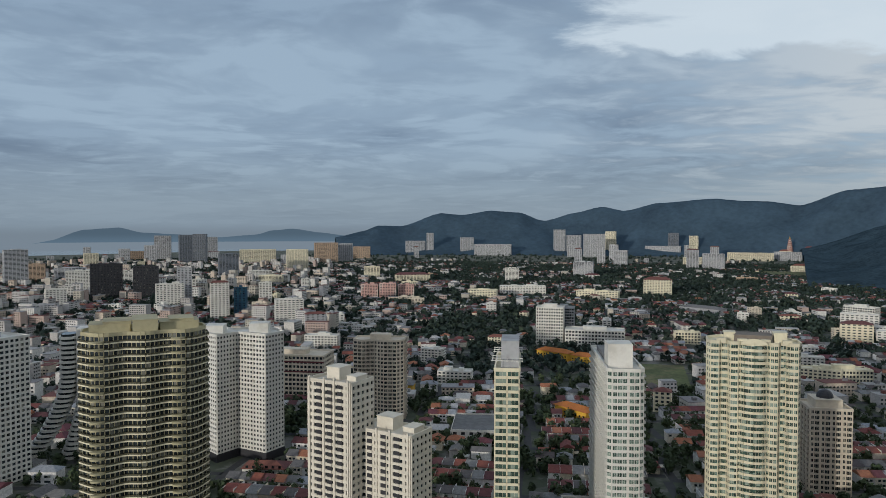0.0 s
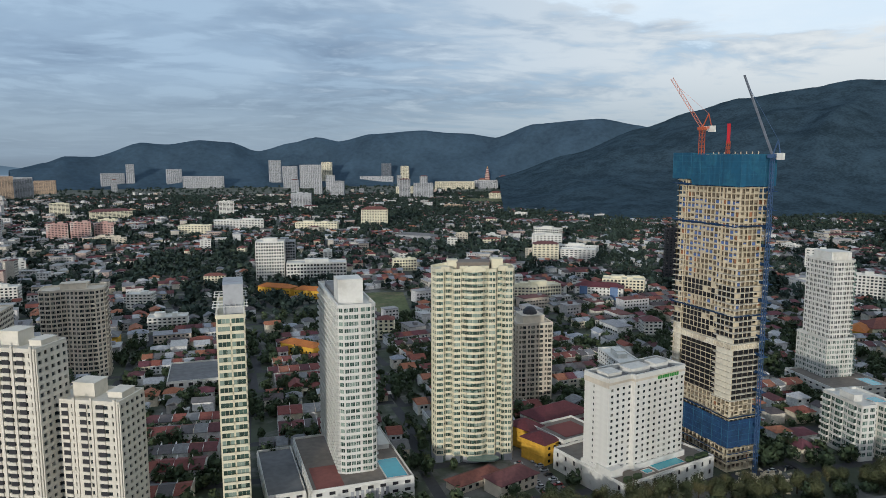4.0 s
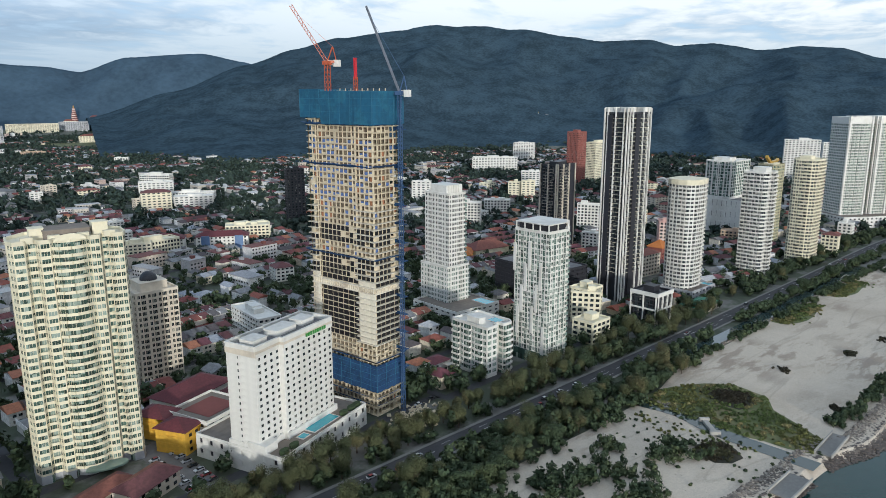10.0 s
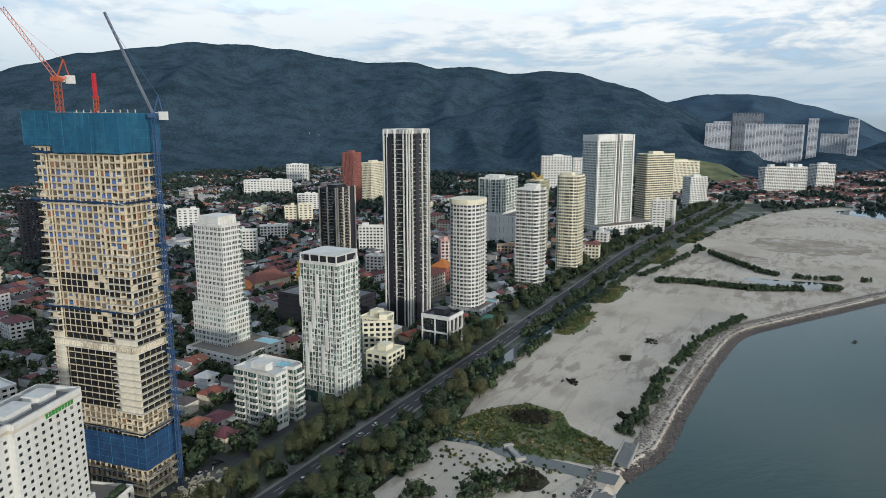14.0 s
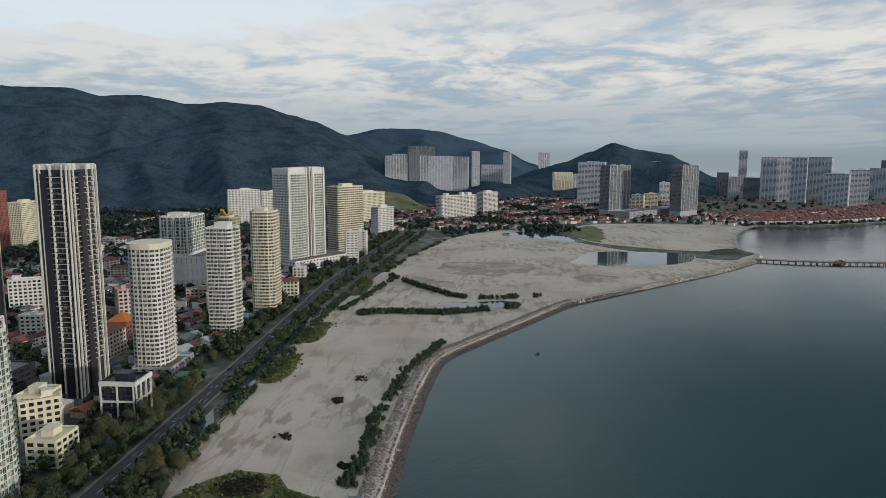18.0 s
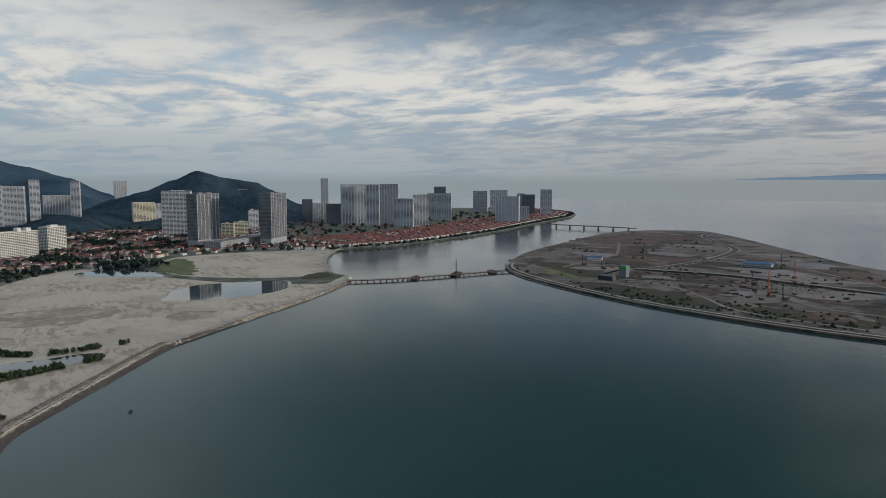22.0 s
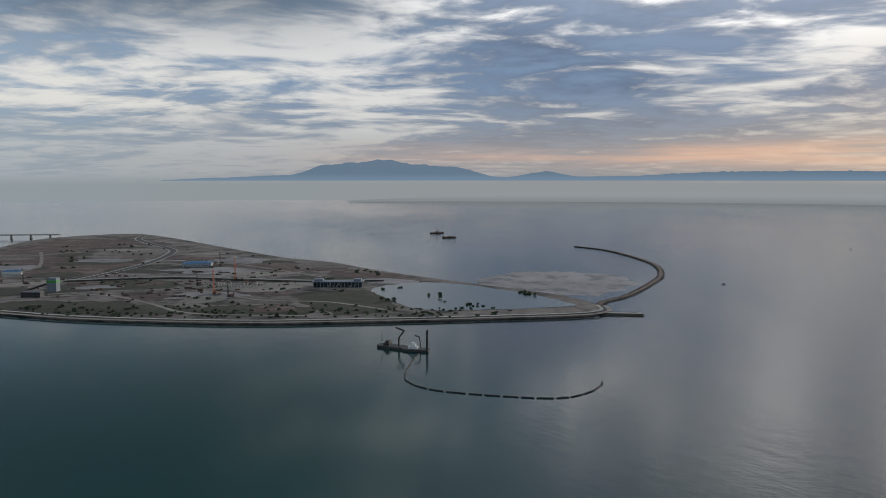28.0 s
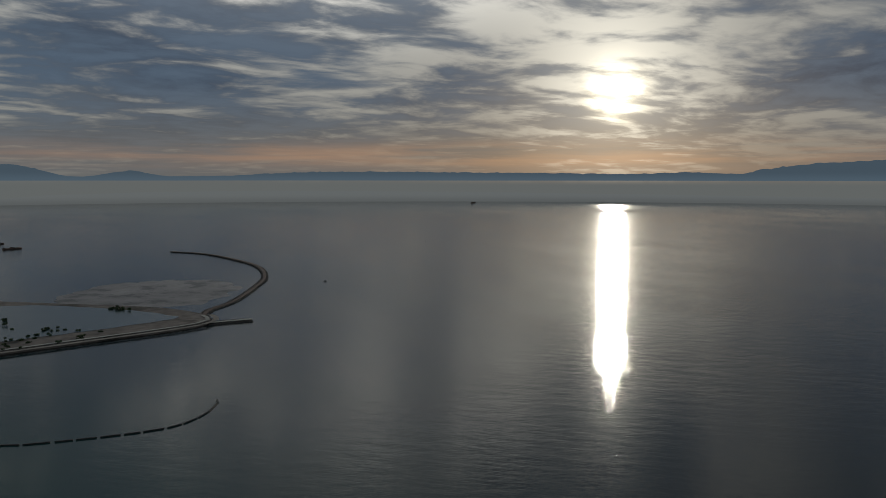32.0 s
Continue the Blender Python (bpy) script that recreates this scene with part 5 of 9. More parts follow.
m.prism(plan, z + 4.4, z + 5.0)
for x, y in plan + [(-3, -11.6), (-11, 0), (-11, 6), (-11, -5), (11, 2)]:
    m.box(x * 0.97 - 0.3, x * 0.97 + 0.3, y * 0.97 - 0.3, y * 0.97 + 0.3, z, z + 4.4)
part("crown_frame", m, M["white"], t, "open white roof frame")
for k in range(9):
    m = Mesh()
    m.box(-11.8, -11.3, -10 + k * 2.6, -8.2 + k * 2.6, 6 + (k * 37 % 50), 22 + (k * 37 % 50))
    part("frame_panel", m, M["white"], t)
for x in (-10.6, -5, 0.5, 5.6):
    m = Mesh()
    m.box(x - 0.4, x + 0.4, -12.9, -12.1, 0, 7)
    part("column", m, M["white"], t)

plan = [(-10, -13), (-2, -13), (-2, -10), (2, -10), (2, -14), (8, -14), (10, -11), (10, 13), (-10, 13)]
t = tower("apartment_block", "low white apartment block with curved balconies and green glass", (287, 177), -17, plan, 4, 30, 8, "white", "green_glass", dict(default=[("w", 0.5), ("o", 2.3), ("w", 0.4)], rhythm={4: [("b", 6)], 5: [("b", 3)], 6: [("b", 5), ("w", 0.6)], 8: [("b", 5), ("w", 0.6), ("o", 2.0), ("w", 0.4)]}), plant=((-0.25, 0.0, 0.25, 0.35, 3.5),))
pool_on(t, 2, 8, -9, -2, top_of[t.name] + 0.3)
tower("apartment_block", "cream apartment block with small windows", (405, 157), -17, rect(18, 14), 3, 24, 7, "cream", "glass", dict(bay=2.6, win=1.5))
tower("apartment_block", "low cream block with long windows", (362, 139), -17, rect(18, 15), 3, 16, 4, "cream", "glass", dict(bay=4.5, win=3.4))

# black and white towers
plan = rect(25, 21)
t = tower("black_tower", "tall black tower with white fins and cream floor lines", (469, 152.5), -22, plan, 24, 139, 36, "dark", "glass", dict(bay=3.0, win=2.6, sill=0.25, head=0.2, thick=0.3),
          extra=lambda p, h: balconies(p, h, [0, 1, 2, 3], 0.9, 2.4, "dark", "cream"), plant=(), podium="dark")
z = top_of[t.name]
for i, spots in ((0, (0.5, 3.6, 15.8, 21.4, 24.5)), (3, (0.5, 3.4, 10.2, 17.6, 20.5)), (1, (0.6, 10.5, 20.4)), (2, (0.6, 12.5, 24.4))):
    fins(t, plan, [(i, s) for s in spots], 0.7, 1.3, 0, z + 4.0, "white")
for i, s in ((0, 9.6), (3, 5.6)):
    fins(t, plan, [(i, s)], 4.6, 1.25, 4, z - 1, "dark", "dark_bay")
for x0, x1, y0, y1 in ((-12.5, -7, -10.5, -3), (5, 12.5, -10.5, -3), (-5, 4, -4, 6), (3, 12.5, 3, 10.5), (-12.5, -6, 3, 10.5)):
    roof_box(t, x0, x1, y0, y1, z, z + 4.5, "white", "roof_frame", 0.2)
plan = rect(28, 20)
t = tower("black_tower", "black tower with cream bands and a roof garden", (606, 256), -17, plan, 3, 86, 27, "dark", "glass", dict(bay=3.0, win=2.5, sill=0.3, head=0.2),
          extra=lambda p, h: balconies(p, h, [0, 3], 1.0, 4.0, "dark", "beige"), plant=((0, 0, 0.5, 0.5, 3.5),))
fins(t, plan, [(0, 0.5), (0, 9), (0, 18), (0, 27.5), (3, 0.5), (3, 10), (3, 19.5)], 1.0, 1.4, 0, top_of[t.name] + 2, "beige")
fins(t, plan, [(0, 22.5)], 7, 1.25, 0, top_of[t.name] + 2, "dark", "dark_bay")
t = podium("car_park", "dark parking block with slatted walls", (440, 205), -20, 36, 60, 26, "dark", 8, "roof_grey", "building", 4.4)
t = tower("office_block", "low black and white framed office", (421, 117), -17, rect(18, 20), 3, 23, 6, "dark", "glass", dict(bay=3, win=2.6, sill=0.3))
fins(t, rect(18, 20), [(0, 0.5), (0, 6), (0, 12), (0, 17.5), (3, 0.5), (3, 10), (3, 19.5)], 0.7, 1.0, 0, top_of[t.name] + 1.5, "white")
fins(t, rect(18, 20), [(0, 9), (3, 10)], 20, 1.1, top_of[t.name] - 1, top_of[t.name] + 1.5, "white", "roof_beam")
fins(t, rect(18, 20), [(0, 9), (3, 10)], 18, 0.9, 10, 11, "white", "floor_beam")

# towers along the shore road
plan = oval(27, 23, 18, 3.2)
t = tower("round_tower", "cream tower with a rounded front and white bands", (500, 113), -17, plan, 8, 88, 27, "white", "glass", dict(default=[("w", 0.4), ("o", 1.6), ("w", 0.4)], rhythm={k: [("w", 0.3), ("b", 2.4), ("w", 0.3)] for k in (9, 10, 12, 13, 15, 16, 17)}), plant=((0, 0, 0.5, 0.4, 3.0),))
z = top_of[t.name]
m = Mesh()
m.prism([(x * 1.06, y * 1.06) for x, y in plan], z - 0.2, z + 3.6)
part("crown", m, M["cream"], t)
t = podium("podium", "low podium with a blue pool terrace", (500, 108), -17, 36, 26, 7, "grey", 2)
pool_on(t, 12, 17, -12, -4, 7)
plan = [(-11, -6), (-8, -9), (-3, -9), (-3, -11), (4, -11), (4, -9), (8, -9), (11, -5), (11, 10), (-11, 10)]
t = tower("white_tower", "white tower with square bays and pinkish window frames", (592, 72), -17, plan, 3, 90, 28, "white", "glass", dict(default=[("w", 0.35), ("o", 1.9), ("w", 0.35)], rhythm={k: [("b", 2.5), ("w", 0.4), ("o", 1.5), ("w", 0.3)] if k > 7 else [("b", 3.0)] for k in (0, 3, 6, 8, 9)}), plant=((0, 0, 0.5, 0.5, 4.0),))
plan = oval(26, 22, 16, 4)
t = tower("cream_tower", "cream tower with rounded corners and banded balconies", (667, 41), -17, plan, 3, 96, 31, "cream", "glass", dict(default=[("w", 0.4), ("o", 1.6), ("w", 0.35)], rhythm={k: [("b", 2.6), ("w", 0.35)] for k in (10, 11, 12, 13, 14, 8)}), plant=((0, 0.1, 0.4, 0.4, 3.0),))
t = tower("cream_tower", "grey-green tower with a golden roof fin", (738, 78), -17, oval(26, 20, 14, 4), 3, 84, 26, "olive", "green_glass", dict(bay=2.4, win=1.8, sill=0.9), plant=())
z = top_of[t.name]
m = Mesh()
for a, b in (((-14, 0, z + 9), (-4, 0, z + 2.5)), ((-4, 0, z + 2.5), (8, 0, z + 2.5)), ((8, 0, z + 2.5), (14, 0, z + 4.5))):
    m.beam(a, b, 1.3)
part("roof_fin", m, M["gold"], t, "golden curved roof fin")
roof_box(t, -7, 7, -5, 5, z, z + 2, "cream", "plant_room")
plan = [(-34, -14), (-16, -17), (-2, -14), (-2, -8), (6, -8), (6, -14), (28, -14), (34, -8), (34, 14), (-34, 14)]
t = tower("white_tower", "very tall white twin tower joined at the top", (932, -2), -50, plan, 12, 124, 34, "white", "green_glass", dict(default=[("w", 0.4), ("o", 1.9), ("w", 0.4)], rhythm={k: [("w", 0.4), ("g", 1.5), ("w", 0.3), ("b", 2.2)] for k in (0, 1, 5)}), plant=((-0.15, 0, 0.3, 0.5, 5.0), (0.25, 0, 0.3, 0.5, 5.0)), podium="white")
z = top_of[t.name]
fins(t, plan, [(0, 1.5), (1, 12), (4, 3), (5, 1.5), (5, 20)], 2.2, 1.6, 0, z + 5, "white")
m = Mesh()
m.prism([(x * 1.01, y * 1.02) for x, y in plan], z - 3, z + 4.5)
part("crown", m, M["white"], t)
m = Mesh()
m.prism([(x, y) for x, y in oval(34, 26, 18)], 0, 10)
part("rotunda", m, M["green_glass"], t, "green glass entrance rotunda", at=(-22, -14, 0))
podium("podium", "white shopping podium under the twin tower", (925, -12), -50, 96, 50, 12, "white", 3)
tower("cream_tower", "cream slab tower with banded balconies", (1003, -66), -55, rect(46, 22), 3, 100, 31, "cream", "glass", dict(default=[("w", 0.4), ("o", 1.8), ("w", 0.3)], rhythm={k: [("b", 3.4), ("w", 0.5)] for k in (0, 3)}))
t = tower("office_block", "green glass office block over a white mall", (818, 130), -17, rect(46, 30), 41, 80, 11, "white", "green_glass", dict(bay=4.5, win=4.0, sill=0.4, head=0.2), plant=((-0.2, 0, 0.35, 0.6, 4.0),))
fins(t, rect(46, 30), [(3, s) for s in (1, 8, 15, 22, 29)], 1.2, 0.8, 40, top_of[t.name], "white")
podium("mall", "large plain white shopping mall", (828, 122), -17, 84, 60, 36, "white", 3, "roof_grey", "building", 0.5)
tower("red_tower", "red-brown tower with small windows", (1123, 418), -17, rect(24, 22), 3, 92, 27, "red_brick", "glass", dict(bay=2.6, win=1.2))
tower("cream_tower", "cream slab tower behind the shore", (1187, 400), -17, rect(45, 20), 3, 72, 24, "cream", "glass", dict(bay=2.6, win=1.6))
tower("cream_tower", "broad cream slab near the hill foot", (1407, -146), -60, rect(76, 24), 3, 66, 21, "cream", "glass", dict(bay=3, win=1.8))
tower("white_tower", "small white tower near the hill foot", (1234, -153), -60, rect(34, 20), 3, 51, 16, "white", "glass", dict(bay=3, win=1.8))
tower("slab_block", "long white slab with many balconies", (1475, -350), -66, rect(95, 20), 3, 53, 17, "white", "glass", dict(bay=4, win=2.8), plant=((-0.3, 0, 0.1, 0.5, 6), (0.15, 0, 0.08, 0.5, 7), (0.35, 0, 0.1, 0.5, 6)))
tower("slab_block", "white slab with many balconies", (1575, -450), -66, rect(44, 24), 3, 53, 17, "white", "glass", dict(bay=4, win=2.8))
for x, y, yaw, lab in ((1475, -722, -65, "grey slab tower with white vertical ribs"), (1402, -852, -60, "second grey slab tower with white vertical ribs")):
    plan = rect(74, 26)
    t = tower("slab_tower", lab, (x, y), yaw, plan, 18, 116, 33, "slab_grey", "glass", dict(bay=2.4, win=1.3, sill=0.8, head=0.3), plant=((-0.2, 0, 0.2, 0.5, 3), (0.2, 0, 0.2, 0.5, 3)), podium="grey")
    fins(t, plan, [(0, s) for s in (0.8, 12, 25, 37, 49, 62, 73.2)], 1.0, 1.2, 16, top_of[t.name] + 1, "haze_bay_white")
podium("car_park", "long grey parking podium under the grey slabs", (1430, -790), -62, 230, 40, 17, "grey", 5, "roof_grey", "building")


# hospital, civic halls, temples and other single buildings in the town
M["orange_roof"] = material("orange_tiles", (0.42, 0.14, 0.03), 0.8, 0.2, 0.8)
M["green_roof"] = material("green_sheet_roof", (0.03, 0.19, 0.12), 0.6, 0.15, 0.6)
M["civic_blue"] = material("blue_cladding", (0.10, 0.17, 0.30), 0.6, 0.1, 0.5)
t = tower("hospital", "white hospital block with grey window bands", (172, 842), -20, rect(34, 26), 3, 50, 12, "white", "glass", dict(bay=3.2, win=1.8, sill=1.2, head=0.6), plant=((0, 0, 0.5, 0.4, 4),), category="hospital")
tower("hospital_wing", "grey slab wing of the hospital", (196, 862), -20, rect(26, 22), 3, 47, 12, "grey", "glass", dict(bay=3.0, win=2.4, sill=0.9, head=0.4), category="hospital")
tower("hospital_wing", "low wide white wing of the hospital", (222, 815), -20, rect(72, 30), 3, 24, 5, "white", "glass", dict(bay=4.0, win=2.6, sill=1.3, head=0.6), category="hospital")
for x, y, yaw, w in ((404, 588, -48, 44), (446, 548, -48, 50)):
    t = hall("civic_hall", "white civic hall with a maroon roof and blue end bays", x, y, yaw, w, 17, 13, 4.5, "white", "maroon", "hall", 4)
    for sx in (-1, 1):
        m = Mesh()
        m.box(-4, 4, -9.4, -8.4, 0, 13.6)
        part("bay", m, M["civic_blue"], t, "blue clad entrance bay", at=(sx * w * 0.32, 0, 0))
tower("school", "cream colonial school block with arcades", (384, 576), -12, rect(46, 18), 3, 18, 4, "cream", "glass", dict(bay=3.0, win=2.0, sill=0.8, head=0.7), category="school")
tower("apartment_block", "long low white apartment block", (636, 812), -53, rect(64, 16), 3, 19, 5, "white", "glass", dict(bay=4, win=2.6), category="building")
tower("apartment_block", "white stepped apartment block above the trees", (678, 937), -58, rect(44, 20), 3, 33, 9, "white", "glass", dict(bay=3.4, win=2.4, sill=0.9), category="building")
hall("market_hall", "broad hall with a dull grey sheet roof", 522, 1125, -58, 76, 26, 11, 4, "grey", "roof_grey", "hall", 2)
hall("shop_hall", "long yellow school block with an orange tiled roof", 96, 490, -62, 34, 12, 9, 3, "yellow", "orange_roof", "school", 2)
hall("shop_hall", "yellow school hall with an orange tiled roof", 150, 740, -50, 42, 14, 9, 3.5, "yellow", "orange_roof", "school", 2)
hall("shop_hall", "yellow classroom block with an orange tiled roof", 178, 702, -50, 40, 13, 9, 3.5, "yellow", "orange_roof", "school", 2)
hall("temple_hall", "temple hall with yellow walls and a broad red roof", 548, 304, -25, 40, 20, 8, 7, "cream", "red_roof", "temple", 1)
hall("temple_hall", "lower temple hall with an orange tiled roof", 520, 312, 20, 24, 14, 7, 5, "yellow", "orange_roof", "temple", 1)
hall("shop_house", "shop with a green sheet roof beside the shore road", 463, 92, -17, 28, 15, 5, 3.0, "beige", "green_roof", "shop", 1)
hall("temple_house", "red-brown tiered house with an orange roof", 590, 151, -17, 16, 15, 17, 6, "red_brick", "orange_roof", "temple", 4)


def pagoda(name, label, x, y, z, w, h, tiers, wall, roof, base=0.0):
    """Tiers that grow smaller, each under its own eaves, and a spire."""
    t = thing(name, (x, y, z), 10, label, "pagoda")
    step = h * 0.86 / tiers
    if base:
        m = Mesh()
        m.prism(oval(w * 1.7, w * 1.5, 8), -base, 0)
        part("terrace", m, M["concrete"], t)
    for k in range(tiers):
        r = w * (1 - 0.72 * k / tiers)
        m = Mesh()
        m.prism(oval(r, r, 8), k * step, (k + 0.72) * step)
        part("tier", m, M[wall], t)
        m = Mesh()
        a, b = oval(r * 1.22, r * 1.22, 8), oval(r * 0.8, r * 0.8, 8)
        z0, z1 = (k + 0.66) * step, (k + 1.0) * step
        for i in range(8):
            j = (i + 1) % 8
            m.quad((*a[i], z0), (*a[j], z0), (*b[j], z1), (*b[i], z1))
            m.quad((*a[j], z0), (*a[i], z0), (0, 0, z0), (0, 0, z0 - 0.01))
        part("eave", m, M[roof], t)
    m = Mesh()
    p, q = oval(w * 0.2, w * 0.2, 8), oval(w * 0.03, w * 0.03, 8)
    for i in range(8):
        j = (i + 1) % 8
        m.quad((*p[i], h * 0.85), (*p[j], h * 0.85), (*q[j], h), (*q[i], h))
    part("spire", m, M["gold"], t, "golden spire")
    return t


pagoda("pagoda", "golden tiered pagoda above the temple roofs", 556, 274, 2.5, 13, 27, 7, "gold", "gold")
pagoda("pagoda", "cream hillside pagoda with red roofs far across the town", 2085, 3298, 20, 36, 92, 8, "pink", "red_roof", 40)
for dx, dy, w, h in ((50, -20, 60, 40), (95, -60, 50, 26), (-55, 30, 56, 34), (25, -45, 40, 52)):
    hall("temple_hall", "cream temple hall with a red roof at the hill foot", 2120 + dx, 3275 + dy, -33, w, 24, h, 9, "cream", "red_roof", "temple", 3)
t = hall("hill_temple", "small white temple high on the wooded hillside", 2340, 962, -68, 30, 14, 84, 5, "white", "roof_grey", "temple", 1)
pagoda("pagoda", "small white pagoda high on the wooded hillside", 2330, 985, 60, 12, 40, 4, "white", "white", 60)
tower("grandstand", "long cream grandstand beside the race course", (1456, 2200), -57, rect(130, 20), 3, 20, 3, "cream", "glass", dict(bay=8, win=6.5, sill=1.5), category="stand")
sheet("race_course", [(1360 + 0.70 * x - 0.71 * -y, 2060 - 0.71 * x + 0.70 * y) for x, y in oval(540, 300, 40, 2.6)], 2.7, M["turf"], label="oval green race course turf", category="turf")


# ---- town blocks ----
KEEP = []   # plan boxes that stay clear of houses and trees: centre, turn, half sizes
for o in list(scene.objects):
    if o.type == "EMPTY":
        vs = [v.co for c in o.children if c.name.startswith(("glazing", "body", "base", "wall", "core", "water")) for v in c.data.vertices]
        a = max((abs(v.x) for v in vs), default=8)
        b = max((abs(v.y) for v in vs), default=8)
        KEEP.append((o.location.x, o.location.y, math.cos(o.rotation_euler.z), math.sin(o.rotation_euler.z), a, b))

KEEP.append((128, 238, math.cos(radians(77)), math.sin(radians(77)), 26, 7))
SHARED = {}


def block(x, y, yaw, w, d, h, n, wall, label, roof):
    """A building further off: walls with bands of windows, storey by storey, and its roof."""
    # far white blocks take the copy that carries the haze in its colour
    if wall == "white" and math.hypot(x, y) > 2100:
        wall = "haze_white"
    yaw += random.uniform(-12, 12)
    KEEP.append((x, y, math.cos(radians(yaw)), math.sin(radians(yaw)), w / 2, d / 2))
    t = thing("apartment_block", (x, y, 2.5), yaw, label, "building")
    far = math.hypot(x, y) > 900
    h -= 2.5
    sh = h / n
    k = (w, d, round(sh, 1), wall)
    poly = rect(w, d)
    m = Mesh()
    m.prism(poly, 0, h - 0.05)
    part("glazing", m, M["glass"], t)
    bay = 4.0 if not far else (6.0 if math.hypot(x, y) < 1800 else 9.0)
    if far:
        one = storey_mesh(poly, sh, bay, bay * (0.55 if bay < 9 else 0.8), sh * 0.5, sh * 0.08, 0.4)
        m = Mesh()
        for i in range(n):
            a = len(m.v)
            m.v += [(vx, vy, vz + i * sh) for vx, vy, vz in one.v]
            m.f += [tuple(q + a for q in f) for f in one.f]
            m.m += one.m
        part("wall", m, M[wall], t)
    else:
        if k not in SHARED:
            SHARED[k] = storey_mesh(poly, sh, bay, 2.3, 1.1, 0.35, 0.35, 0.9 if random.random() < 0.4 else 0).done("storey", M[wall])
        for i in range(n):
            part("storey", SHARED[k], None, t, at=(0, 0, i * sh))
    if roof == "hip":
        m = Mesh()
        r = min(w, d) * 0.24
        a, b = w / 2 + 0.8, d / 2 + 0.8
        e = max(a - b, 0.5)
        A, B = (-e, 0, h + r), (e, 0, h + r)
        m.quad((-a, -b, h), (a, -b, h), B, A)
        m.quad((a, b, h), (-a, b, h), A, B)
        m.tri((-a, b, h), (-a, -b, h), A)
        m.tri((a, -b, h), (a, b, h), B)
        m.quad((-a, -b, h), (-a, b, h), (a, b, h), (a, -b, h))
        part("roof", m, M["red_roof"], t, "red tiled hip roof")
    else:
        m = Mesh()
        m.prism(poly, h - 0.05, h + 0.1)
        for i in range(4):
            p, q = poly[i], poly[(i + 1) % 4]
            m.edge(p, q, 0, math.dist(p, q), h - 0.3, h + 1.1, -0.3, 0.5)
        lid = part("roof", m, M[wall], t)
        m = Mesh()
        c = random.uniform(-0.25, 0.25) * w
        m.box(c - w * 0.13, c + w * 0.13, -d * 0.25, d * 0.2, h, h + random.uniform(2.5, 4.5))
        if w > 30:
            c = -c * 0.9 + (0.2 * w if abs(c) < 0.08 * w else 0)
            m.box(c - w * 0.07, c + w * 0.07, -d * 0.2, d * 0.25, h, h + 3)
        if math.hypot(x, y) < 2300:
            part("plant_room", m, M[wall], lid)
    return t


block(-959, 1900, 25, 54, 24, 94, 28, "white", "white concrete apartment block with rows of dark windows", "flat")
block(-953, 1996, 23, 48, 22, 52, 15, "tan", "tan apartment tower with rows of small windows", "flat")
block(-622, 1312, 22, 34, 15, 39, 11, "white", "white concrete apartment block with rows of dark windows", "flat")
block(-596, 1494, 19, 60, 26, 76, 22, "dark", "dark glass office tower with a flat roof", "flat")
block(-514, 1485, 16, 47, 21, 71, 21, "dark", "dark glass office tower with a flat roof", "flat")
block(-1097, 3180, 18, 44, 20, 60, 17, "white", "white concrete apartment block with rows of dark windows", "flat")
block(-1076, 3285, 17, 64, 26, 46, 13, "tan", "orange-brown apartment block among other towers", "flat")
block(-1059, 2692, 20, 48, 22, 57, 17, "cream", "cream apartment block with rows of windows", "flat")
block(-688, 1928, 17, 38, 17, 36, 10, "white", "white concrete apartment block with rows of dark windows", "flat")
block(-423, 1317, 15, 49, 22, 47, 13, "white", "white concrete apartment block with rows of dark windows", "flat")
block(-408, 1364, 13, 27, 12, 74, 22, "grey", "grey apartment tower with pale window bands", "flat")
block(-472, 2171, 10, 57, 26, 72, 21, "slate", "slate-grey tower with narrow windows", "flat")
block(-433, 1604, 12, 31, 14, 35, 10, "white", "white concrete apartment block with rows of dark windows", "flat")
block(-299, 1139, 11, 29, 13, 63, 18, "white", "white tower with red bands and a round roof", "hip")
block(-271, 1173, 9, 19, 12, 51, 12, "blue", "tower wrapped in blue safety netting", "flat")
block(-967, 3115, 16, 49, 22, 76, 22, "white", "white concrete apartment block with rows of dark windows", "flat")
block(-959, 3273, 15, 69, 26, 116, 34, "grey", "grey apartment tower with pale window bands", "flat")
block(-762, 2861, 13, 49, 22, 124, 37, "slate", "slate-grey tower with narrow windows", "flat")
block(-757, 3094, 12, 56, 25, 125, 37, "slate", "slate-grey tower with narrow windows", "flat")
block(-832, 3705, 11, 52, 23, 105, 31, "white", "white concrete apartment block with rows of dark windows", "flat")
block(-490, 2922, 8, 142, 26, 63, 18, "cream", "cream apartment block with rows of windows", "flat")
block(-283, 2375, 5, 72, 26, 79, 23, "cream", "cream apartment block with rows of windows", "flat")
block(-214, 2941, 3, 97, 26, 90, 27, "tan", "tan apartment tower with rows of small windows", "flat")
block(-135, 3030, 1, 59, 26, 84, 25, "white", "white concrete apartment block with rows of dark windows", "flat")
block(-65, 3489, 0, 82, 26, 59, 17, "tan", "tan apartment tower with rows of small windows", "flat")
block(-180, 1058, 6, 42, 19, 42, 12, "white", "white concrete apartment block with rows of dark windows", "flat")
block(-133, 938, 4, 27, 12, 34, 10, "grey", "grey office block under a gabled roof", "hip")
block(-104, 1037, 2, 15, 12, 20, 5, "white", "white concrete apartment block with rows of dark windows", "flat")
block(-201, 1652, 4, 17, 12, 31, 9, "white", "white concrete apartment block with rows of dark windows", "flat")
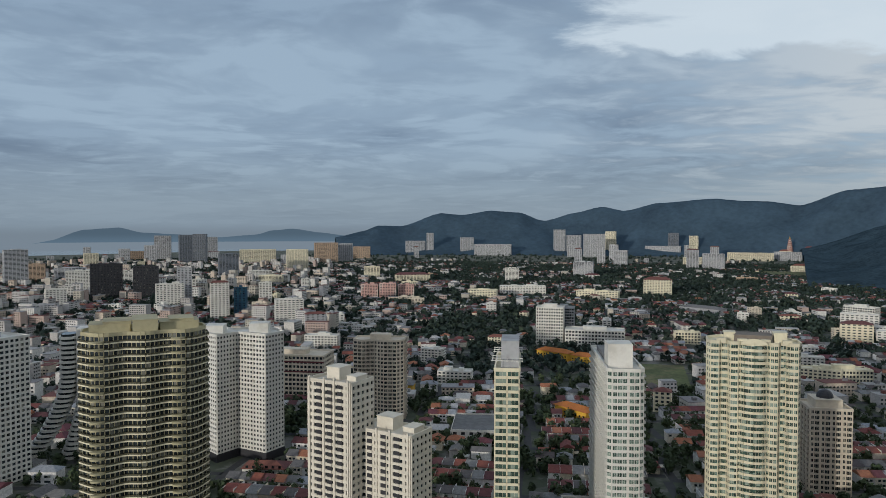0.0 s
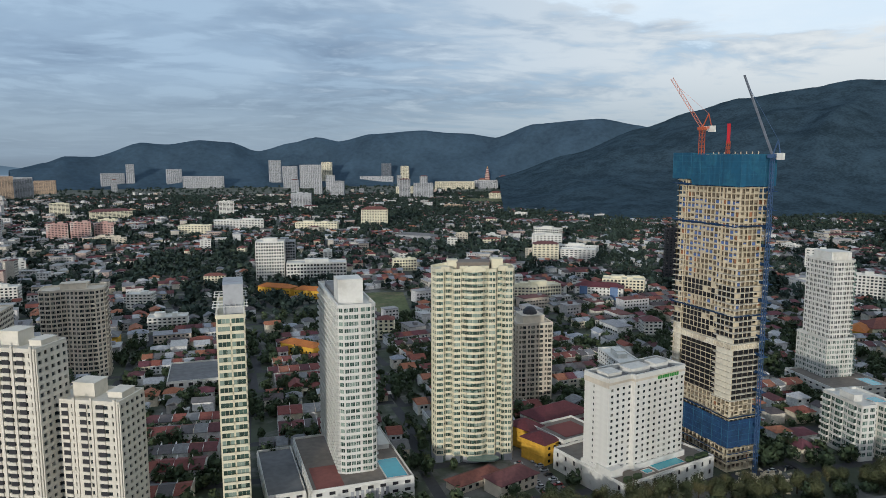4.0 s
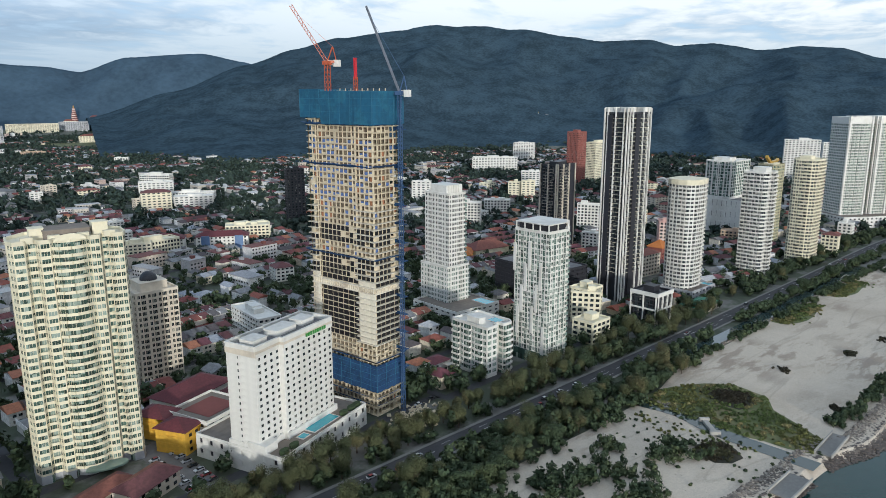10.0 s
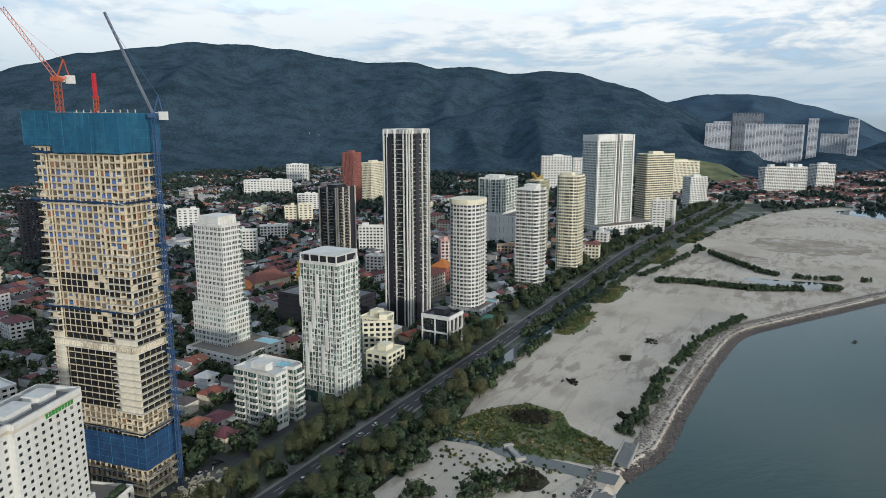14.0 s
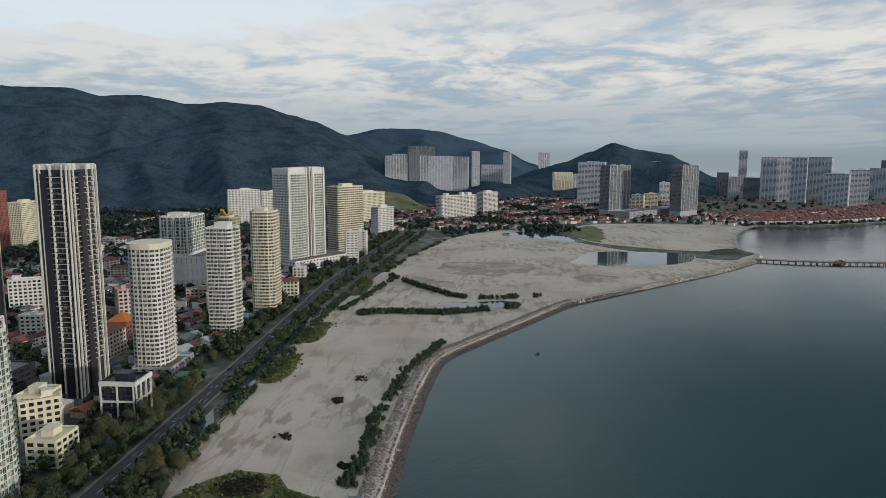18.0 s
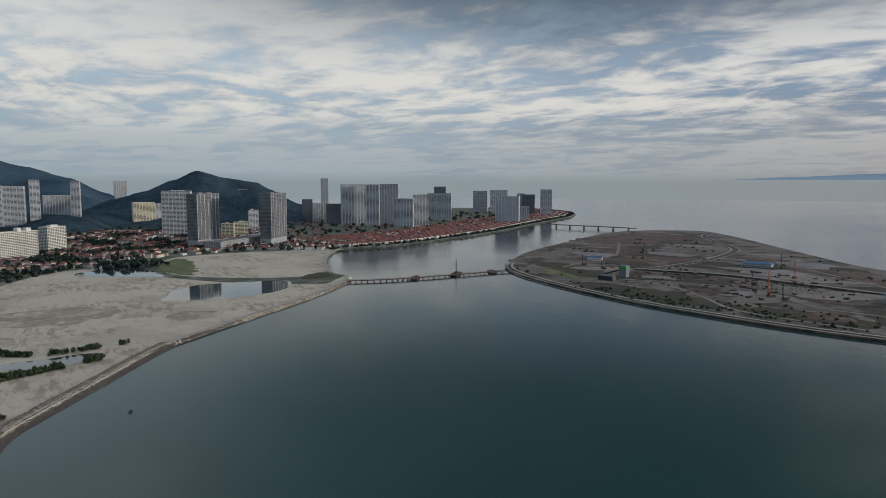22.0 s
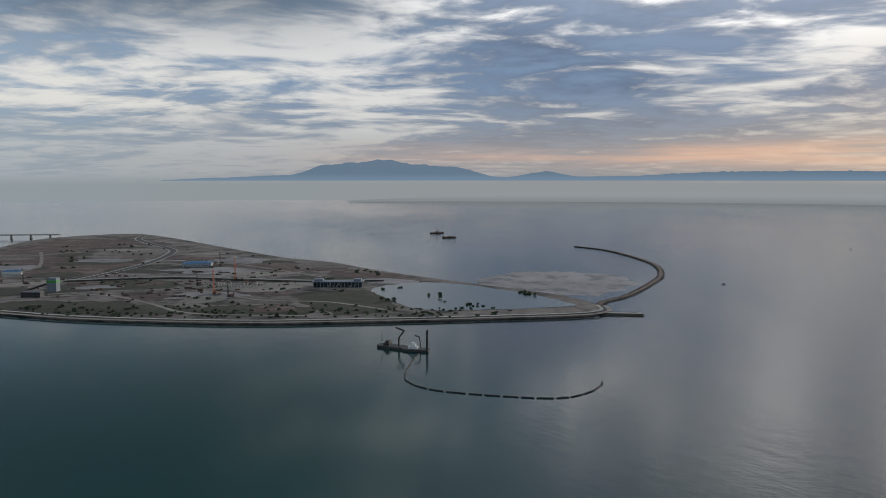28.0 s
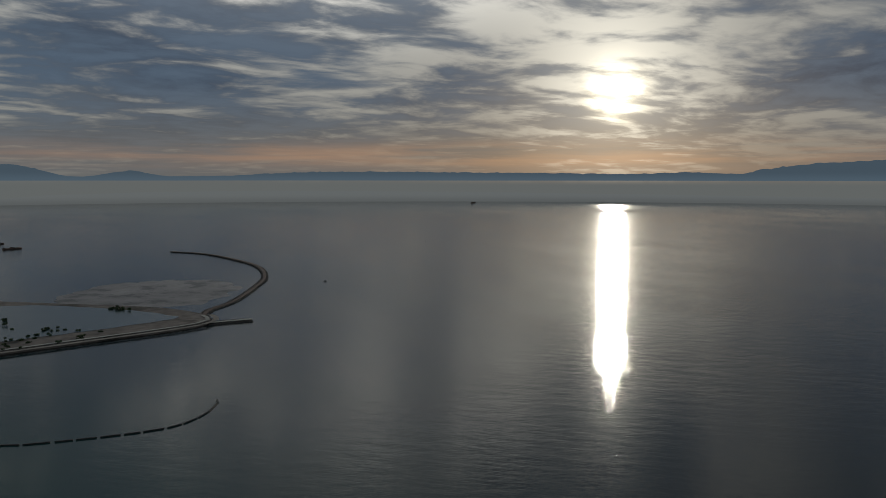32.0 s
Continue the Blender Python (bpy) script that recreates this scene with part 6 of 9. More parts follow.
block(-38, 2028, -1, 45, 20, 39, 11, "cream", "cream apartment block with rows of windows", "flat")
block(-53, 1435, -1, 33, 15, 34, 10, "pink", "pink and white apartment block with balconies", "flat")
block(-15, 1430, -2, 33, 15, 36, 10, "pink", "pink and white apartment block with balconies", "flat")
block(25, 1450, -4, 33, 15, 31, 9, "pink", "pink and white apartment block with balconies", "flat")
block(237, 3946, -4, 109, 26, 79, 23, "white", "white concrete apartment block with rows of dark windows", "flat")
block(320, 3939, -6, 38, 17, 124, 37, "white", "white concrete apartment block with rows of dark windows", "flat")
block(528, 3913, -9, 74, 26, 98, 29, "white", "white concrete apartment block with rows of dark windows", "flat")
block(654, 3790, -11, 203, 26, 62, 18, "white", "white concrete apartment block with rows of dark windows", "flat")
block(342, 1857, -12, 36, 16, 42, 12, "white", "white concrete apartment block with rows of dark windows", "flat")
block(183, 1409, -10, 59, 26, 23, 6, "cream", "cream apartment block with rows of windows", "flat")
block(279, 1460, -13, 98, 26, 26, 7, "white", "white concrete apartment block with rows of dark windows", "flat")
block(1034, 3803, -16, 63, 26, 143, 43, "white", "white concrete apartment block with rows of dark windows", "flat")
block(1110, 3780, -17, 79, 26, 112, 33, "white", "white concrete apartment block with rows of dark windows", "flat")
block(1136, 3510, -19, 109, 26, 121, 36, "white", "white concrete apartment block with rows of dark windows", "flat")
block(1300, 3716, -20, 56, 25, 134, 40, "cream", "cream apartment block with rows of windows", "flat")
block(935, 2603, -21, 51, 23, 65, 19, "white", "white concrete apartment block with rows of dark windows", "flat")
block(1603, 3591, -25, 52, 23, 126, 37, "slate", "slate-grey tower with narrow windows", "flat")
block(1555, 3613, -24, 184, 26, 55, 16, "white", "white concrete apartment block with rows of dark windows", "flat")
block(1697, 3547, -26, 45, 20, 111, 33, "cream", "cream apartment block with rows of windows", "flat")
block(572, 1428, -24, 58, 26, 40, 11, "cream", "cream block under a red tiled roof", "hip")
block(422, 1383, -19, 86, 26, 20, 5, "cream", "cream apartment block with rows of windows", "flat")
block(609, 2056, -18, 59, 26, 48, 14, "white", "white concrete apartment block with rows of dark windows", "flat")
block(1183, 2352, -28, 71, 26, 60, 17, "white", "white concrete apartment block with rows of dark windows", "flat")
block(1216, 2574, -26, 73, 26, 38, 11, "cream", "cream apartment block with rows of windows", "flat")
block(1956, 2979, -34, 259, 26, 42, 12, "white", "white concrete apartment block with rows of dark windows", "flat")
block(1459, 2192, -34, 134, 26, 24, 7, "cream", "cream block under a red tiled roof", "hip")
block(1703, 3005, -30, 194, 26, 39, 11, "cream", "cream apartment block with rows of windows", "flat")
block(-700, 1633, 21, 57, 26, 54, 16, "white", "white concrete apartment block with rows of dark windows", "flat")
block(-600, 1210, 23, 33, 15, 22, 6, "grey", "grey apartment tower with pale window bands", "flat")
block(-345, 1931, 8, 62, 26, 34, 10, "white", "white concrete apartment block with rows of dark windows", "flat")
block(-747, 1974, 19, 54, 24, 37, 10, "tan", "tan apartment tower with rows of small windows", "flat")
block(-302, 1830, 7, 59, 26, 28, 8, "cream", "cream apartment block with rows of windows", "flat")
block(70, 1886, -4, 93, 26, 25, 7, "cream", "cream block under a red tiled roof", "hip")
block(-901, 2097, 21, 81, 26, 36, 10, "white", "white concrete apartment block with rows of dark windows", "flat")
block(598, 586, -48, 21, 12, 66, 19, "dark", "dark tower with white balcony stripes", "flat")
block(1244, 630, -64, 89, 26, 32, 9, "white", "white concrete apartment block with rows of dark windows", "flat")
block(1499, 677, -66, 47, 21, 45, 13, "white", "white concrete apartment block with rows of dark windows", "flat")
block(685, 396, -62, 30, 14, 29, 8, "white", "white concrete apartment block with rows of dark windows", "flat")
block(1005, 449, -67, 34, 15, 34, 10, "white", "white concrete apartment block with rows of dark windows", "flat")
block(557, 787, -38, 36, 16, 30, 8, "cream", "cream block under a red tiled roof", "hip")
block(603, 769, -41, 49, 22, 21, 6, "white", "white concrete apartment block with rows of dark windows", "flat")
block(487, 555, -44, 44, 20, 19, 5, "cream", "cream apartment block with rows of windows", "flat")
block(363, 579, -36, 35, 16, 18, 5, "cream", "cream apartment block with rows of windows", "flat")
block(174, 506, -25, 13, 12, 19, 5, "cream", "cream block under a red tiled roof", "hip")
block(399, 155, -70, 19, 12, 23, 6, "cream", "cream apartment block with rows of windows", "flat")
block(829, 549, -58, 27, 12, 30, 8, "white", "white concrete apartment block with rows of dark windows", "flat")
block(913, 438, -66, 17, 12, 27, 7, "cream", "cream apartment block with rows of windows", "flat")
block(912, 416, -67, 19, 12, 30, 8, "cream", "cream apartment block with rows of windows", "flat")
block(715, 257, -72, 27, 12, 33, 9, "white", "white concrete apartment block with rows of dark windows", "flat")
block(662, 160, -78, 15, 12, 30, 8, "pink", "pink and white apartment block with balconies", "flat")
block(500, 560, -45, 33, 15, 18, 5, "cream", "cream apartment block with rows of windows", "flat")
block(841, 111, -83, 39, 18, 39, 11, "white", "white concrete apartment block with rows of dark windows", "flat")
block(779, 403, -64, 33, 15, 20, 5, "white", "white concrete apartment block with rows of dark windows", "flat")
block(653, 908, -38, 48, 22, 26, 7, "white", "white concrete apartment block with rows of dark windows", "flat")
block(349, 826, -26, 31, 14, 17, 4, "cream", "cream apartment block with rows of windows", "flat")
block(1442, 90, -87, 60, 26, 72, 21, "white", "white concrete apartment block with rows of dark windows", "flat")
block(1542, 44, -89, 30, 14, 63, 18, "white", "white concrete apartment block with rows of dark windows", "flat")
block(679, 163, -79, 20, 12, 28, 8, "pink", "pink and white apartment block with balconies", "flat")
block(646, 86, -85, 11, 12, 25, 7, "white", "white concrete apartment block with rows of dark windows", "flat")
block(708, 18, -90, 14, 12, 23, 6, "cream", "cream block under a red tiled roof", "hip")
block(811, 6, -91, 13, 12, 19, 5, "white", "white concrete apartment block with rows of dark windows", "flat")
block(938, -67, -95, 16, 12, 43, 12, "white", "white concrete apartment block with rows of dark windows", "flat")
block(1004, -88, -96, 15, 12, 36, 10, "white", "white concrete apartment block with rows of dark windows", "flat")
block(728, 105, -84, 27, 12, 15, 4, "tan", "tan apartment tower with rows of small windows", "flat")
block(2324, -376, -100, 50, 22, 135, 40, "haze_bay_white", "white concrete apartment block with rows of dark windows", "flat")
block(2313, -436, -101, 74, 26, 129, 38, "haze_bay_white", "white concrete apartment block with rows of dark windows", "flat")
block(2297, -508, -103, 75, 26, 128, 38, "haze_bay_white", "white concrete apartment block with rows of dark windows", "flat")
block(2282, -569, -105, 60, 26, 126, 37, "haze_bay_white", "white concrete apartment block with rows of dark windows", "flat")
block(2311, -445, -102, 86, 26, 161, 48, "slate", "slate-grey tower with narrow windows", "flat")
block(2268, -621, -106, 26, 12, 144, 43, "haze_bay_white", "white concrete apartment block with rows of dark windows", "flat")
block(2644, -797, -107, 82, 26, 91, 27, "haze_bay_white", "white concrete apartment block with rows of dark windows", "flat")
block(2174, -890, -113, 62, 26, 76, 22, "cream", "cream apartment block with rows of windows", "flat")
block(2160, -930, -114, 19, 12, 71, 21, "haze_bay_white", "white concrete apartment block with rows of dark windows", "flat")
block(1766, -802, -115, 70, 26, 117, 35, "haze_bay_white", "white concrete apartment block with rows of dark windows", "flat")
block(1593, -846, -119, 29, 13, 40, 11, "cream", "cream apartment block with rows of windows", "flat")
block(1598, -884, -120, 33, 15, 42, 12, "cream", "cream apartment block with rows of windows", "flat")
block(2252, -1253, -120, 63, 26, 109, 32, "haze_bay_white", "white concrete apartment block with rows of dark windows", "flat")
block(1796, -1038, -121, 26, 12, 60, 17, "haze_bay_white", "white concrete apartment block with rows of dark windows", "flat")
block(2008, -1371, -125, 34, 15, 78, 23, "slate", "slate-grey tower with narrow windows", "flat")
block(1947, -1370, -126, 33, 15, 67, 20, "haze_bay_white", "white concrete apartment block with rows of dark windows", "flat")
block(1939, -1392, -126, 24, 12, 148, 44, "haze_bay_white", "white concrete apartment block with rows of dark windows", "flat")
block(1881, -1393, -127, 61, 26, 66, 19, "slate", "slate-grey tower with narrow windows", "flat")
block(1776, -1382, -129, 76, 26, 130, 39, "haze_bay_white", "white concrete apartment block with rows of dark windows", "flat")
block(1715, -1410, -130, 40, 18, 129, 38, "haze_bay_white", "white concrete apartment block with rows of dark windows", "flat")
block(1756, -1514, -132, 63, 26, 130, 39, "haze_bay_white", "white concrete apartment block with rows of dark windows", "flat")
block(1608, -1442, -133, 58, 26, 87, 26, "haze_bay_white", "white concrete apartment block with rows of dark windows", "flat")
block(1590, -1495, -134, 45, 20, 98, 29, "haze_bay_white", "white concrete apartment block with rows of dark windows", "flat")
block(1801, -1794, -136, 86, 26, 95, 28, "haze_bay_white", "white concrete apartment block with rows of dark windows", "flat")
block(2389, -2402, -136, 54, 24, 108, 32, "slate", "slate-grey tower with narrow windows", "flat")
block(2049, -2306, -139, 61, 26, 94, 28, "haze_bay_white", "white concrete apartment block with rows of dark windows", "flat")
block(1962, -2325, -140, 70, 26, 98, 29, "haze_bay_white", "white concrete apartment block with rows of dark windows", "flat")
block(1486, -1792, -141, 76, 26, 90, 27, "haze_bay_white", "white concrete apartment block with rows of dark windows", "flat")
block(1499, -1889, -142, 42, 19, 53, 15, "haze_bay_white", "white concrete apartment block with rows of dark windows", "flat")
block(1863, -2350, -143, 31, 14, 85, 25, "haze_bay_white", "white concrete apartment block with rows of dark windows", "flat")
block(3730, -1439, -112, 58, 26, 133, 40, "haze_bay_white", "white concrete apartment block with rows of dark windows", "flat")
block(2236, -720, -109, 24, 12, 141, 42, "haze_bay_white", "white concrete apartment block with rows of dark windows", "flat")
block(2326, -366, -100, 74, 26, 129, 38, "haze_bay_white", "white concrete apartment block with rows of dark windows", "flat")
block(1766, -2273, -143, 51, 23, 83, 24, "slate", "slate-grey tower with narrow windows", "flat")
block(1659, -2247, -144, 42, 19, 105, 31, "haze_bay_white", "white concrete apartment block with rows of dark windows", "flat")


KEEP.append((1360, 2060, 0.70, -0.71, 270, 150))   # the race course
KEEP.append((234, 636, math.cos(radians(68)), math.sin(radians(68)), 62, 24))
sheet("playing_field", [(234 + x * math.cos(radians(68)) - y * math.sin(radians(68)), 636 + x * math.sin(radians(68)) + y * math.cos(radians(68))) for x, y in rect(120, 44)], 2.62, M["turf"], label="dark green playing field among the houses", category="turf")

# ---- streets, houses and trees ----
U, V = Vector((0.9563, -0.2924)), Vector((0.2924, 0.9563))
low_rng = random.Random(21)


def uv(u, v):
    p = U * u + V * v
    return p.x, p.y


CELLS, seen = {}, [0]


def clear(x, y, r=0.0):
    """Whether a spot lies outside every box of KEEP by r metres."""
    for k in range(seen[0], len(KEEP)):
        a, b, _, _, hw, hd = KEEP[k]
        reach = min(140.0, math.hypot(hw, hd) + 34)
        for i in range(int((a - reach) // 60), int((a + reach) // 60) + 1):
            for j in range(int((b - reach) // 60), int((b + reach) // 60) + 1):
                CELLS.setdefault((i, j), []).append(KEEP[k])
    seen[0] = len(KEEP)
    for a, b, c, s, hw, hd in CELLS.get((int(x // 60), int(y // 60)), ()):
        dx, dy = x - a, y - b
        if abs(dx * c + dy * s) < hw + r and abs(dy * c - dx * s) < hd + r:
            return False
    return True


def house_mesh(wall, roof, x, y, z, yaw, w, d, h, rise, hip):
    """Adds a house's walls and its hipped or gabled roof."""
    c, s = math.cos(yaw), math.sin(yaw)

    def p(a, b, zz):
        return (x + a * c - b * s, y + a * s + b * c, z + zz)

    a, b = w / 2, d / 2
    k = len(wall.v)
    wall.v += [p(i * a, j * b, zz) for zz in (0, h) for i, j in ((-1, -1), (1, -1), (1, 1), (-1, 1))]
    for i in range(4):
        j = (i + 1) % 4
        wall.f.append((k + i, k + j, k + 4 + j, k + 4 + i))
    wall.m += [0] * 4
    a2, b2 = a + 0.6, b + 0.6
    e = max(a - b, 0.3) if hip else a2
    k = len(roof.v)
    roof.v += [p(-a2, -b2, h - 0.1), p(a2, -b2, h - 0.1), p(a2, b2, h - 0.1), p(-a2, b2, h - 0.1), p(-e, 0, h + rise), p(e, 0, h + rise)]
    roof.f += [(k, k + 1, k + 5, k + 4), (k + 2, k + 3, k + 4, k + 5), (k + 3, k, k + 4), (k + 1, k + 2, k + 5), (k, k + 3, k + 2, k + 1)]
    roof.m += [0] * 5
    if wall is wall_far:
        for sgn in (-1, 1):
            for zz in ((1.0, 3.9) if h > 5.5 else (1.2,)):
                for i in ((-0.55, -0.1), (0.15, 0.6)):
                    window_far.quad(*[p(i[e] * a * sgn, -sgn * (b + 0.06), zz + f) for e, f in ((0, 0), (1, 0), (1, 1.3), (0, 1.3))])


def cards(name, trees, per, mat, size, flat=0.75, seed=1, lobes=5):
    """Crowns made of many small leaf clumps; trees: x, y, z of the crown's foot, height, radius."""
    g = np.random.default_rng(seed)
    T = np.asarray(trees, float)
    n = len(T)
    lc = g.normal(0, 1, (n, lobes, 3))
    lc /= np.linalg.norm(lc, axis=2, keepdims=True) + 1e-9
    lc *= g.uniform(0.25, 0.62, (n, lobes, 1))
    pick = g.integers(0, lobes, (n, per))
    d = g.normal(0, 1, (n, per, 3))
    d /= np.linalg.norm(d, axis=2, keepdims=True)
    d *= g.uniform(0.55, 1.0, (n, per, 1)) * 0.52
    c = np.take_along_axis(lc, pick[..., None], 1) + d
    rad = T[:, 4][:, None]
    hh = T[:, 3][:, None] / 2
    pos = np.stack([T[:, 0][:, None] + c[..., 0] * rad, T[:, 1][:, None] + c[..., 1] * rad, T[:, 2][:, None] + hh + np.maximum(c[..., 2], -0.95) * hh], -1)
    face = d / np.linalg.norm(d, axis=2, keepdims=True) + c + g.normal(0, 0.45, c.shape)
    face /= np.linalg.norm(face, axis=2, keepdims=True) + 1e-9
    a = np.cross(face, g.normal(0, 1, c.shape))
    a /= np.linalg.norm(a, axis=2, keepdims=True) + 1e-9
    b = np.cross(face, a)
    s = (size * 1.35 * g.uniform(0.6, 1.3, (n, per, 1))) * (rad[..., None] / T[:, 4].mean()) ** 0.5
    a, b = a * s, b * s * flat
    q = np.stack([pos - a - b * 0.6, pos + a - b * 0.7, pos + a * 0.1 + b * 1.2], 2).reshape(-1, 3)
    me = bpy.data.meshes.new(name)
    k = len(q) // 3
    me.vertices.add(3 * k)
    me.vertices.foreach_set("co", q.astype(np.float32).ravel())
    me.loops.add(3 * k)
    me.loops.foreach_set("vertex_index", np.arange(3 * k, dtype=np.int32))
    me.polygons.add(k)
    me.polygons.foreach_set("loop_start", np.arange(0, 3 * k, 3, dtype=np.int32))
    me.materials.append(M[mat])
    me.update(calc_edges=True)
    return me


# low and middling blocks among the houses
for _ in range(60):
    az, r = radians(low_rng.uniform(-24, 84)), low_rng.uniform(430, 1500)
    x, y = r * math.sin(az) - 40, r * math.cos(az)
    if 0.2924 * x + 0.9563 * y > 262 and clear(x, y, 16):
        h = low_rng.choice((11, 14, 14, 17, 21))
        block(x, y, -17 + low_rng.choice((0, 90)), low_rng.choice((16, 24, 32, 40)), low_rng.choice((12, 15)), h, max(3, int(h / 3.3)), low_rng.choice(("white", "white", "cream", "beige")), "low pale apartment block with rows of windows between the houses", low_rng.choice(("flat", "flat", "hip")))

# the mass of low pale buildings across the town
M["mass_wall"] = choice_material("pale_town_wall", [(0.58, 0.56, 0.52), (0.50, 0.46, 0.39), (0.62, 0.61, 0.58), (0.44, 0.42, 0.40), (0.55, 0.47, 0.38), (0.60, 0.58, 0.56), (0.47, 0.36, 0.31)])
M["mass_roof"] = choice_material("flat_town_roof", [(0.34, 0.33, 0.32), (0.22, 0.21, 0.21), (0.45, 0.44, 0.42), (0.16, 0.06, 0.05), (0.28, 0.28, 0.29)])
mass_wall, mass_band, mass_roof = Mesh(), Mesh(), Mesh()
mass_rng = random.Random(33)
MASS = []
for _ in range(3600):
    az = radians(mass_rng.choice((mass_rng.uniform(-33, 2), mass_rng.uniform(-33, 60), mass_rng.uniform(-12, 88))))
    r = mass_rng.uniform(560, 3300)
    x, y = r * math.sin(az) - 50, r * math.cos(az) - 20
    if 0.2924 * x + 0.9563 * y < 330 or (az > 0.9 and r > 1650):
        continue
    cluster = noise.noise(Vector((x / 210, y / 210, 11.0))) + (0.35 if az < 0 else 0.0) - (0.15 if az > 0.25 else 0.0)
    if cluster < 0.02 or not clear(x, y, 12) or any(abs(x - a) < 17 and abs(y - b) < 17 for a, b in MASS[-900:]):
        continue
    MASS.append((x, y))
    w, d = mass_rng.uniform(11, 30), mass_rng.uniform(9, 15)
    h = mass_rng.choice((7, 9, 10, 12, 14)) if az > -0.05 else mass_rng.choice((8, 10, 13, 16, 20, 27))
    a = radians(-17) + 0.5 * noise.noise(Vector((x / 500, y / 500, 0.3))) + mass_rng.choice((0, 1.57))
    c, sn = math.cos(a), math.sin(a)
    KEEP.append((x, y, c, sn, w / 2, d / 2))

    def spot(u, v, c=c, sn=sn, x=x, y=y):
        return (x + u * c - v * sn, y + u * sn + v * c)

    mass_wall.prism([spot(i * w / 2, j * d / 2) for i, j in ((-1, -1), (1, -1), (1, 1), (-1, 1))], 2.4, 2.4 + h, top=False)
    mass_roof.prism([spot(i * (w / 2 + 0.4), j * (d / 2 + 0.4)) for i, j in ((-1, -1), (1, -1), (1, 1), (-1, 1))], 2.4 + h, 2.8 + h)
    for k in range(int(h / 3.3)):
        z = 3.6 + k * 3.3
        for u in np.arange(-w / 2 + 0.8, w / 2 - 2.0, 3.4 if r < 1500 else 6.0):
            g = 1.9 if r < 1500 else 4.0
            for side in (-1, 1):
                q = [spot(u, side * (d / 2 + 0.06)), spot(min(u + g, w / 2 - 0.4), side * (d / 2 + 0.06))][::-side]
                mass_band.quad((*q[0], z), (*q[1], z), (*q[1], z + 1.4), (*q[0], z + 1.4))
    if mass_rng.random() < 0.6:
        u = mass_rng.uniform(-0.3, 0.3) * w
        mass_roof.prism([spot(u + i * 1.8, j * 1.6) for i, j in ((-1, -1), (1, -1), (1, 1), (-1, 1))], 2.8 + h, 5.2 + h)
tagged(part("town_block_walls", mass_wall, M["mass_wall"]), "mass of pale low town buildings between the trees", "buildings", kind="stuff")
tagged(part("town_block_windows", mass_band, M["glass"]), "dark windows of the low town buildings", "windows", kind="stuff")
tagged(part("town_block_roofs", mass_roof, M["mass_roof"]), "grey and pale flat roofs of the town buildings", "roofs", kind="stuff")

# town houses near the shore stand alone; those further off are one mass
PITCH_U, PITCH_V = 88, 45
window_far = Mesh()
wall_far, roof_far, street = Mesh(), Mesh(), Mesh()
wood, parked = [], []
count = {"house": 0, "terrace": 0}
rng = random.Random(7)
pane = Mesh()
pane.box(-0.9, 0.9, -0.06, 0.06, 0, 1.3)
pane_data = pane.done("window", M["glass"])


def town_house(x, y, yaw):
    w, d, h = rng.uniform(9, 13), rng.uniform(8, 11), rng.choice((4, 6.5, 6.5, 7))
    t = thing("house", (x, y, 2.5), math.degrees(yaw), "two-storey town house with a tiled roof among garden trees", "house", "town houses")
    wall, roof = Mesh(), Mesh()
    house_mesh(wall, roof, 0, 0, 0, 0, w, d, h, rng.uniform(1.8, 2.8), rng.random() < 0.6)
    shell = part("wall", wall, M["house_wall"], t)
    part("roof", roof, M["roof"], t)
    m = Mesh()
    px = rng.uniform(-0.25, 0.25) * w
    m.box(px - 2.6, px + 2.6, -d / 2 - 4.2, -d / 2 + 0.2, 2.7, 2.9)
    m.box(px - 2.5, px - 2.25, -d / 2 - 4.1, -d / 2 - 3.85, 0, 2.7)
    m.box(px + 2.25, px + 2.5, -d / 2 - 4.1, -d / 2 - 3.85, 0, 2.7)
    part("porch", m, M["house_wall"], shell)
    for wx in (-0.3, 0.3):
        part("window", pane_data, None, shell, at=(wx * w, -d / 2 - 0.02, h - 2.4))


UNITS = {}


def terrace_unit(h, depth):
    """The shared meshes of one house of a row."""
    if (h, depth) not in UNITS:
        W, rise = 7.0, 2.2
        wall, roof, porch = Mesh(), Mesh(), Mesh()
        wall.box(-W / 2 + 0.02, W / 2 - 0.02, -depth / 2, depth / 2, 0, h)
        wall.box(-W / 2 - 0.12, -W / 2 + 0.12, -depth / 2 - 0.3, depth / 2 + 0.3, h - 1, h + 1.5)
        a, b = W / 2 - 0.1, depth / 2 + 0.7
        for s in (-1, 1):
            k = len(roof.v)
            roof.v += [(-a, s * b, h), (a, s * b, h), (a, 0, h + rise), (-a, 0, h + rise), (-a, s * b, h - 0.2), (a, s * b, h - 0.2), (a, 0, h + rise - 0.2), (-a, 0, h + rise - 0.2)]
            roof.f += [(k, k + 1, k + 2, k + 3), (k + 7, k + 6, k + 5, k + 4), (k, k + 4, k + 5, k + 1), (k + 1, k + 5, k + 6, k + 2), (k + 3, k + 7, k + 4, k)]
            roof.m += [0] * 5
        porch.box(-a + 0.3, a - 0.3, -depth / 2 - 4.5, -depth / 2 + 0.1, 2.8, 3.0)
        porch.box(-a + 0.4, -a + 0.65, -depth / 2 - 4.4, -depth / 2 - 4.15, 0, 2.8)
        UNITS[h, depth] = (wall.done("wall", M["house_wall"]), roof.done("roof", M["roof_one"]), porch.done("porch", M["roof_one"]))
    return UNITS[h, depth]


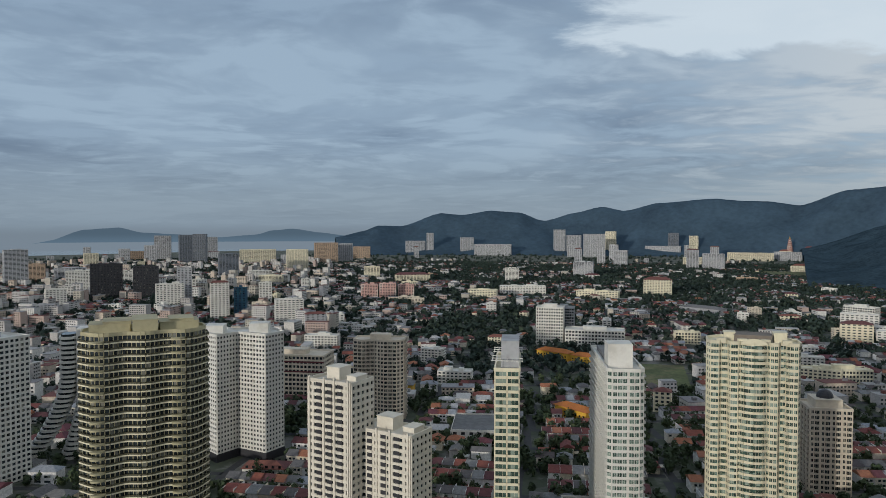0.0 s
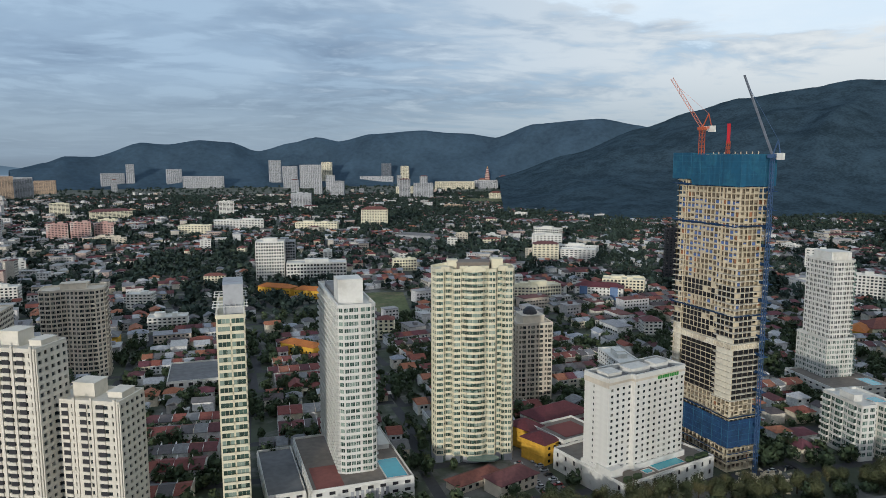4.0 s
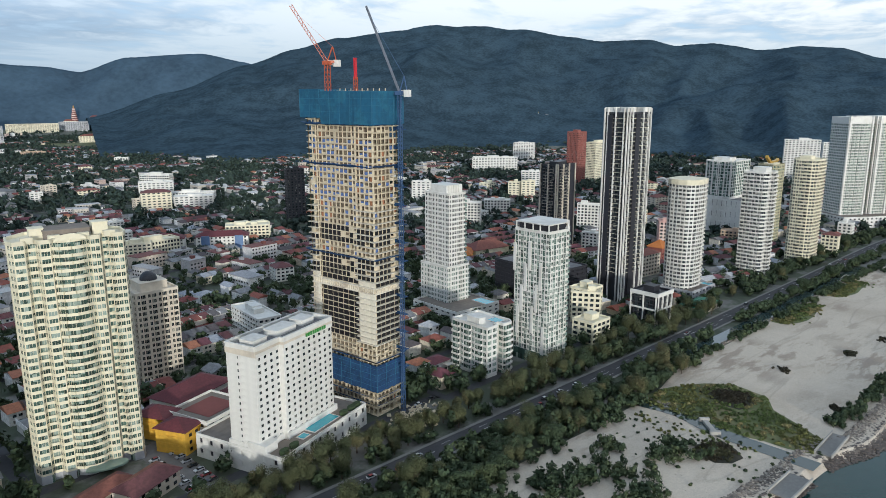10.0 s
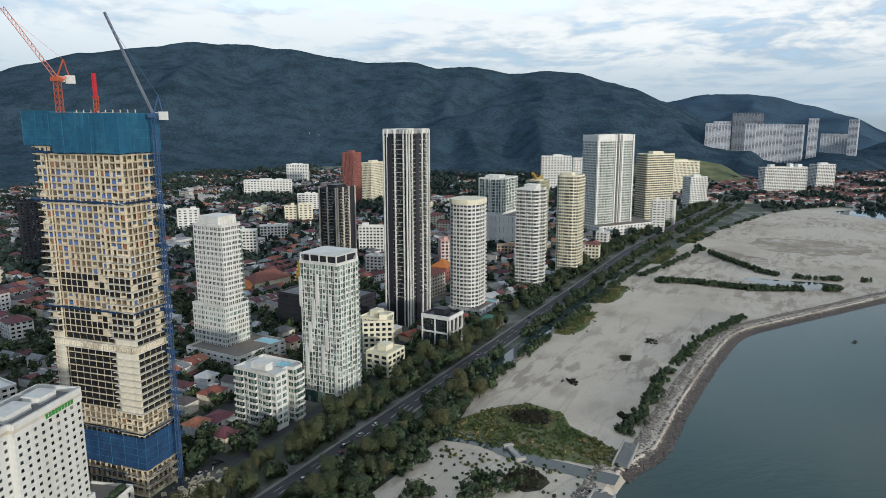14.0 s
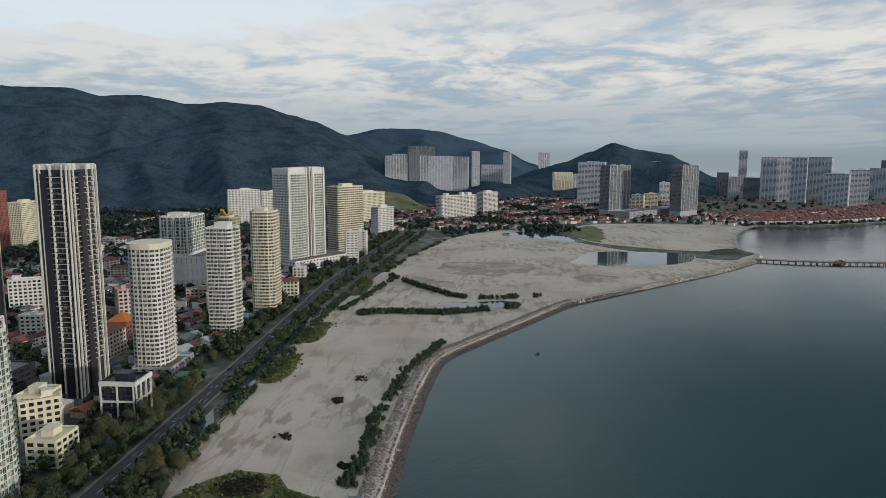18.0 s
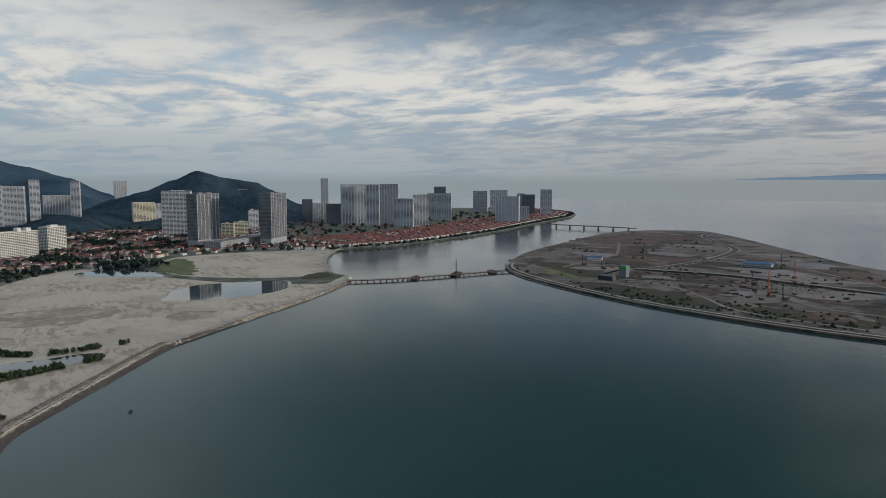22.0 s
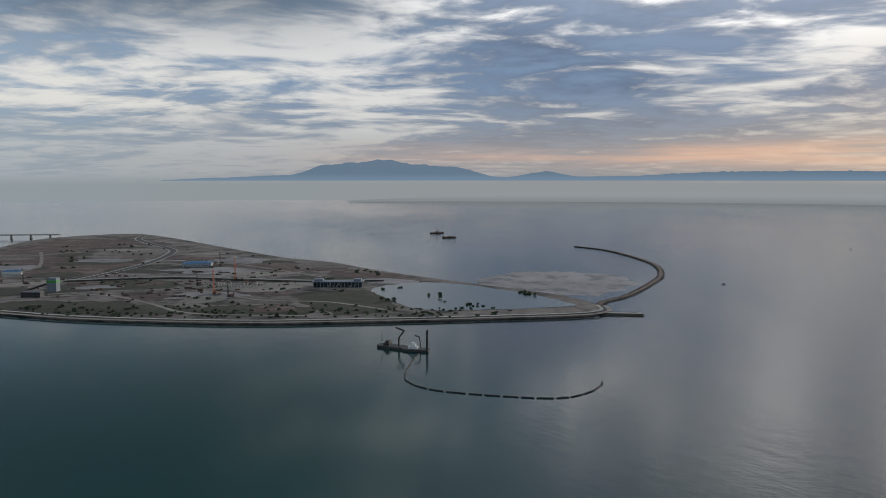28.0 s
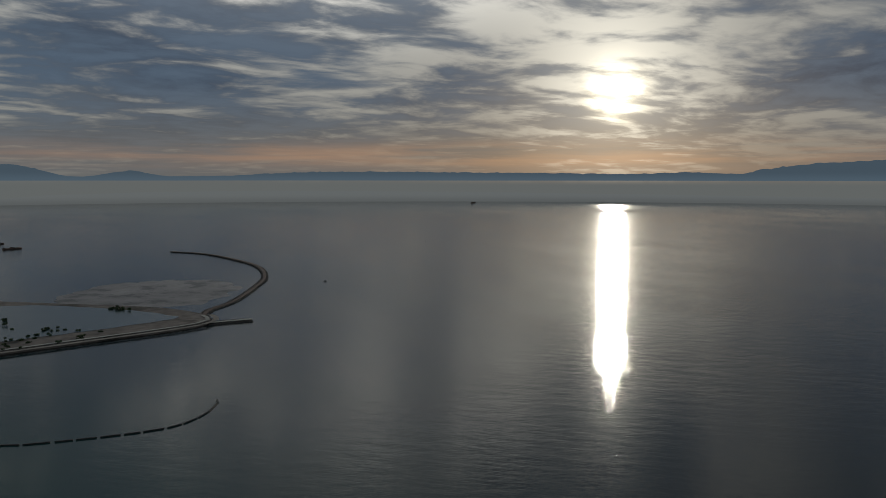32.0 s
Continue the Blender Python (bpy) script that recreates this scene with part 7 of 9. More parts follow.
def terrace(x, y, yaw, k, depth):
    """A row of k joined houses."""
    t = thing("terrace_row", (x, y, 2.5), math.degrees(yaw), "row of joined two-storey houses with tiled roofs", "terrace", "terrace rows")
    wall, roof, porch = terrace_unit(rng.choice((4.4, 6.6, 6.8)), rng.choice((11.0, 12.5, 14.0)))
    for i in range(k):
        cx = (i - (k - 1) / 2) * 7.0
        shell = part("wall", wall, None, t, at=(cx, 0, 0))
        part("roof", roof, None, t, at=(cx, 0, 0))
        if rng.random() < 0.8:
            part("porch", porch, None, shell)


def near_first(c):
    return math.hypot((c[0] + 0.5) * PITCH_U - 120, c[1] * PITCH_V + 60)


for iu, iv in sorted(((a, b) for a in range(-26, 26) for b in range(-1, 60)), key=near_first):
    u0, v0 = (iu + 0.5) * PITCH_U, 258 + iv * PITCH_V
    if v0 < 236:
        continue
    x0, y0 = uv(u0, v0)
    dist = math.hypot(x0, y0)
    az = math.degrees(math.atan2(x0, y0))
    if not (-46 < az < 106) or dist > (3500 if az < 34 else 2900):
        continue
    if az > 60 and dist > 1750 + (106 - az) * 6:
        continue
    twist = radians(-17) + 0.5 * noise.noise(Vector((x0 / 500, y0 / 500, 0.3)))
    green = noise.noise(Vector((x0 / 260, y0 / 260, 5.0)))
    c, s = math.cos(twist), math.sin(twist)

    def at(a, b):
        return x0 + a * c - b * s, y0 + a * s + b * c

    if dist < 1500:
        for (a0, b0), (a1, b1) in (((-44, -22.5), (44, -17)), ((-44, -17), (-38.5, 22.5))):
            q = [at(a0, b0), at(a1, b0), at(a1, b1), at(a0, b1)]
            street.quad(*[(qx, qy, 2.56) for qx, qy in q])
        for _ in range(rng.randint(1, 6)):
            px, py = at(rng.uniform(-36, 44), -21 if rng.random() < 0.5 else -18.5)
            if clear(px, py, 1) and dist < 800:
                parked.append((px, py, twist + (0 if rng.random() < 0.5 else math.pi)))
    woody = 0.05 + 0.42 * min(1, dist / 1700) + green * 0.6
    kind = rng.random()
    if woody > 0.42:
        for _ in range(26):
            px, py = at(rng.uniform(-40, 44), rng.uniform(-16, 22))
            if clear(px, py, 2):
                wood.append((px, py, 2.5, rng.uniform(8, 14), rng.uniform(4, 7)))
        if rng.random() < 0.6:
            for _ in range(2):
                px, py = at(rng.uniform(-30, 40), rng.uniform(-10, 16))
                if clear(px, py, 8):
                    house_mesh(wall_far, roof_far, px, py, 2.5, twist + rng.choice((0, 1.57)), rng.uniform(10, 20), 10, rng.uniform(4, 7), 2.4, True)
        continue
    if kind < (0.55 if dist < 800 else 0.22):
        for b, flip in ((-8, 0), (11, math.pi)):
            px, py = at(4, b)
            k, dep = rng.randint(7, 10), rng.uniform(11, 14)
            ok = all(clear(*at(4 + a, b), 6) for a in (-32, -20, -10, 0, 10, 20, 32))
            if ok and dist < 800 and count["terrace"] < 27:
                count["terrace"] += 1
                terrace(px, py, twist + flip, k, dep)
            else:
                for i in range(k):
                    hx, hy = at(4 + (i - (k - 1) / 2) * 7.2, b)
                    if not clear(hx, hy, 7):
                        continue
                    house_mesh(wall_far, roof_far, hx, hy, 2.5, twist, 7.2, dep, 6.5, 2.2, False)
        for _ in range(24 if dist < 800 else 20):
            px, py = at(rng.uniform(-36, 44), rng.choice((-16, 2, 20)) + rng.uniform(-1.5, 1.5))
            if clear(px, py, 2):
                wood.append((px, py, 2.5, rng.uniform(6, 11), rng.uniform(2.8, 4.8)))
    else:
        for a in (-29, -13, 3, 19, 35):
            for b in (-8, 12):
                if rng.random() < (0.15 if dist < 800 else 0.5):
                    continue
                px, py = at(a + rng.uniform(-3, 3), b + rng.uniform(-3, 3))
                if not clear(px, py, 7):
                    continue
                if dist < 800 and count["house"] < 150:
                    count["house"] += 1
                    town_house(px, py, twist + rng.choice((0, math.pi, 1.57)))
                else:
                    house_mesh(wall_far, roof_far, px, py, 2.5, twist + rng.choice((0, 1.57)), rng.uniform(10, 17), rng.uniform(9, 12), rng.uniform(4, 8), 2.5, rng.random() < 0.7)
        for _ in range(28 if dist < 800 else 20):
            px, py = at(rng.uniform(-36, 44), rng.uniform(-16, 22) if dist > 800 else rng.choice((-15, 2, 20)) + rng.uniform(-2.5, 2.5))
            if clear(px, py, 2):
                wood.append((px, py, 2.5, rng.uniform(8, 14), rng.uniform(4, 6.5)) if dist > 800 else (px, py, 2.5, rng.uniform(6, 11), rng.uniform(3, 5)))
# woods between the town and the hills
for _ in range(5200):
    az, r = radians(rng.uniform(-40, 110)), 3850 * math.sqrt(rng.uniform(0.05, 1.0))
    x, y = r * math.sin(az), r * math.cos(az)
    if clear(x, y, 4) and not (az > radians(96) and r < 1700):
        wood.append((x, y, 2.5, rng.uniform(9, 16), rng.uniform(6, 11)))

for _ in range(3800):   # dense gardens near the shore towers
    u, v = rng.uniform(-380, 640), rng.uniform(224, 560)
    x, y = uv(u, v)
    if noise.noise(Vector((x / 45, y / 45, 8.0))) > 0.02 and clear(x, y, 3):
        wood.append((x, y, 2.5, rng.uniform(7, 13), rng.uniform(3.2, 5.5)))

tagged(part("far_house_walls", wall_far, M["house_wall"]), "mass of pale low house walls across the town", "houses", kind="stuff")
tagged(part("far_house_roofs", roof_far, M["roof"]), "mass of red, brown and grey house roofs", "roofs", kind="stuff")
tagged(part("street", street, M["asphalt"]), "grey asphalt side streets between the houses", "street", kind="structure")
tagged(part("far_house_windows", window_far, M["glass"]), "dark windows of the low houses", "windows", kind="stuff")
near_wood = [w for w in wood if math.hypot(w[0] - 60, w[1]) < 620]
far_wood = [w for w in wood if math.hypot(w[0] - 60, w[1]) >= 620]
tagged(new("garden_trees", cards("garden_trees", near_wood, 80, "leaf", 0.9, seed=4, lobes=7)), "dark green garden trees between the houses", "trees", kind="stuff")
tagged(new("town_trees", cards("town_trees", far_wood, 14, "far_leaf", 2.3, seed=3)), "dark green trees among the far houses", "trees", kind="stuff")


# ---- shore road, roadside trees and cars ----
ROAD = [uv(-420, 205), uv(-200, 201), uv(60, 200), uv(300, 200.5), uv(560, 203), uv(760, 206), uv(924, 198), uv(1048, 192), uv(1230, 170), uv(1370, 110), uv(1500, 40)]
line = spline(ROAD, 12, False)


def ribbon(name, pts, o0, o1, z, mat, label="", category="", kind="structure", gap=0):
    m = Mesh()
    for i, (a, b) in enumerate(zip(pts, pts[1:])):
        if gap and i % gap:
            continue
        d = (Vector(b) - Vector(a)).normalized()
        nn = Vector((d.y, -d.x))
        e = 0.45 if gap else 1.0
        b = Vector(a) + (Vector(b) - Vector(a)) * e
        p = [Vector(a) + nn * o1, Vector(b) + nn * o1, Vector(b) + nn * o0, Vector(a) + nn * o0]
        m.prism([tuple(q) for q in p], z - 0.15, z)
    return tagged(part(name, m, mat), label, category, kind=kind)


M["kerb"] = material("kerb_concrete", (0.20, 0.195, 0.18), 0.9, 0.15, 0.6, coords="World")
M["marking"] = material("road_paint", (0.55, 0.55, 0.52), 0.8, 0.15, 0.6, coords="World")
ribbon("road", line, -5.6, 5.6, 2.78, M["asphalt"], "grey two-way shore road", "road")
ribbon("lane_marking", line, -0.12, 0.12, 2.80, M["marking"], "white centre line of the shore road", "marking", gap=1)
ribbon("lane_marking", line, -2.9, -2.75, 2.80, M["marking"], "white broken lane line", "marking", gap=2)
ribbon("lane_marking", line, 2.75, 2.9, 2.80, M["marking"], "white broken lane line", "marking", gap=2)
ribbon("pavement", line, 5.6, 7.2, 2.92, M["kerb"], "concrete pavement along the sea side", "pavement")
ribbon("pavement", line, -7.2, -5.6, 2.92, M["kerb"], "concrete pavement along the town side", "pavement")


def car_proto():
    t = thing("car", (0, 0, -500), 0, "small family car on the shore road", "car", "cars")
    body = Mesh()
    prof = [(-2.15, 0.35), (2.1, 0.35), (2.15, 0.75), (1.25, 0.95), (-2.1, 1.0), (-2.2, 0.7)]
    k = len(prof)
    body.v = [(x, -0.85, z) for x, z in prof] + [(x, 0.85, z) for x, z in prof]
    body.f = [tuple(range(k)), tuple(range(2 * k - 1, k - 1, -1))] + [(i, k + i, k + (i + 1) % k, (i + 1) % k) for i in range(k)]
    body.m = [0] * len(body.f)
    shell = part("body", body, M["paint"], t)
    cab = Mesh()
    prof = [(-1.9, 1.0), (1.05, 0.95), (0.35, 1.42), (-1.3, 1.45)]
    cab.v = [(x, -0.78 if z < 1.2 else -0.62, z) for x, z in prof] + [(x, 0.78 if z < 1.2 else 0.62, z) for x, z in prof]
    cab.f = [(0, 1, 2, 3), (7, 6, 5, 4)] + [(i, 4 + i, 4 + (i + 1) % 4, (i + 1) % 4) for i in range(4)]
    cab.m = [0] * 6
    part("window", cab, M["glass"], shell)
    top = Mesh()
    top.box(-1.3, 0.35, -0.62, 0.62, 1.44, 1.49)
    part("roof", top, M["paint"], shell)
    wh = Mesh()
    n = 10
    wh.v = [(0.32 * math.cos(i * math.tau / n), y, 0.32 * math.sin(i * math.tau / n)) for y in (-0.1, 0.1) for i in range(n)]
    wh.f = [tuple(range(n)), tuple(range(2 * n - 1, n - 1, -1))] + [(i, n + i, n + (i + 1) % n, (i + 1) % n) for i in range(n)]
    wh.m = [0] * len(wh.f)
    data = wh.done("wheel", M["tyre"])
    for wx in (-1.35, 1.35):
        for wy in (-0.8, 0.8):
            part("wheel", data, None, t, at=(wx, wy, 0.32))
    return t


proto = car_proto()
cars = []
for i in range(38):
    u = rng.uniform(20, 1150)
    k = min(range(len(line)), key=lambda j: abs(line[j][0] * U.x + line[j][1] * U.y - u))
    a, b = line[max(k - 1, 0)], line[min(k + 1, len(line) - 1)]
    d = (Vector(b) - Vector(a)).normalized()
    lane = rng.choice((-4.2, -1.5, 1.5, 4.2))
    p = Vector(line[k]) + d * rng.uniform(-5, 5) + Vector((d.y, -d.x)) * lane
    yaw = math.degrees(math.atan2(d.y, d.x)) + (180 if lane > 0 else 0)
    cars.append((p.x, p.y, 2.80, yaw))
cars += [(x, y, 2.57, math.degrees(a)) for x, y, a in parked[:12]]
M["lot"] = material("car_park_paving", (0.17, 0.165, 0.16), 0.95, 0.2, 0.3, coords="World")
sheet("car_park_ground", [(128 + x * math.cos(radians(77)) - y * math.sin(radians(77)), 238 + x * math.sin(radians(77)) + y * math.cos(radians(77))) for x, y in rect(50, 14)], 2.57, M["lot"], label="pale paved car park beside the cream tower", category="car park")
for k in range(16):
    a, b = -22 + (k % 9) * 5.2, -4.4 if k < 9 else 4.4
    cars.append((128 + a * math.cos(radians(77)) - b * math.sin(radians(77)), 238 + a * math.sin(radians(77)) + b * math.cos(radians(77)), 2.58, 77 + 90))
used = []
for x, y, z, yaw in cars:
    if all((x - a) ** 2 + (y - b) ** 2 > 25 for a, b in used):
        used.append((x, y))
        copy_thing(proto, pose(x, y, z, 0, 0, yaw))
for o in (*proto.children_recursive, proto):
    bpy.data.objects.remove(o)


def tree_proto(kind, h, rad, per, mat, size, seed):
    t = thing("tree", (0, 0, -500), 0, kind, "tree", "roadside trees")
    m = Mesh()
    rs, n = ((0.32, 0), (0.24, 0.3), (0.15, 0.62), (0.05, 0.9)), 7
    r = random.Random(seed)
    off = [(0, 0)] + [(r.uniform(-0.4, 0.4), r.uniform(-0.4, 0.4)) for _ in rs[1:]]
    for (q, k), (ox, oy) in zip(rs, off):
        m.v += [(ox + q * math.cos(i * math.tau / n), oy + q * math.sin(i * math.tau / n), k * h) for i in range(n)]
    for j in range(len(rs) - 1):
        for i in range(n):
            m.f.append((j * n + i, j * n + (i + 1) % n, (j + 1) * n + (i + 1) % n, (j + 1) * n + i))
            m.m.append(0)
    for i in range(5):
        a, k = r.uniform(0, 6.28), r.uniform(0.3, 0.6)
        m.beam((off[1][0], off[1][1], k * h), (math.cos(a) * rad * 0.6, math.sin(a) * rad * 0.6, k * h + h * 0.22), 0.07)
    part("trunk", m, M["bark"], t)
    part("crown", cards("crown", [(0, 0, h * 0.1, h * 0.92, rad)], per, mat, size, 0.7, seed, 12), None, t)
    return t


protos = [tree_proto("tall feathery casuarina tree beside the shore road", h, r, 2900, "needle", 0.25, s) for h, r, s in ((15, 5.2, 11), (13, 4.6, 12), (17, 5.8, 13), (11, 4.4, 14))]
protos += [tree_proto("broad dark green shade tree near the road", h, r, 1700, "leaf", 0.35, s) for h, r, s in ((10, 5.0, 21), (12, 6.0, 22))]
bushes = [tree_proto("dense green bush at the edge of the sand", h, r, 700, "leaf", 0.27, s) for h, r, s in ((4.5, 2.8, 31), (3.6, 2.6, 32), (6, 3.4, 33))]
planted = []


def plant(kinds, x, y, gap, z=2.5, big=1.0):
    if len(planted) < 292 and clear(x, y, -4) and all((x - a) ** 2 + (y - b) ** 2 > gap * gap for a, b in planted):
        planted.append((x, y))
        o = copy_thing(rng.choice(kinds), pose(x, y, z, 0, 0, rng.uniform(0, 360)))
        o.scale = [rng.uniform(0.85, 1.25) * big] * 3


for _ in range(230):   # the wood between the road and the sand
    u, v = rng.uniform(-60, 300), rng.uniform(168, 189)
    plant(protos[2:], *uv(u, v), 4.2, big=0.72)
for _ in range(330):   # town side of the road
    u, v = rng.uniform(-60, 420), rng.uniform(208.5, 224)
    plant(protos[:4] if u < 260 else protos, *uv(u, v), 5.2, big=0.82)
verge = [(*uv(rng.uniform(-60, 330), rng.choice((rng.uniform(168, 189), rng.uniform(170, 188), rng.uniform(208, 214), rng.uniform(190, 192.5)))), 2.5, rng.uniform(5, 10), rng.uniform(2.6, 4.4)) for _ in range(330)]
verge = [q for q in verge if clear(q[0], q[1], -2)]
for _ in range(900):
    u = rng.uniform(330, 1260)
    v = (203 if u < 560 else 206 if u < 760 else 206 - (u - 760) * 0.06) + rng.choice((-11.5, -13, 12, 16, 21, 26)) + rng.uniform(-2, 2)
    x, y = uv(u, v)
    if clear(x, y, -2) and noise.noise(Vector((x / 30, y / 30, 4))) > -0.25:
        verge.append((x, y, 2.5, rng.uniform(5, 10), rng.uniform(2.6, 4.6)))
tagged(new("roadside_trees", cards("roadside_trees", verge, 100, "leaf", 0.75, seed=5)), "dark green trees lining the shore road", "trees", kind="stuff")
for _ in range(60):   # further along the road
    u = rng.uniform(400, 1230)
    v = (203 if u < 560 else 206 if u < 760 else 206 - (u - 760) * 0.06) + rng.choice((-13, 14, 19, 24)) + rng.uniform(-2, 2)
    plant(protos[3:], *uv(u, v), 8)
# more towers across the old town
for _ in range(105):
    az, r = radians(rng.choice((rng.uniform(-31, -4), rng.uniform(-31, -12), rng.uniform(-8, 36)))), rng.uniform(1300, 3800)
    x, y = r * math.sin(az) - 60, r * math.cos(az) - 40
    if clear(x, y, 30):
        w = rng.choice((18, 24, 30, 40, 55))
        h = rng.choice((18, 22, 28, 35, 45, 60)) if az < -0.05 else (rng.choice((14, 18, 22)) if r < 2600 else rng.choice((22, 30, 45, 60, 75)))
        block(x, y, -math.degrees(az), w, 16, h, max(2, int(h / 3.4)), rng.choice(("white", "white", "cream", "grey", "tan")), "pale apartment block among the town's roofs", rng.choice(("flat", "flat", "hip")))
for o in protos:
    for k in (*o.children_recursive, o):
        bpy.data.objects.remove(k)


# ---- sands, creek and sea walls ----
M["rock"] = choice_material("pale_rock", [(0.21, 0.185, 0.155), (0.16, 0.14, 0.12), (0.27, 0.24, 0.20), (0.12, 0.105, 0.09)], 0.95, 0.25, 1.2)
M["wet_rock"] = choice_material("wet_rock", [(0.055, 0.045, 0.04), (0.075, 0.06, 0.05), (0.09, 0.075, 0.065)], 0.6, 0.25, 1.2)
M["sea_wall"] = material("sea_wall_concrete", (0.34, 0.325, 0.29), 0.9, 0.15, 0.4, coords="World")
M["creek"] = material("creek_water", (0.035, 0.055, 0.055), 0.05, 0.15, 0.05, coords="World")
M["lagoon"] = material("lagoon_water", (0.03, 0.055, 0.06), 0.22, 0.15, 0.05, 0.02, coords="World")
M["scrub"] = material("low_scrub", (0.030, 0.030, 0.018), 1.0, 0.45, 0.25, stain=(0.050, 0.042, 0.028), stain_scale=0.05, coords="World")
M["soil"] = material("brown_soil", (0.075, 0.046, 0.039), 1.0, 0.35, 0.08, stain=(0.12, 0.085, 0.072), stain_scale=0.02, coords="World")
M["island_sand"] = material("grey_sand", (0.21, 0.185, 0.16), 1.0, 0.25, 0.1, stain=(0.16, 0.14, 0.12), stain_scale=0.012, coords="World")
M["mud"] = material("tidal_mud", (0.20, 0.18, 0.17), 0.5, 0.4, 0.06, stain=(0.05, 0.045, 0.045), stain_scale=0.03, coords="World")
M["stained_sand"] = material("brown_stained_sand", (0.31, 0.255, 0.19), 0.95, 0.25, 0.12, stain=(0.42, 0.37, 0.30), stain_scale=0.03, coords="World")
M["steel"] = material("dark_steel", (0.03, 0.028, 0.028), 0.6, 0.25, 0.8)
M["rust"] = material("rusty_steel", (0.10, 0.06, 0.045), 0.8, 0.3, 0.8)
M["ship_white"] = material("ship_paint", (0.55, 0.55, 0.53), 0.5, 0.1, 0.8)
M["blue_roof"] = material("blue_sheet_roof", (0.05, 0.14, 0.26), 0.6, 0.15, 0.5)


def blob(points, wob=3.0, seed=0.0, step=6):
    """A smooth outline with an uneven edge."""
    out = []
    for x, y in spline(points, step):
        k = noise.noise(Vector((x / 18, y / 18, seed))) * wob
        c = noise.noise(Vector((x / 18, y / 18, seed + 9))) * wob
        out.append((x + k, y + c))
    return out


sheet("turf", blob([(284, 86), (300, 84), (317, 74), (330, 52), (321, 34), (306, 30), (285, 6), (268, 10), (272, 39)], 3), 2.79, M["turf"], label="green and yellow weedy turf by the creek mouth", category="turf")
sheet("turf", blob([(310, 62), (322, 52), (318, 38), (300, 44)], 2, 3), 2.84, M["scrub"], label="dark patch of low scrub in the turf", category="scrub")
sheet("turf", blob([(252, 56), (262, 44), (250, 36), (240, 46)], 2, 4), 2.8, M["scrub"], label="dark patch of low scrub on the sand", category="scrub")
for u0, u1 in ((425, 490), (520, 585), (700, 790), (840, 930)):
    v = 170 if u1 < 700 else 170 - (u1 - 700) * 0.05
    sheet("turf", blob([uv(u0, v + 6), uv((u0 + u1) / 2, v + 7), uv(u1, v + 4), uv(u1 - 10, v - 4), uv((u0 + u1) / 2, v - 9), uv(u0 + 6, v - 6)], 2.5, u0), 2.8, M["turf"], label="olive weedy verge along the sand", category="turf")
for k, pts in enumerate(([(907, -194), (871, -292), (797, -249), (825, -173)], [(825, -118), (780, -126), (724, -153), (760, -160)], [(740, -300), (775, -320), (760, -360), (728, -340)])):
    sheet("soil", blob(pts, 12, k * 3.1, 10), 2.79 + 0.01 * k, M["stained_sand"], label="brown stained ground on the sand flat", category="soil")
sheet("scrub", blob([(320, 4), (326, 7), (327, 1), (321, 0)], 1, 2.0, 3), 2.8, M["scrub"], label="small dark clump on the sand", category="scrub")
sheet("scrub", blob([(408, 0), (418, 2), (420, -4), (410, -5)], 1.5, 5.0, 3), 2.8, M["scrub"], label="small brown weed patch on the sand", category="scrub")

creek_line = spline([uv(640, 186), uv(520, 185), uv(420, 184), uv(330, 184), uv(270, 183), (284, 100), (284, 88), (281, 68), (270, 50), (263, 28), (259, 15), (257, 8.5)], 6, False)
m = Mesh()
for a, b in zip(creek_line, creek_line[1:]):
    d = (Vector(b) - Vector(a)).normalized()
    n = Vector((d.y, -d.x)) * 4.6
    m.quad((a[0] + n.x, a[1] + n.y, 2.86), (b[0] + n.x, b[1] + n.y, 2.86), (b[0] - n.x, b[1] - n.y, 2.86), (a[0] - n.x, a[1] - n.y, 2.86))
tagged(part("creek", m, M["creek"]), "narrow grey creek between the road and the sand", "creek", kind="structure")
POND = [(856, -352), (900, -372), (935, -404), (950, -450), (915, -530), (880, -545), (829, -494), (818, -420)]
sheet("pond", blob(POND, 5, 1.0), 2.85, M["creek"], label="still dark pond on the sand flat", category="pond")
sheet("pond", blob([(668, -125), (660, -160), (655, -195), (632, -180), (628, -150), (645, -128)], 3, 2.0), 2.85, M["creek"], label="dark pond between hedges", category="pond")
sheet("inlet", blob([(1177, -353), (1215, -398), (1253, -458), (1182, -463), (1063, -443), (1109, -401)], 6, 6.0), 2.85, M["creek"], label="pale tidal inlet behind the sand", category="inlet")
sheet("turf", blob([(1175, -482), (1278, -564), (1200, -560), (1050, -478)], 8, 7.0), 2.86, M["turf"], label="green bank beside the tidal inlet", category="turf")
sheet("canal", blob([(890, -575), (925, -600), (935, -640), (890, -628)], 3, 8.0), 2.84, M["scrub"], label="dark weedy canal bank", category="bank")


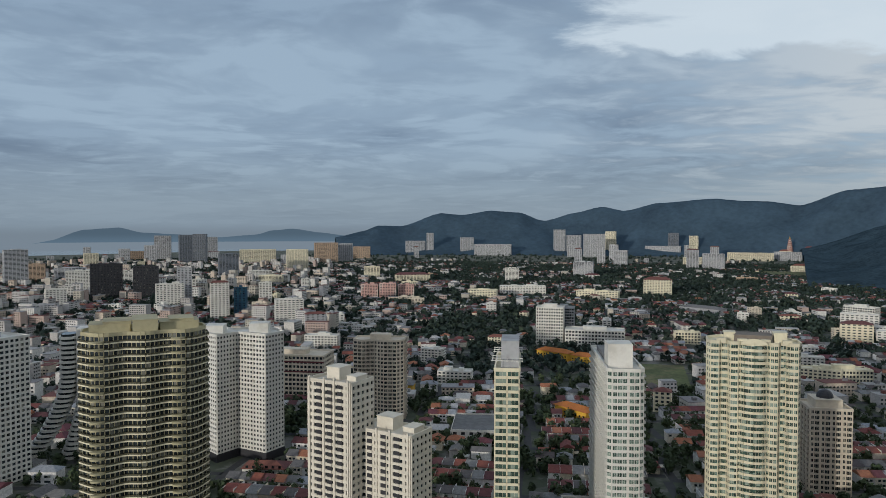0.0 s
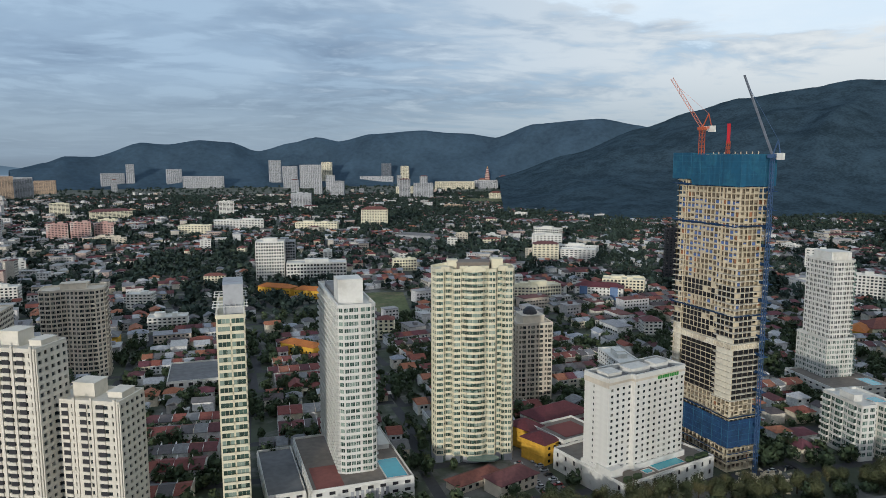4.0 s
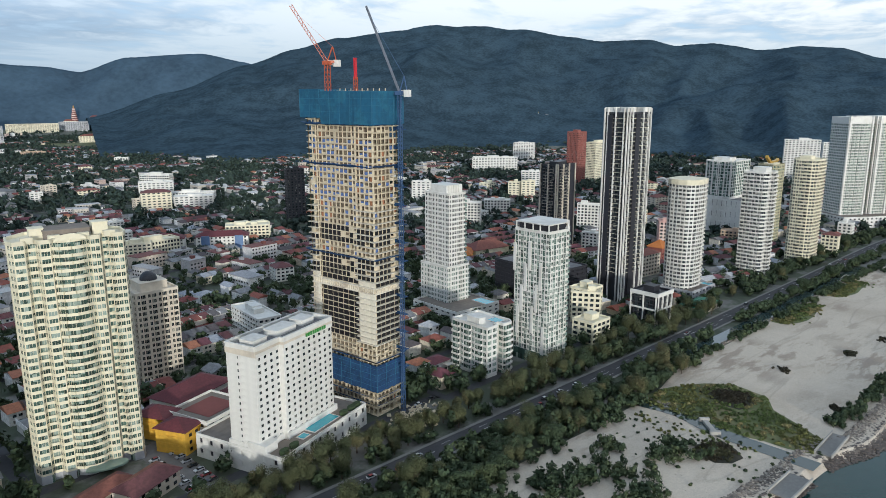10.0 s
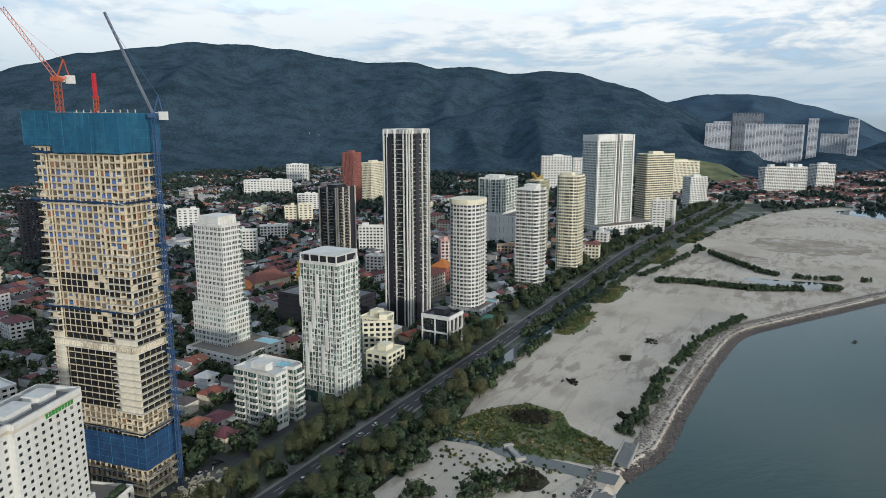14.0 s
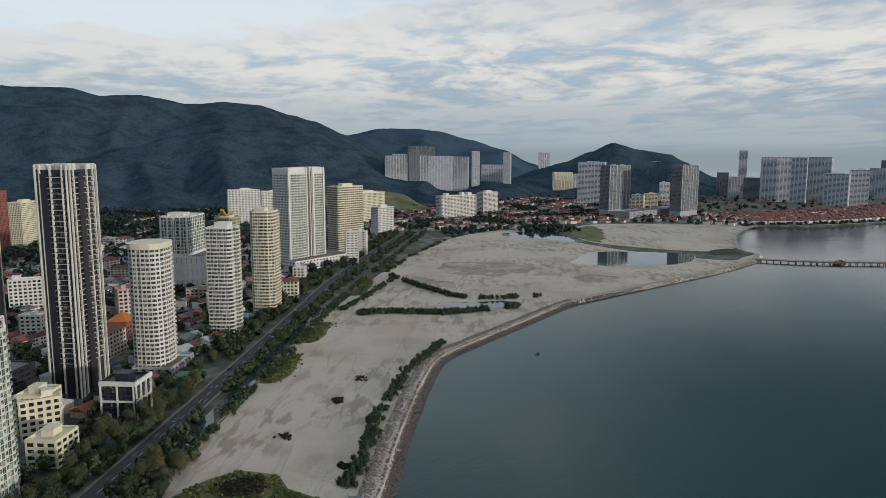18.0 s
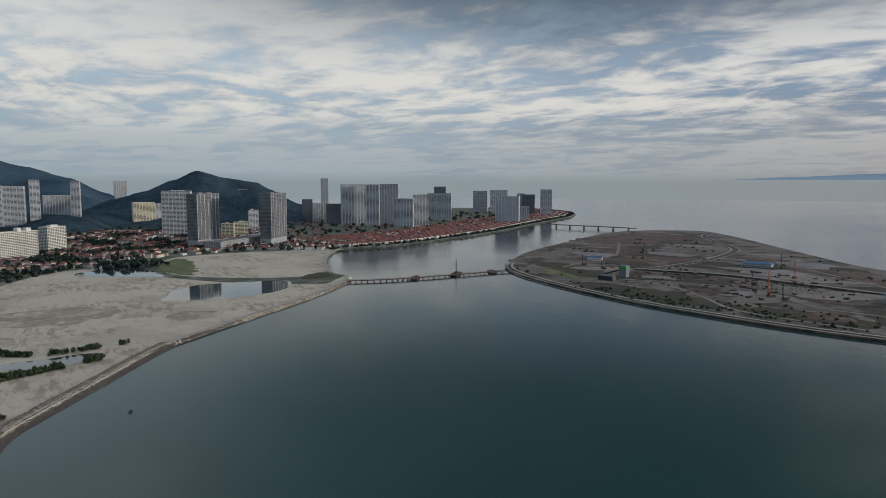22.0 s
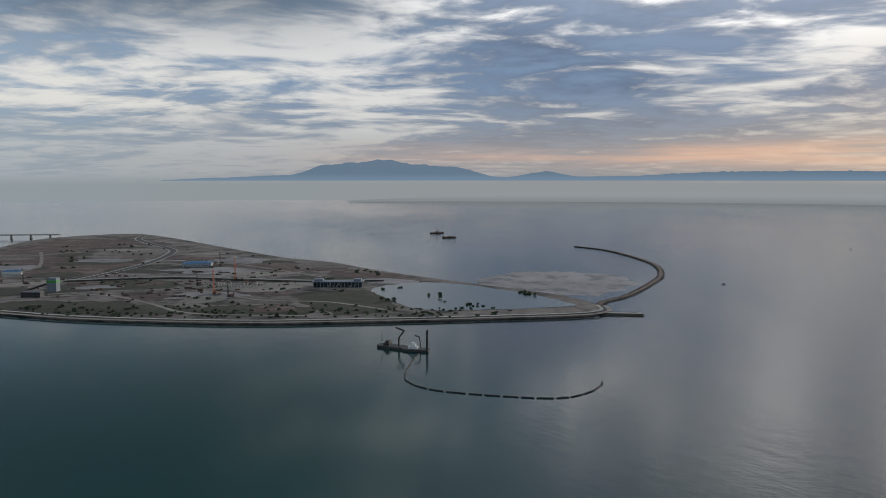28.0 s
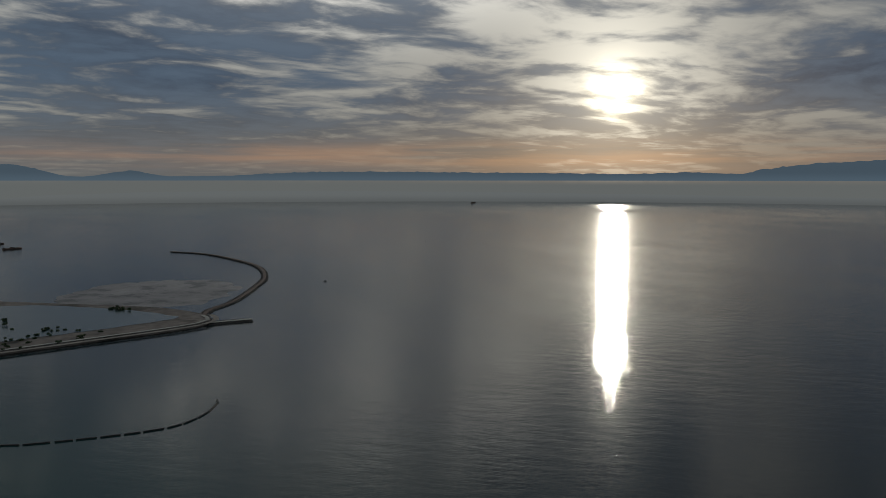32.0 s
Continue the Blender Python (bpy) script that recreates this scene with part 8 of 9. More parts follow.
def stones(name, path, o0, o1, z0, z1, n, mat, label, size=(0.5, 1.3), seed=1):
    """Loose stones along a path, between two offsets, on a slope from z0 down to z1."""
    r = random.Random(seed)
    m = Mesh()
    seg = [(Vector(a), Vector(b)) for a, b in zip(path, path[1:])]
    lens = [(b - a).length for a, b in seg]
    for _ in range(n):
        a, b = r.choices(seg, lens)[0]
        d = (b - a).normalized()
        k = r.random()
        p = a + (b - a) * r.random() + Vector((d.y, -d.x)) * (o0 + (o1 - o0) * k)
        if z0 < 3.2 and math.hypot(p.x - 256, p.y - 10) < 8.5 and "creek" not in name:
            continue
        z = z0 + (z1 - z0) * k
        s = r.uniform(*size)
        q = len(m.v)
        rot = r.uniform(0, 3.14)
        c, sn = math.cos(rot) * s, math.sin(rot) * s
        for zz in (-0.5, 0.5):
            for i, j in ((-1, -1), (1, -1), (1, 1), (-1, 1)):
                w = (1.0 if zz < 0 else r.uniform(0.45, 0.9)) * 0.6
                m.v.append((p.x + (i * c - j * sn) * w * r.uniform(0.8, 1.2), p.y + (i * sn + j * c) * w * r.uniform(0.8, 1.2), z + zz * s * r.uniform(0.7, 1.1)))
        m.f += [(q + 4, q + 5, q + 6, q + 7), (q, q + 1, q + 5, q + 4), (q + 1, q + 2, q + 6, q + 5), (q + 2, q + 3, q + 7, q + 6), (q + 3, q, q + 4, q + 7)]
        m.m += [0] * 5
    return tagged(part(name, m, M[mat]), label, "stones", kind="stuff")


edge_line = spline(SHORE[5:17], 6, False)
stones("shore_rocks", edge_line, -9, 1.5, 2.9, 1.6, 9000, "rock", "pale broken rock along the shore", (0.5, 1.3), 1)
stones("wet_shore_rocks", edge_line, -1.5, 6.5, 2.4, -0.4, 10500, "wet_rock", "dark wet rock at the waterline", (0.5, 1.4), 2)
stones("creek_rocks", creek_line[8:70], -7, -4.4, 2.9, 2.8, 1500, "rock", "broken rock along the creek", (0.4, 1.0), 3)
wall_line = spline(SHORE[16:], 10, False)
ribbon("sea_wall", wall_line, -6.5, -0.5, 3.25, M["sea_wall"], "pale concrete sea wall along the sand", "wall")
stones("wall_rocks", wall_line, -0.5, 4.0, 2.4, -0.3, 2600, "wet_rock", "dark rock below the sea wall", (0.6, 1.5), 4)
for x, y, yaw, w, d in ((281, 4, -14, 24, 6), (235, 17, -17, 20, 8)):
    t = thing("ramp", (x, y, 2.7), yaw, "pale concrete boat ramp at the creek mouth", "ramp", "boat ramps")
    m = Mesh()
    m.box(-w / 2, w / 2, -d / 2, d / 2, 0, 0.6)
    part("slab", m, M["kerb"], t)
    for side in (-1, 1):
        m = Mesh()
        m.box(-w / 2 - 0.4, w / 2 + 0.4, side * (d / 2 + 0.3) - 0.3, side * (d / 2 + 0.3) + 0.3, 0, 1.6)
        part("kerb", m, M["sea_wall"], t)
t = thing("sluice", (272, 53, 2.6), 30, "small concrete sluice across the creek", "sluice")
m = Mesh()
m.box(-7, 7, -1.2, 1.2, 0, 1.4)
m.box(-7.5, -6, -2.4, 2.4, 0, 2.0)
m.box(6, 7.5, -2.4, 2.4, 0, 2.0)
part("weir", m, M["sea_wall"], t)

# bushes and hedges
hedge = []
for path, n, h in ((spline([(304, 4), (340, -10), (386, -22), (422, -37), (463, -55), (521, -91)], 5, False), 520, 4.2), ([uv(u, 177 if u < 700 else 177 - (u - 700) * 0.06) for u in range(250, 1260, 6)], 900, 4.5),
                   ([uv(u, 191.5 if u < 700 else 194 - (u - 700) * 0.06) for u in range(420, 1250, 6)], 420, 3.5),
                   (spline([(650, -25), (726, -65), (811, -103)], 6, False), 150, 4), (spline([(815, -100), (716, -133), (675, -160), (668, -225)], 5, False), 380, 5.5),
                   (spline([(632, -42), (634, -67), (618, -120), (628, -190)], 5, False), 380, 6), (spline([(850, -100), (1000, -170), (1165, -265)], 8, False), 220, 4)):
    for _ in range(n):
        x, y = rng.choice(path)
        if noise.noise(Vector((x / 14, y / 14, 2.2))) > (-0.15 if h != 4 else -0.05) - (0.2 if h == 4.2 else 0):
            hedge.append((x + rng.gauss(0, 1.8), y + rng.gauss(0, 1.8), 2.5, rng.uniform(0.6, 1.2) * h, rng.uniform(1.1, 2.1) if h == 4.2 else rng.uniform(1.6, 3.0)))
for _ in range(900):   # undergrowth from the road down to the sand
    u = rng.uniform(-40, 250)
    v = rng.uniform(150, 189)
    x, y = uv(u, v)
    if v > 163 + 12 * noise.noise(Vector((u / 25, v / 25, 6.0))) and noise.noise(Vector((u / 16, v / 12, 1.0))) > -0.3:
        hedge.append((x, y, 2.5, rng.uniform(3.5, 7.5), rng.uniform(2.0, 3.6)))
for cu, cv, su, sv, n in ((172, 121, 6, 4, 34), (178, 140, 6, 4, 22), (197, 152, 4, 3, 12), (207, 131, 7, 3, 26), (150, 146, 14, 5, 60), (120, 157, 16, 5, 60), (90, 158, 18, 6, 60), (145, 112, 9, 4, 24), (214, 121, 3, 3, 7), (110, 125, 12, 5, 24)):
    for _ in range(n):
        x, y = uv(rng.gauss(cu, su), rng.gauss(cv, sv))
        hedge.append((x, y, 2.5, rng.uniform(3.0, 7.5), rng.uniform(1.8, 3.4)))
for _ in range(260):
    x, y = uv(rng.uniform(60, 260), rng.uniform(85, 165))
    hedge.append((x, y, 2.5, rng.uniform(0.5, 1.4), rng.uniform(0.5, 1.3)))
M["weed"] = leaf_material("yellow_green_weeds", [(0.150, 0.150, 0.052), (0.085, 0.120, 0.040), (0.215, 0.190, 0.085)])
weeds = []
for pts, n in (([(284, 86), (300, 84), (317, 74), (330, 52), (321, 34), (306, 30), (285, 6), (268, 10), (272, 39)], 2400), ([(274, 90), (266, 53), (260, 31), (250, 39), (244, 53), (258, 78)], 700)):
    for _ in range(n):
        x, y = rng.uniform(240, 332), rng.uniform(0, 92)
        if inside(x, y, pts) and math.hypot(x - 313, y - 50) > 10:
            weeds.append((x, y, 2.7, rng.uniform(0.4, 1.3), rng.uniform(0.6, 1.6)))
for u0, u1 in ((425, 490), (520, 585), (700, 790), (840, 930)):
    for _ in range(350):
        weeds.append((*uv(rng.uniform(u0, u1), (170 if u1 < 700 else 170 - (u1 - 700) * 0.05) + rng.gauss(0, 3.5)), 2.7, rng.uniform(0.4, 1.2), rng.uniform(0.6, 1.6)))
tagged(new("weeds", cards("weeds", weeds, 26, "weed", 0.4, seed=18)), "green and yellow weeds and grass tufts on the sand", "weeds", kind="stuff")
scrub_spots = []
for cx, cy, rx, ry, n in ((313, 50, 9, 9, 260), (251, 46, 8, 7, 200), (324, 3, 3, 3, 40), (414, -2, 5, 3, 60), (452, -20, 6, 4, 30), (366, 30, 5, 4, 30)):
    for _ in range(n):
        scrub_spots.append((rng.gauss(cx, rx * 0.45), rng.gauss(cy, ry * 0.45), 2.7, rng.uniform(0.5, 1.5), rng.uniform(0.6, 1.4)))
M["dry"] = leaf_material("dark_dry_scrub", [(0.030, 0.032, 0.018), (0.045, 0.038, 0.024), (0.06, 0.06, 0.03)])
tagged(new("low_scrub", cards("low_scrub", scrub_spots, 30, "dry", 0.35, seed=19)), "dark low scrub in patches on the sand", "scrub", kind="stuff")
tagged(new("shore_bushes", cards("shore_bushes", hedge, 110, "leaf", 0.42, seed=8, lobes=7)), "dense green bushes along the sand and creek", "bushes", kind="stuff")
for o in bushes:
    for k in (*o.children_recursive, o):
        bpy.data.objects.remove(k)

# ---- the bay's far side ----
wall_bay, roof_bay, bay_trees = Mesh(), Mesh(), []
far_line = spline(FAR_SHORE[2:], 13, False)
for row in range(9):
    for a, b in zip(far_line, far_line[1:]):
        d = (Vector(b) - Vector(a)).normalized()
        n = Vector((-d.y, d.x))
        p = Vector(a) + n * (34 + row * 24) + d * rng.uniform(0, 4)
        if rng.random() < 0.87 and clear(p.x, p.y, 10):
            house_mesh(wall_bay, roof_bay, p.x, p.y, 2.5, math.atan2(d.y, d.x), 10.5, 11, 6.5, 3, rng.random() < 0.6)
    for a in far_line:
        if rng.random() < 0.35:
            bay_trees.append((a[0] + 20 + row * 26, a[1] + rng.uniform(-6, 6), 2.5, rng.uniform(5, 9), rng.uniform(3, 5)))
for a in far_line:
    for k in range(2):
        bay_trees.append((a[0] + rng.uniform(6, 24), a[1] + rng.uniform(-6, 6), 2.5, rng.uniform(3, 8), rng.uniform(3, 5)))
for _ in range(1500):
    az, r = radians(rng.uniform(97, 142)), rng.uniform(1480, 3000)
    x, y = r * math.sin(az), r * math.cos(az)
    if clear(x, y, 5) and inside(x, y, mainland) and not inside(x, y, SANDS) and x > 1240 - 0.35 * (y + 900) * (y < -900):
        if rng.random() < 0.35 and r < 2500:
            house_mesh(wall_far, roof_bay, x, y, 2.5, rng.uniform(0, 3), rng.uniform(10, 18), 10, rng.uniform(4, 9), 2.5, True)
        else:
            bay_trees.append((x, y, 2.5, rng.uniform(6, 13), rng.uniform(5, 10)))
for _ in range(2600):
    az, r = radians(rng.uniform(95, 121)), rng.uniform(1300, 2150)
    x, y = r * math.sin(az), r * math.cos(az)
    if clear(x, y, 7) and inside(x, y, mainland) and not inside(x, y, SANDS) and not (x < 1330 and y < -420):
        if noise.noise(Vector((x / 90, y / 90, 2.0))) > -0.08:
            house_mesh(wall_bay, roof_bay, x, y, 2.5, rng.uniform(0, 3), rng.uniform(9, 17), rng.uniform(8, 11), rng.uniform(4, 8), 2.5, True)
            KEEP.append((x, y, 1.0, 0.0, 4.0, 4.0))
        else:
            bay_trees.append((x, y, 2.5, rng.uniform(6, 11), rng.uniform(4, 7)))
for _ in range(420):
    x, y = rng.uniform(1180, 1560), rng.uniform(-520, -250)
    if clear(x, y, 5) and not inside(x, y, SANDS):
        bay_trees.append((x, y, 2.5, rng.uniform(6, 12), rng.uniform(4, 8)))
tagged(part("bay_house_walls", wall_bay, M["house_wall"]), "pale walls of a waterside housing estate", "houses", kind="stuff")
tagged(part("bay_house_roofs", roof_bay, M["red_roof"]), "red tiled roofs of a waterside housing estate", "roofs", kind="stuff")
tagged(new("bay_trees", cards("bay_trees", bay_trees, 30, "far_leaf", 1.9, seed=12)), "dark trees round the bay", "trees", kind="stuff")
ribbon("sea_wall", spline(FAR_SHORE, 14, False), -4.5, 0.5, 3.4, M["sea_wall"], "pale sea wall of the far shore", "wall")

# ---- the reclaimed island ----
isl = spline(ISLAND, 15)
south = [p for p in isl if p[1] > -1000 or p[0] > 700]
k0 = min(range(len(isl)), key=lambda i: math.dist(isl[i], (-127, -816)))
ring = isl[k0:] + isl[:k0]
k1 = min(range(len(ring)), key=lambda i: math.dist(ring[i], (793, -939)))
ribbon("sea_wall", ring[:k1 + 1], 0.5, 4.5, 3.3, M["sea_wall"], "grey stone sea wall round the island", "wall")
stones("island_rocks", ring[:k1 + 1], -1.0, 3.5, 2.2, -0.3, 2500, "wet_rock", "dark rock below the island's sea wall", (0.8, 1.8), 6)
ribbon("track", ring[:k1 + 1], -9, -3.5, 2.76, M["island_sand"], "pale track along the sea wall", "track")
for k, (pts, mt, lab, cat) in enumerate((
        ([(585, -842), (500, -850), (423, -841), (410, -775), (422, -758), (541, -780)], "scrub", "dark brown scrub on the island", "scrub"),
        ([(336, -786), (309, -821), (230, -820), (194, -772), (319, -757)], "scrub", "dark scrub beside the sea wall", "scrub"),
        ([(246, -902), (154, -925), (110, -802), (167, -757), (200, -802)], "scrub", "brown scrub near the lagoon", "scrub"),
        ([(557, -987), (448, -1014), (424, -950), (519, -927)], "scrub", "dark green strip beside the embankment", "scrub"),
        ([(789, -1203), (810, -1384), (684, -1243), (671, -1063)], "soil", "reddish-brown cleared ground", "soil"),
        ([(673, -1164), (644, -1333), (575, -1242), (594, -1062)], "soil", "brown cleared ground", "soil"),
        ([(921, -1385), (983, -1707), (806, -1706), (751, -1497)], "soil", "reddish-brown cleared plain", "soil"),
        ([(500, -1330), (420, -1330), (330, -1240), (420, -1230)], "mud", "thin grey cover on the island", "soil"),
        ([(240, -1160), (160, -1120), (100, -1050), (190, -1060)], "soil", "thin brown cover near the far shore", "soil"),
        ([(700, -900), (620, -860), (600, -880), (680, -940)], "turf", "green scrub at the island's end", "turf"),
        ([(400, -880), (350, -860), (300, -890), (360, -920)], "mud", "grey worked ground", "soil"),
        ([(520, -1120), (420, -1090), (330, -1120), (420, -1190)], "mud", "grey worked ground with materials", "soil"),
        ([(700, -1010), (640, -960), (590, -900), (640, -890), (720, -960)], "soil", "worked brown ground by the plant", "soil"))):
    sheet("patch", blob(pts, 14, k * 1.7, 10), 2.66 + 0.012 * k, M[mt], label=lab, category=cat)
patch_rng = random.Random(77)
made = 0
while made < 46:
    x, y = patch_rng.uniform(120, 930), patch_rng.uniform(-1650, -770)
    w, d = patch_rng.uniform(25, 80), patch_rng.uniform(10, 34)
    if not all(inside(x + i, y + j, ISLAND) for i, j in ((-w - 14, 0), (w + 14, 0), (0, -d - 14), (0, d + 14))) or (x < 190 and y > -1010):
        continue
    mt, lab = patch_rng.choice((("scrub", "dark low scrub on the island"), ("mud", "grey worked ground on the island"), ("island_sand", "pale bare sand on the island"), ("scrub", "dark low scrub on the island"), ("soil", "brown cleared ground on the island")))
    a = patch_rng.uniform(-0.5, 0.5)
    sheet("patch", blob([(x + w * math.cos(q) * math.cos(a) - d * math.sin(q) * math.sin(a), y + w * math.cos(q) * math.sin(a) + d * math.sin(q) * math.cos(a)) for q in (0, 0.9, 1.8, 2.7, 3.6, 4.5, 5.4)], 12, made * 1.3, 12), 2.825 + made * 0.002, M[mt], label=lab, category="ground")
    made += 1
for o0, o1, z, mt, lab in ((-5, 5, 2.95, "asphalt", "winding grey road across the island"), (-9, -6.5, 2.93, "sea_wall", "pale verge of the island road"), (6.5, 8, 2.93, "sea_wall", "pale verge of the island road")):
    ribbon("island_road", spline([(589, -1021), (575, -1114), (571, -1259), (595, -1415), (631, -1496), (731, -1630), (799, -1738), (830, -1850)], 12, False), o0, o1, z, M[mt], lab, "road")
ribbon("embankment", spline([(600, -1015), (461, -1049), (344, -1030), (235, -1012), (140, -1020)], 10, False), -5, 5, 4.6, M["kerb"], "raised grey embankment road", "embankment")
ribbon("embankment", spline([(600, -1015), (461, -1049), (344, -1030), (235, -1012), (140, -1020)], 10, False), -9, 9, 3.4, M["scrub"], "green sides of the embankment", "embankment")
for pts in ([(620, -830), (560, -880), (480, -890), (400, -830), (330, -770), (200, -755)], [(560, -900), (480, -930), (380, -930), (300, -870), (260, -850), (190, -840), (120, -790)], [(700, -960), (720, -1080), (740, -1200), (860, -1420)], [(560, -1250), (440, -1240), (300, -1120), (220, -1040)]):
    ribbon("track", spline(pts, 10, False), -3, 3, 2.92, M["island_sand"], "pale sandy track on the island", "track")
LAGOON = [(149, -943), (86, -1000), (18, -975), (-33, -925), (-88, -850), (-92, -812), (14, -790), (71, -790), (112, -836)]
sheet("lagoon", blob(LAGOON, 5, 3.3), 2.9, M["lagoon"], label="still grey lagoon inside the island", category="lagoon")
sheet("mud_flat", blob([(-2, -1049), (-70, -1126), (-143, -1140), (-212, -1090), (-218, -1019), (-164, -925), (-101, -905), (-30, -965)], 14, 4.4, 8), 0.22, M["mud"], 0.5, 6.0, "grey tidal mud flat with dark ripples", "mud")
arc = spline([(-120, -800), (-140, -850), (-181, -896), (-238, -992), (-285, -1091), (-316, -1220), (-313, -1354), (-289, -1484), (-242, -1559)], 8, False)
ribbon("breakwater", arc, -2.5, 2.5, 1.6, M["rust"], "long curved dark breakwater", "breakwater")
stones("breakwater_rocks", arc, -5, 5, 1.3, 0.2, 3000, "wet_rock", "dark rock of the curved breakwater", (0.8, 1.9), 9)
spit = [(-100, -778), (-130, -775), (-165, -771)]
ribbon("breakwater", spit, -3, 3, 2.2, M["sea_wall"], "straight stone spit at the island's end", "breakwater")
stones("spit_rocks", spit, -6, 6, 1.6, 0.0, 500, "wet_rock", "dark rock round the spit", (0.8, 1.8), 10)
scrubs = [(rng.uniform(-20, 620), -745 - abs(rng.gauss(0, 40)), 2.5, rng.uniform(1, 3), rng.uniform(1.5, 3.5)) for _ in range(260)]
scrubs += [(x + rng.gauss(0, 4), y + rng.gauss(0, 4), 2.5, rng.uniform(2, 5), rng.uniform(2, 4)) for x, y in blob(LAGOON, 3, 1) for _ in range(2) if noise.noise(Vector((x / 40, y / 40, 3))) > 0.25]
scrubs += [(x, y, 2.5, rng.uniform(1.5, 4), rng.uniform(2, 5)) for x, y in ((rng.uniform(50, 900), rng.uniform(-1600, -760)) for _ in range(900)) if inside(x, y, ISLAND) and noise.noise(Vector((x / 70, y / 70, 0))) > 0.28]
scrubs = [q for q in scrubs if inside(q[0], q[1], ISLAND)]
tagged(new("island_scrub", cards("island_scrub", scrubs, 36, "leaf", 0.8, seed=15)), "low dark scrub and bushes on the island", "scrub", kind="stuff")

t = thing("long_building", (198, -964, 2.6), 0, "long low grey building with a glazed front on the island", "building")
m = Mesh()
m.box(-33, 33, -7, 7, 0, 7)
part("body", m, M["glass"], t)
m = Mesh()
m.box(-35, 35, -8.5, 8.5, 7, 8)
part("roof", m, M["slate"], t)
for i in range(15):
    m = Mesh()
    m.box(-33.4 + i * 4.7, -32.8 + i * 4.7, 7, 8.0, 0, 7)
    part("column", m, M["slate"], t)
roof_box(t, -32, -22, -6, 6, 8, 11, "slate")
roof_box(t, 20, 32, -6, 6, 8, 11, "slate")
t = hall("site_shed", "wide site shed with a blue sheet roof", 468, -1193, 10, 46, 22, 6, 3, "grey", "blue_roof", "shed", 1)
hall("site_shed", "white site shed with a blue roof", 716, -1085, 20, 26, 12, 6, 2.5, "white", "blue_roof", "shed", 1)
hall("site_office", "dark site office with white window frames", 568, -880, 0, 24, 10, 7, 1.5, "dark", "roof_grey", "shed", 2)
t = thing("batching_plant", (566, -925, 2.6), 0, "green and grey concrete batching plant", "plant")
m = Mesh()
m.box(-6, 6, -5, 5, 0, 18)
part("silo_block", m, M["slate"], t)
m = Mesh()
m.box(-6.4, 6.4, -5.4, 5.4, 12, 15)
part("green_band", m, M["sign_green"], t)
m = Mesh()
m.beam((8, 2, 10), (34, 10, 1.2), 1.2)
part("conveyor", m, M["steel"], t)
for x, y, h in ((347, -903, 32), (357, -1031, 34), (374, -926, 26), (321, -881, 20), (640, -990, 22), (690, -1010, 20), (430, -1200, 24)):
    t = thing("pile_rig", (x, y, 2.6), x % 90, "tall piling rig on the island's building site", "rig", "piling rigs")
    m = Mesh()
    m.box(-3, 3, -2, 2, 0.8, 3.6)
    part("cab", m, M["rust"], t)
    m = Mesh()
    m.box(-3.4, 3.4, -2.6, -1.6, 0, 1)
    m.box(-3.4, 3.4, 1.6, 2.6, 0, 1)
    part("track", m, M["steel"], t)
    m = Mesh()
    lattice(m, (3.4, 0, 1), (4.2, 0, h), 1.2, 3)
    part("mast", m, M["crane_red"] if h > 30 else M["steel"], t)
m = Mesh()
for i in range(14):
    for j in range(5):
        m.box(300 + i * 6, 301.2 + i * 6, -985 + j * 7, -983.8 + j * 7, 2.5, 5 + (i * j) % 3)
tagged(part("pile_heads", m, M["sea_wall"]), "rows of pale concrete pile heads", "piles", kind="stuff")
m = Mesh()
for _ in range(150):
    x, y = rng.gauss(420, 110), rng.gauss(-990, 70)
    if inside(x, y, ISLAND) and not inside(x, y, LAGOON):
        s = rng.uniform(0.5, 1.4)
        m.beam((x, y, 2.6 + s), (x + rng.uniform(-9, 9), y + rng.uniform(-5, 5), 2.6 + s), s)
tagged(part("site_materials", m, M["rust"]), "stacked building materials over the site", "materials", kind="stuff")
for i in range(9):
    p = Vector((820, -1000)).lerp(Vector((990, -1480)), i / 8)
    t = thing("groyne", (p.x, p.y, 0), 20, "short dark jetty off the island's shore", "jetty", "short jetties")
    m = Mesh()
    m.box(-2, 22, -2, 2, 0.6, 1.8)
    part("deck", m, M["steel"], t)
    for x in (2, 12, 21):
        m = Mesh()
        m.box(x - 0.4, x + 0.4, -1.6, 1.6, -3, 0.6)
        part("pile", m, M["steel"], t)

# ---- trestle, barges, bridge, vessels ----
span = spline([(838, -606), (800, -668), (772, -750), (742, -855), (732, -868)], 8, False)
t = thing("trestle_bridge", (785, -740, 0), 0, "low temporary trestle bridge on piles across the channel", "bridge")
for a, b in zip(span, span[1:]):
    d = (Vector(b) - Vector(a)).normalized()
    n = Vector((d.y, -d.x))
    m = Mesh()
    p = [Vector(a) + n * 2.5, Vector(b) + n * 2.5, Vector(b) - n * 2.5, Vector(a) - n * 2.5]
    m.prism([(q.x - 785, q.y + 740) for q in p], 2.2, 3.0)
    part("deck", m, M["rust"], t)
    for s in (-2.2, 2.2):
        q = Vector(a) + n * s
        m = Mesh()
        m.box(q.x - 785.4, q.x - 784.6, q.y + 739.6, q.y + 740.4, -4, 2.2)
        part("pile", m, M["steel"], t)
        m = Mesh()
        e = Vector(b) + n * s * 1.1
        m.beam((q.x - 785, q.y + 740, 4.1), (e.x - 785, e.y + 740, 4.1), 0.08)
        m.beam((q.x - 785, q.y + 740, 3.0), (q.x - 785, q.y + 740, 4.1), 0.08)
        part("rail", m, M["steel"], t)


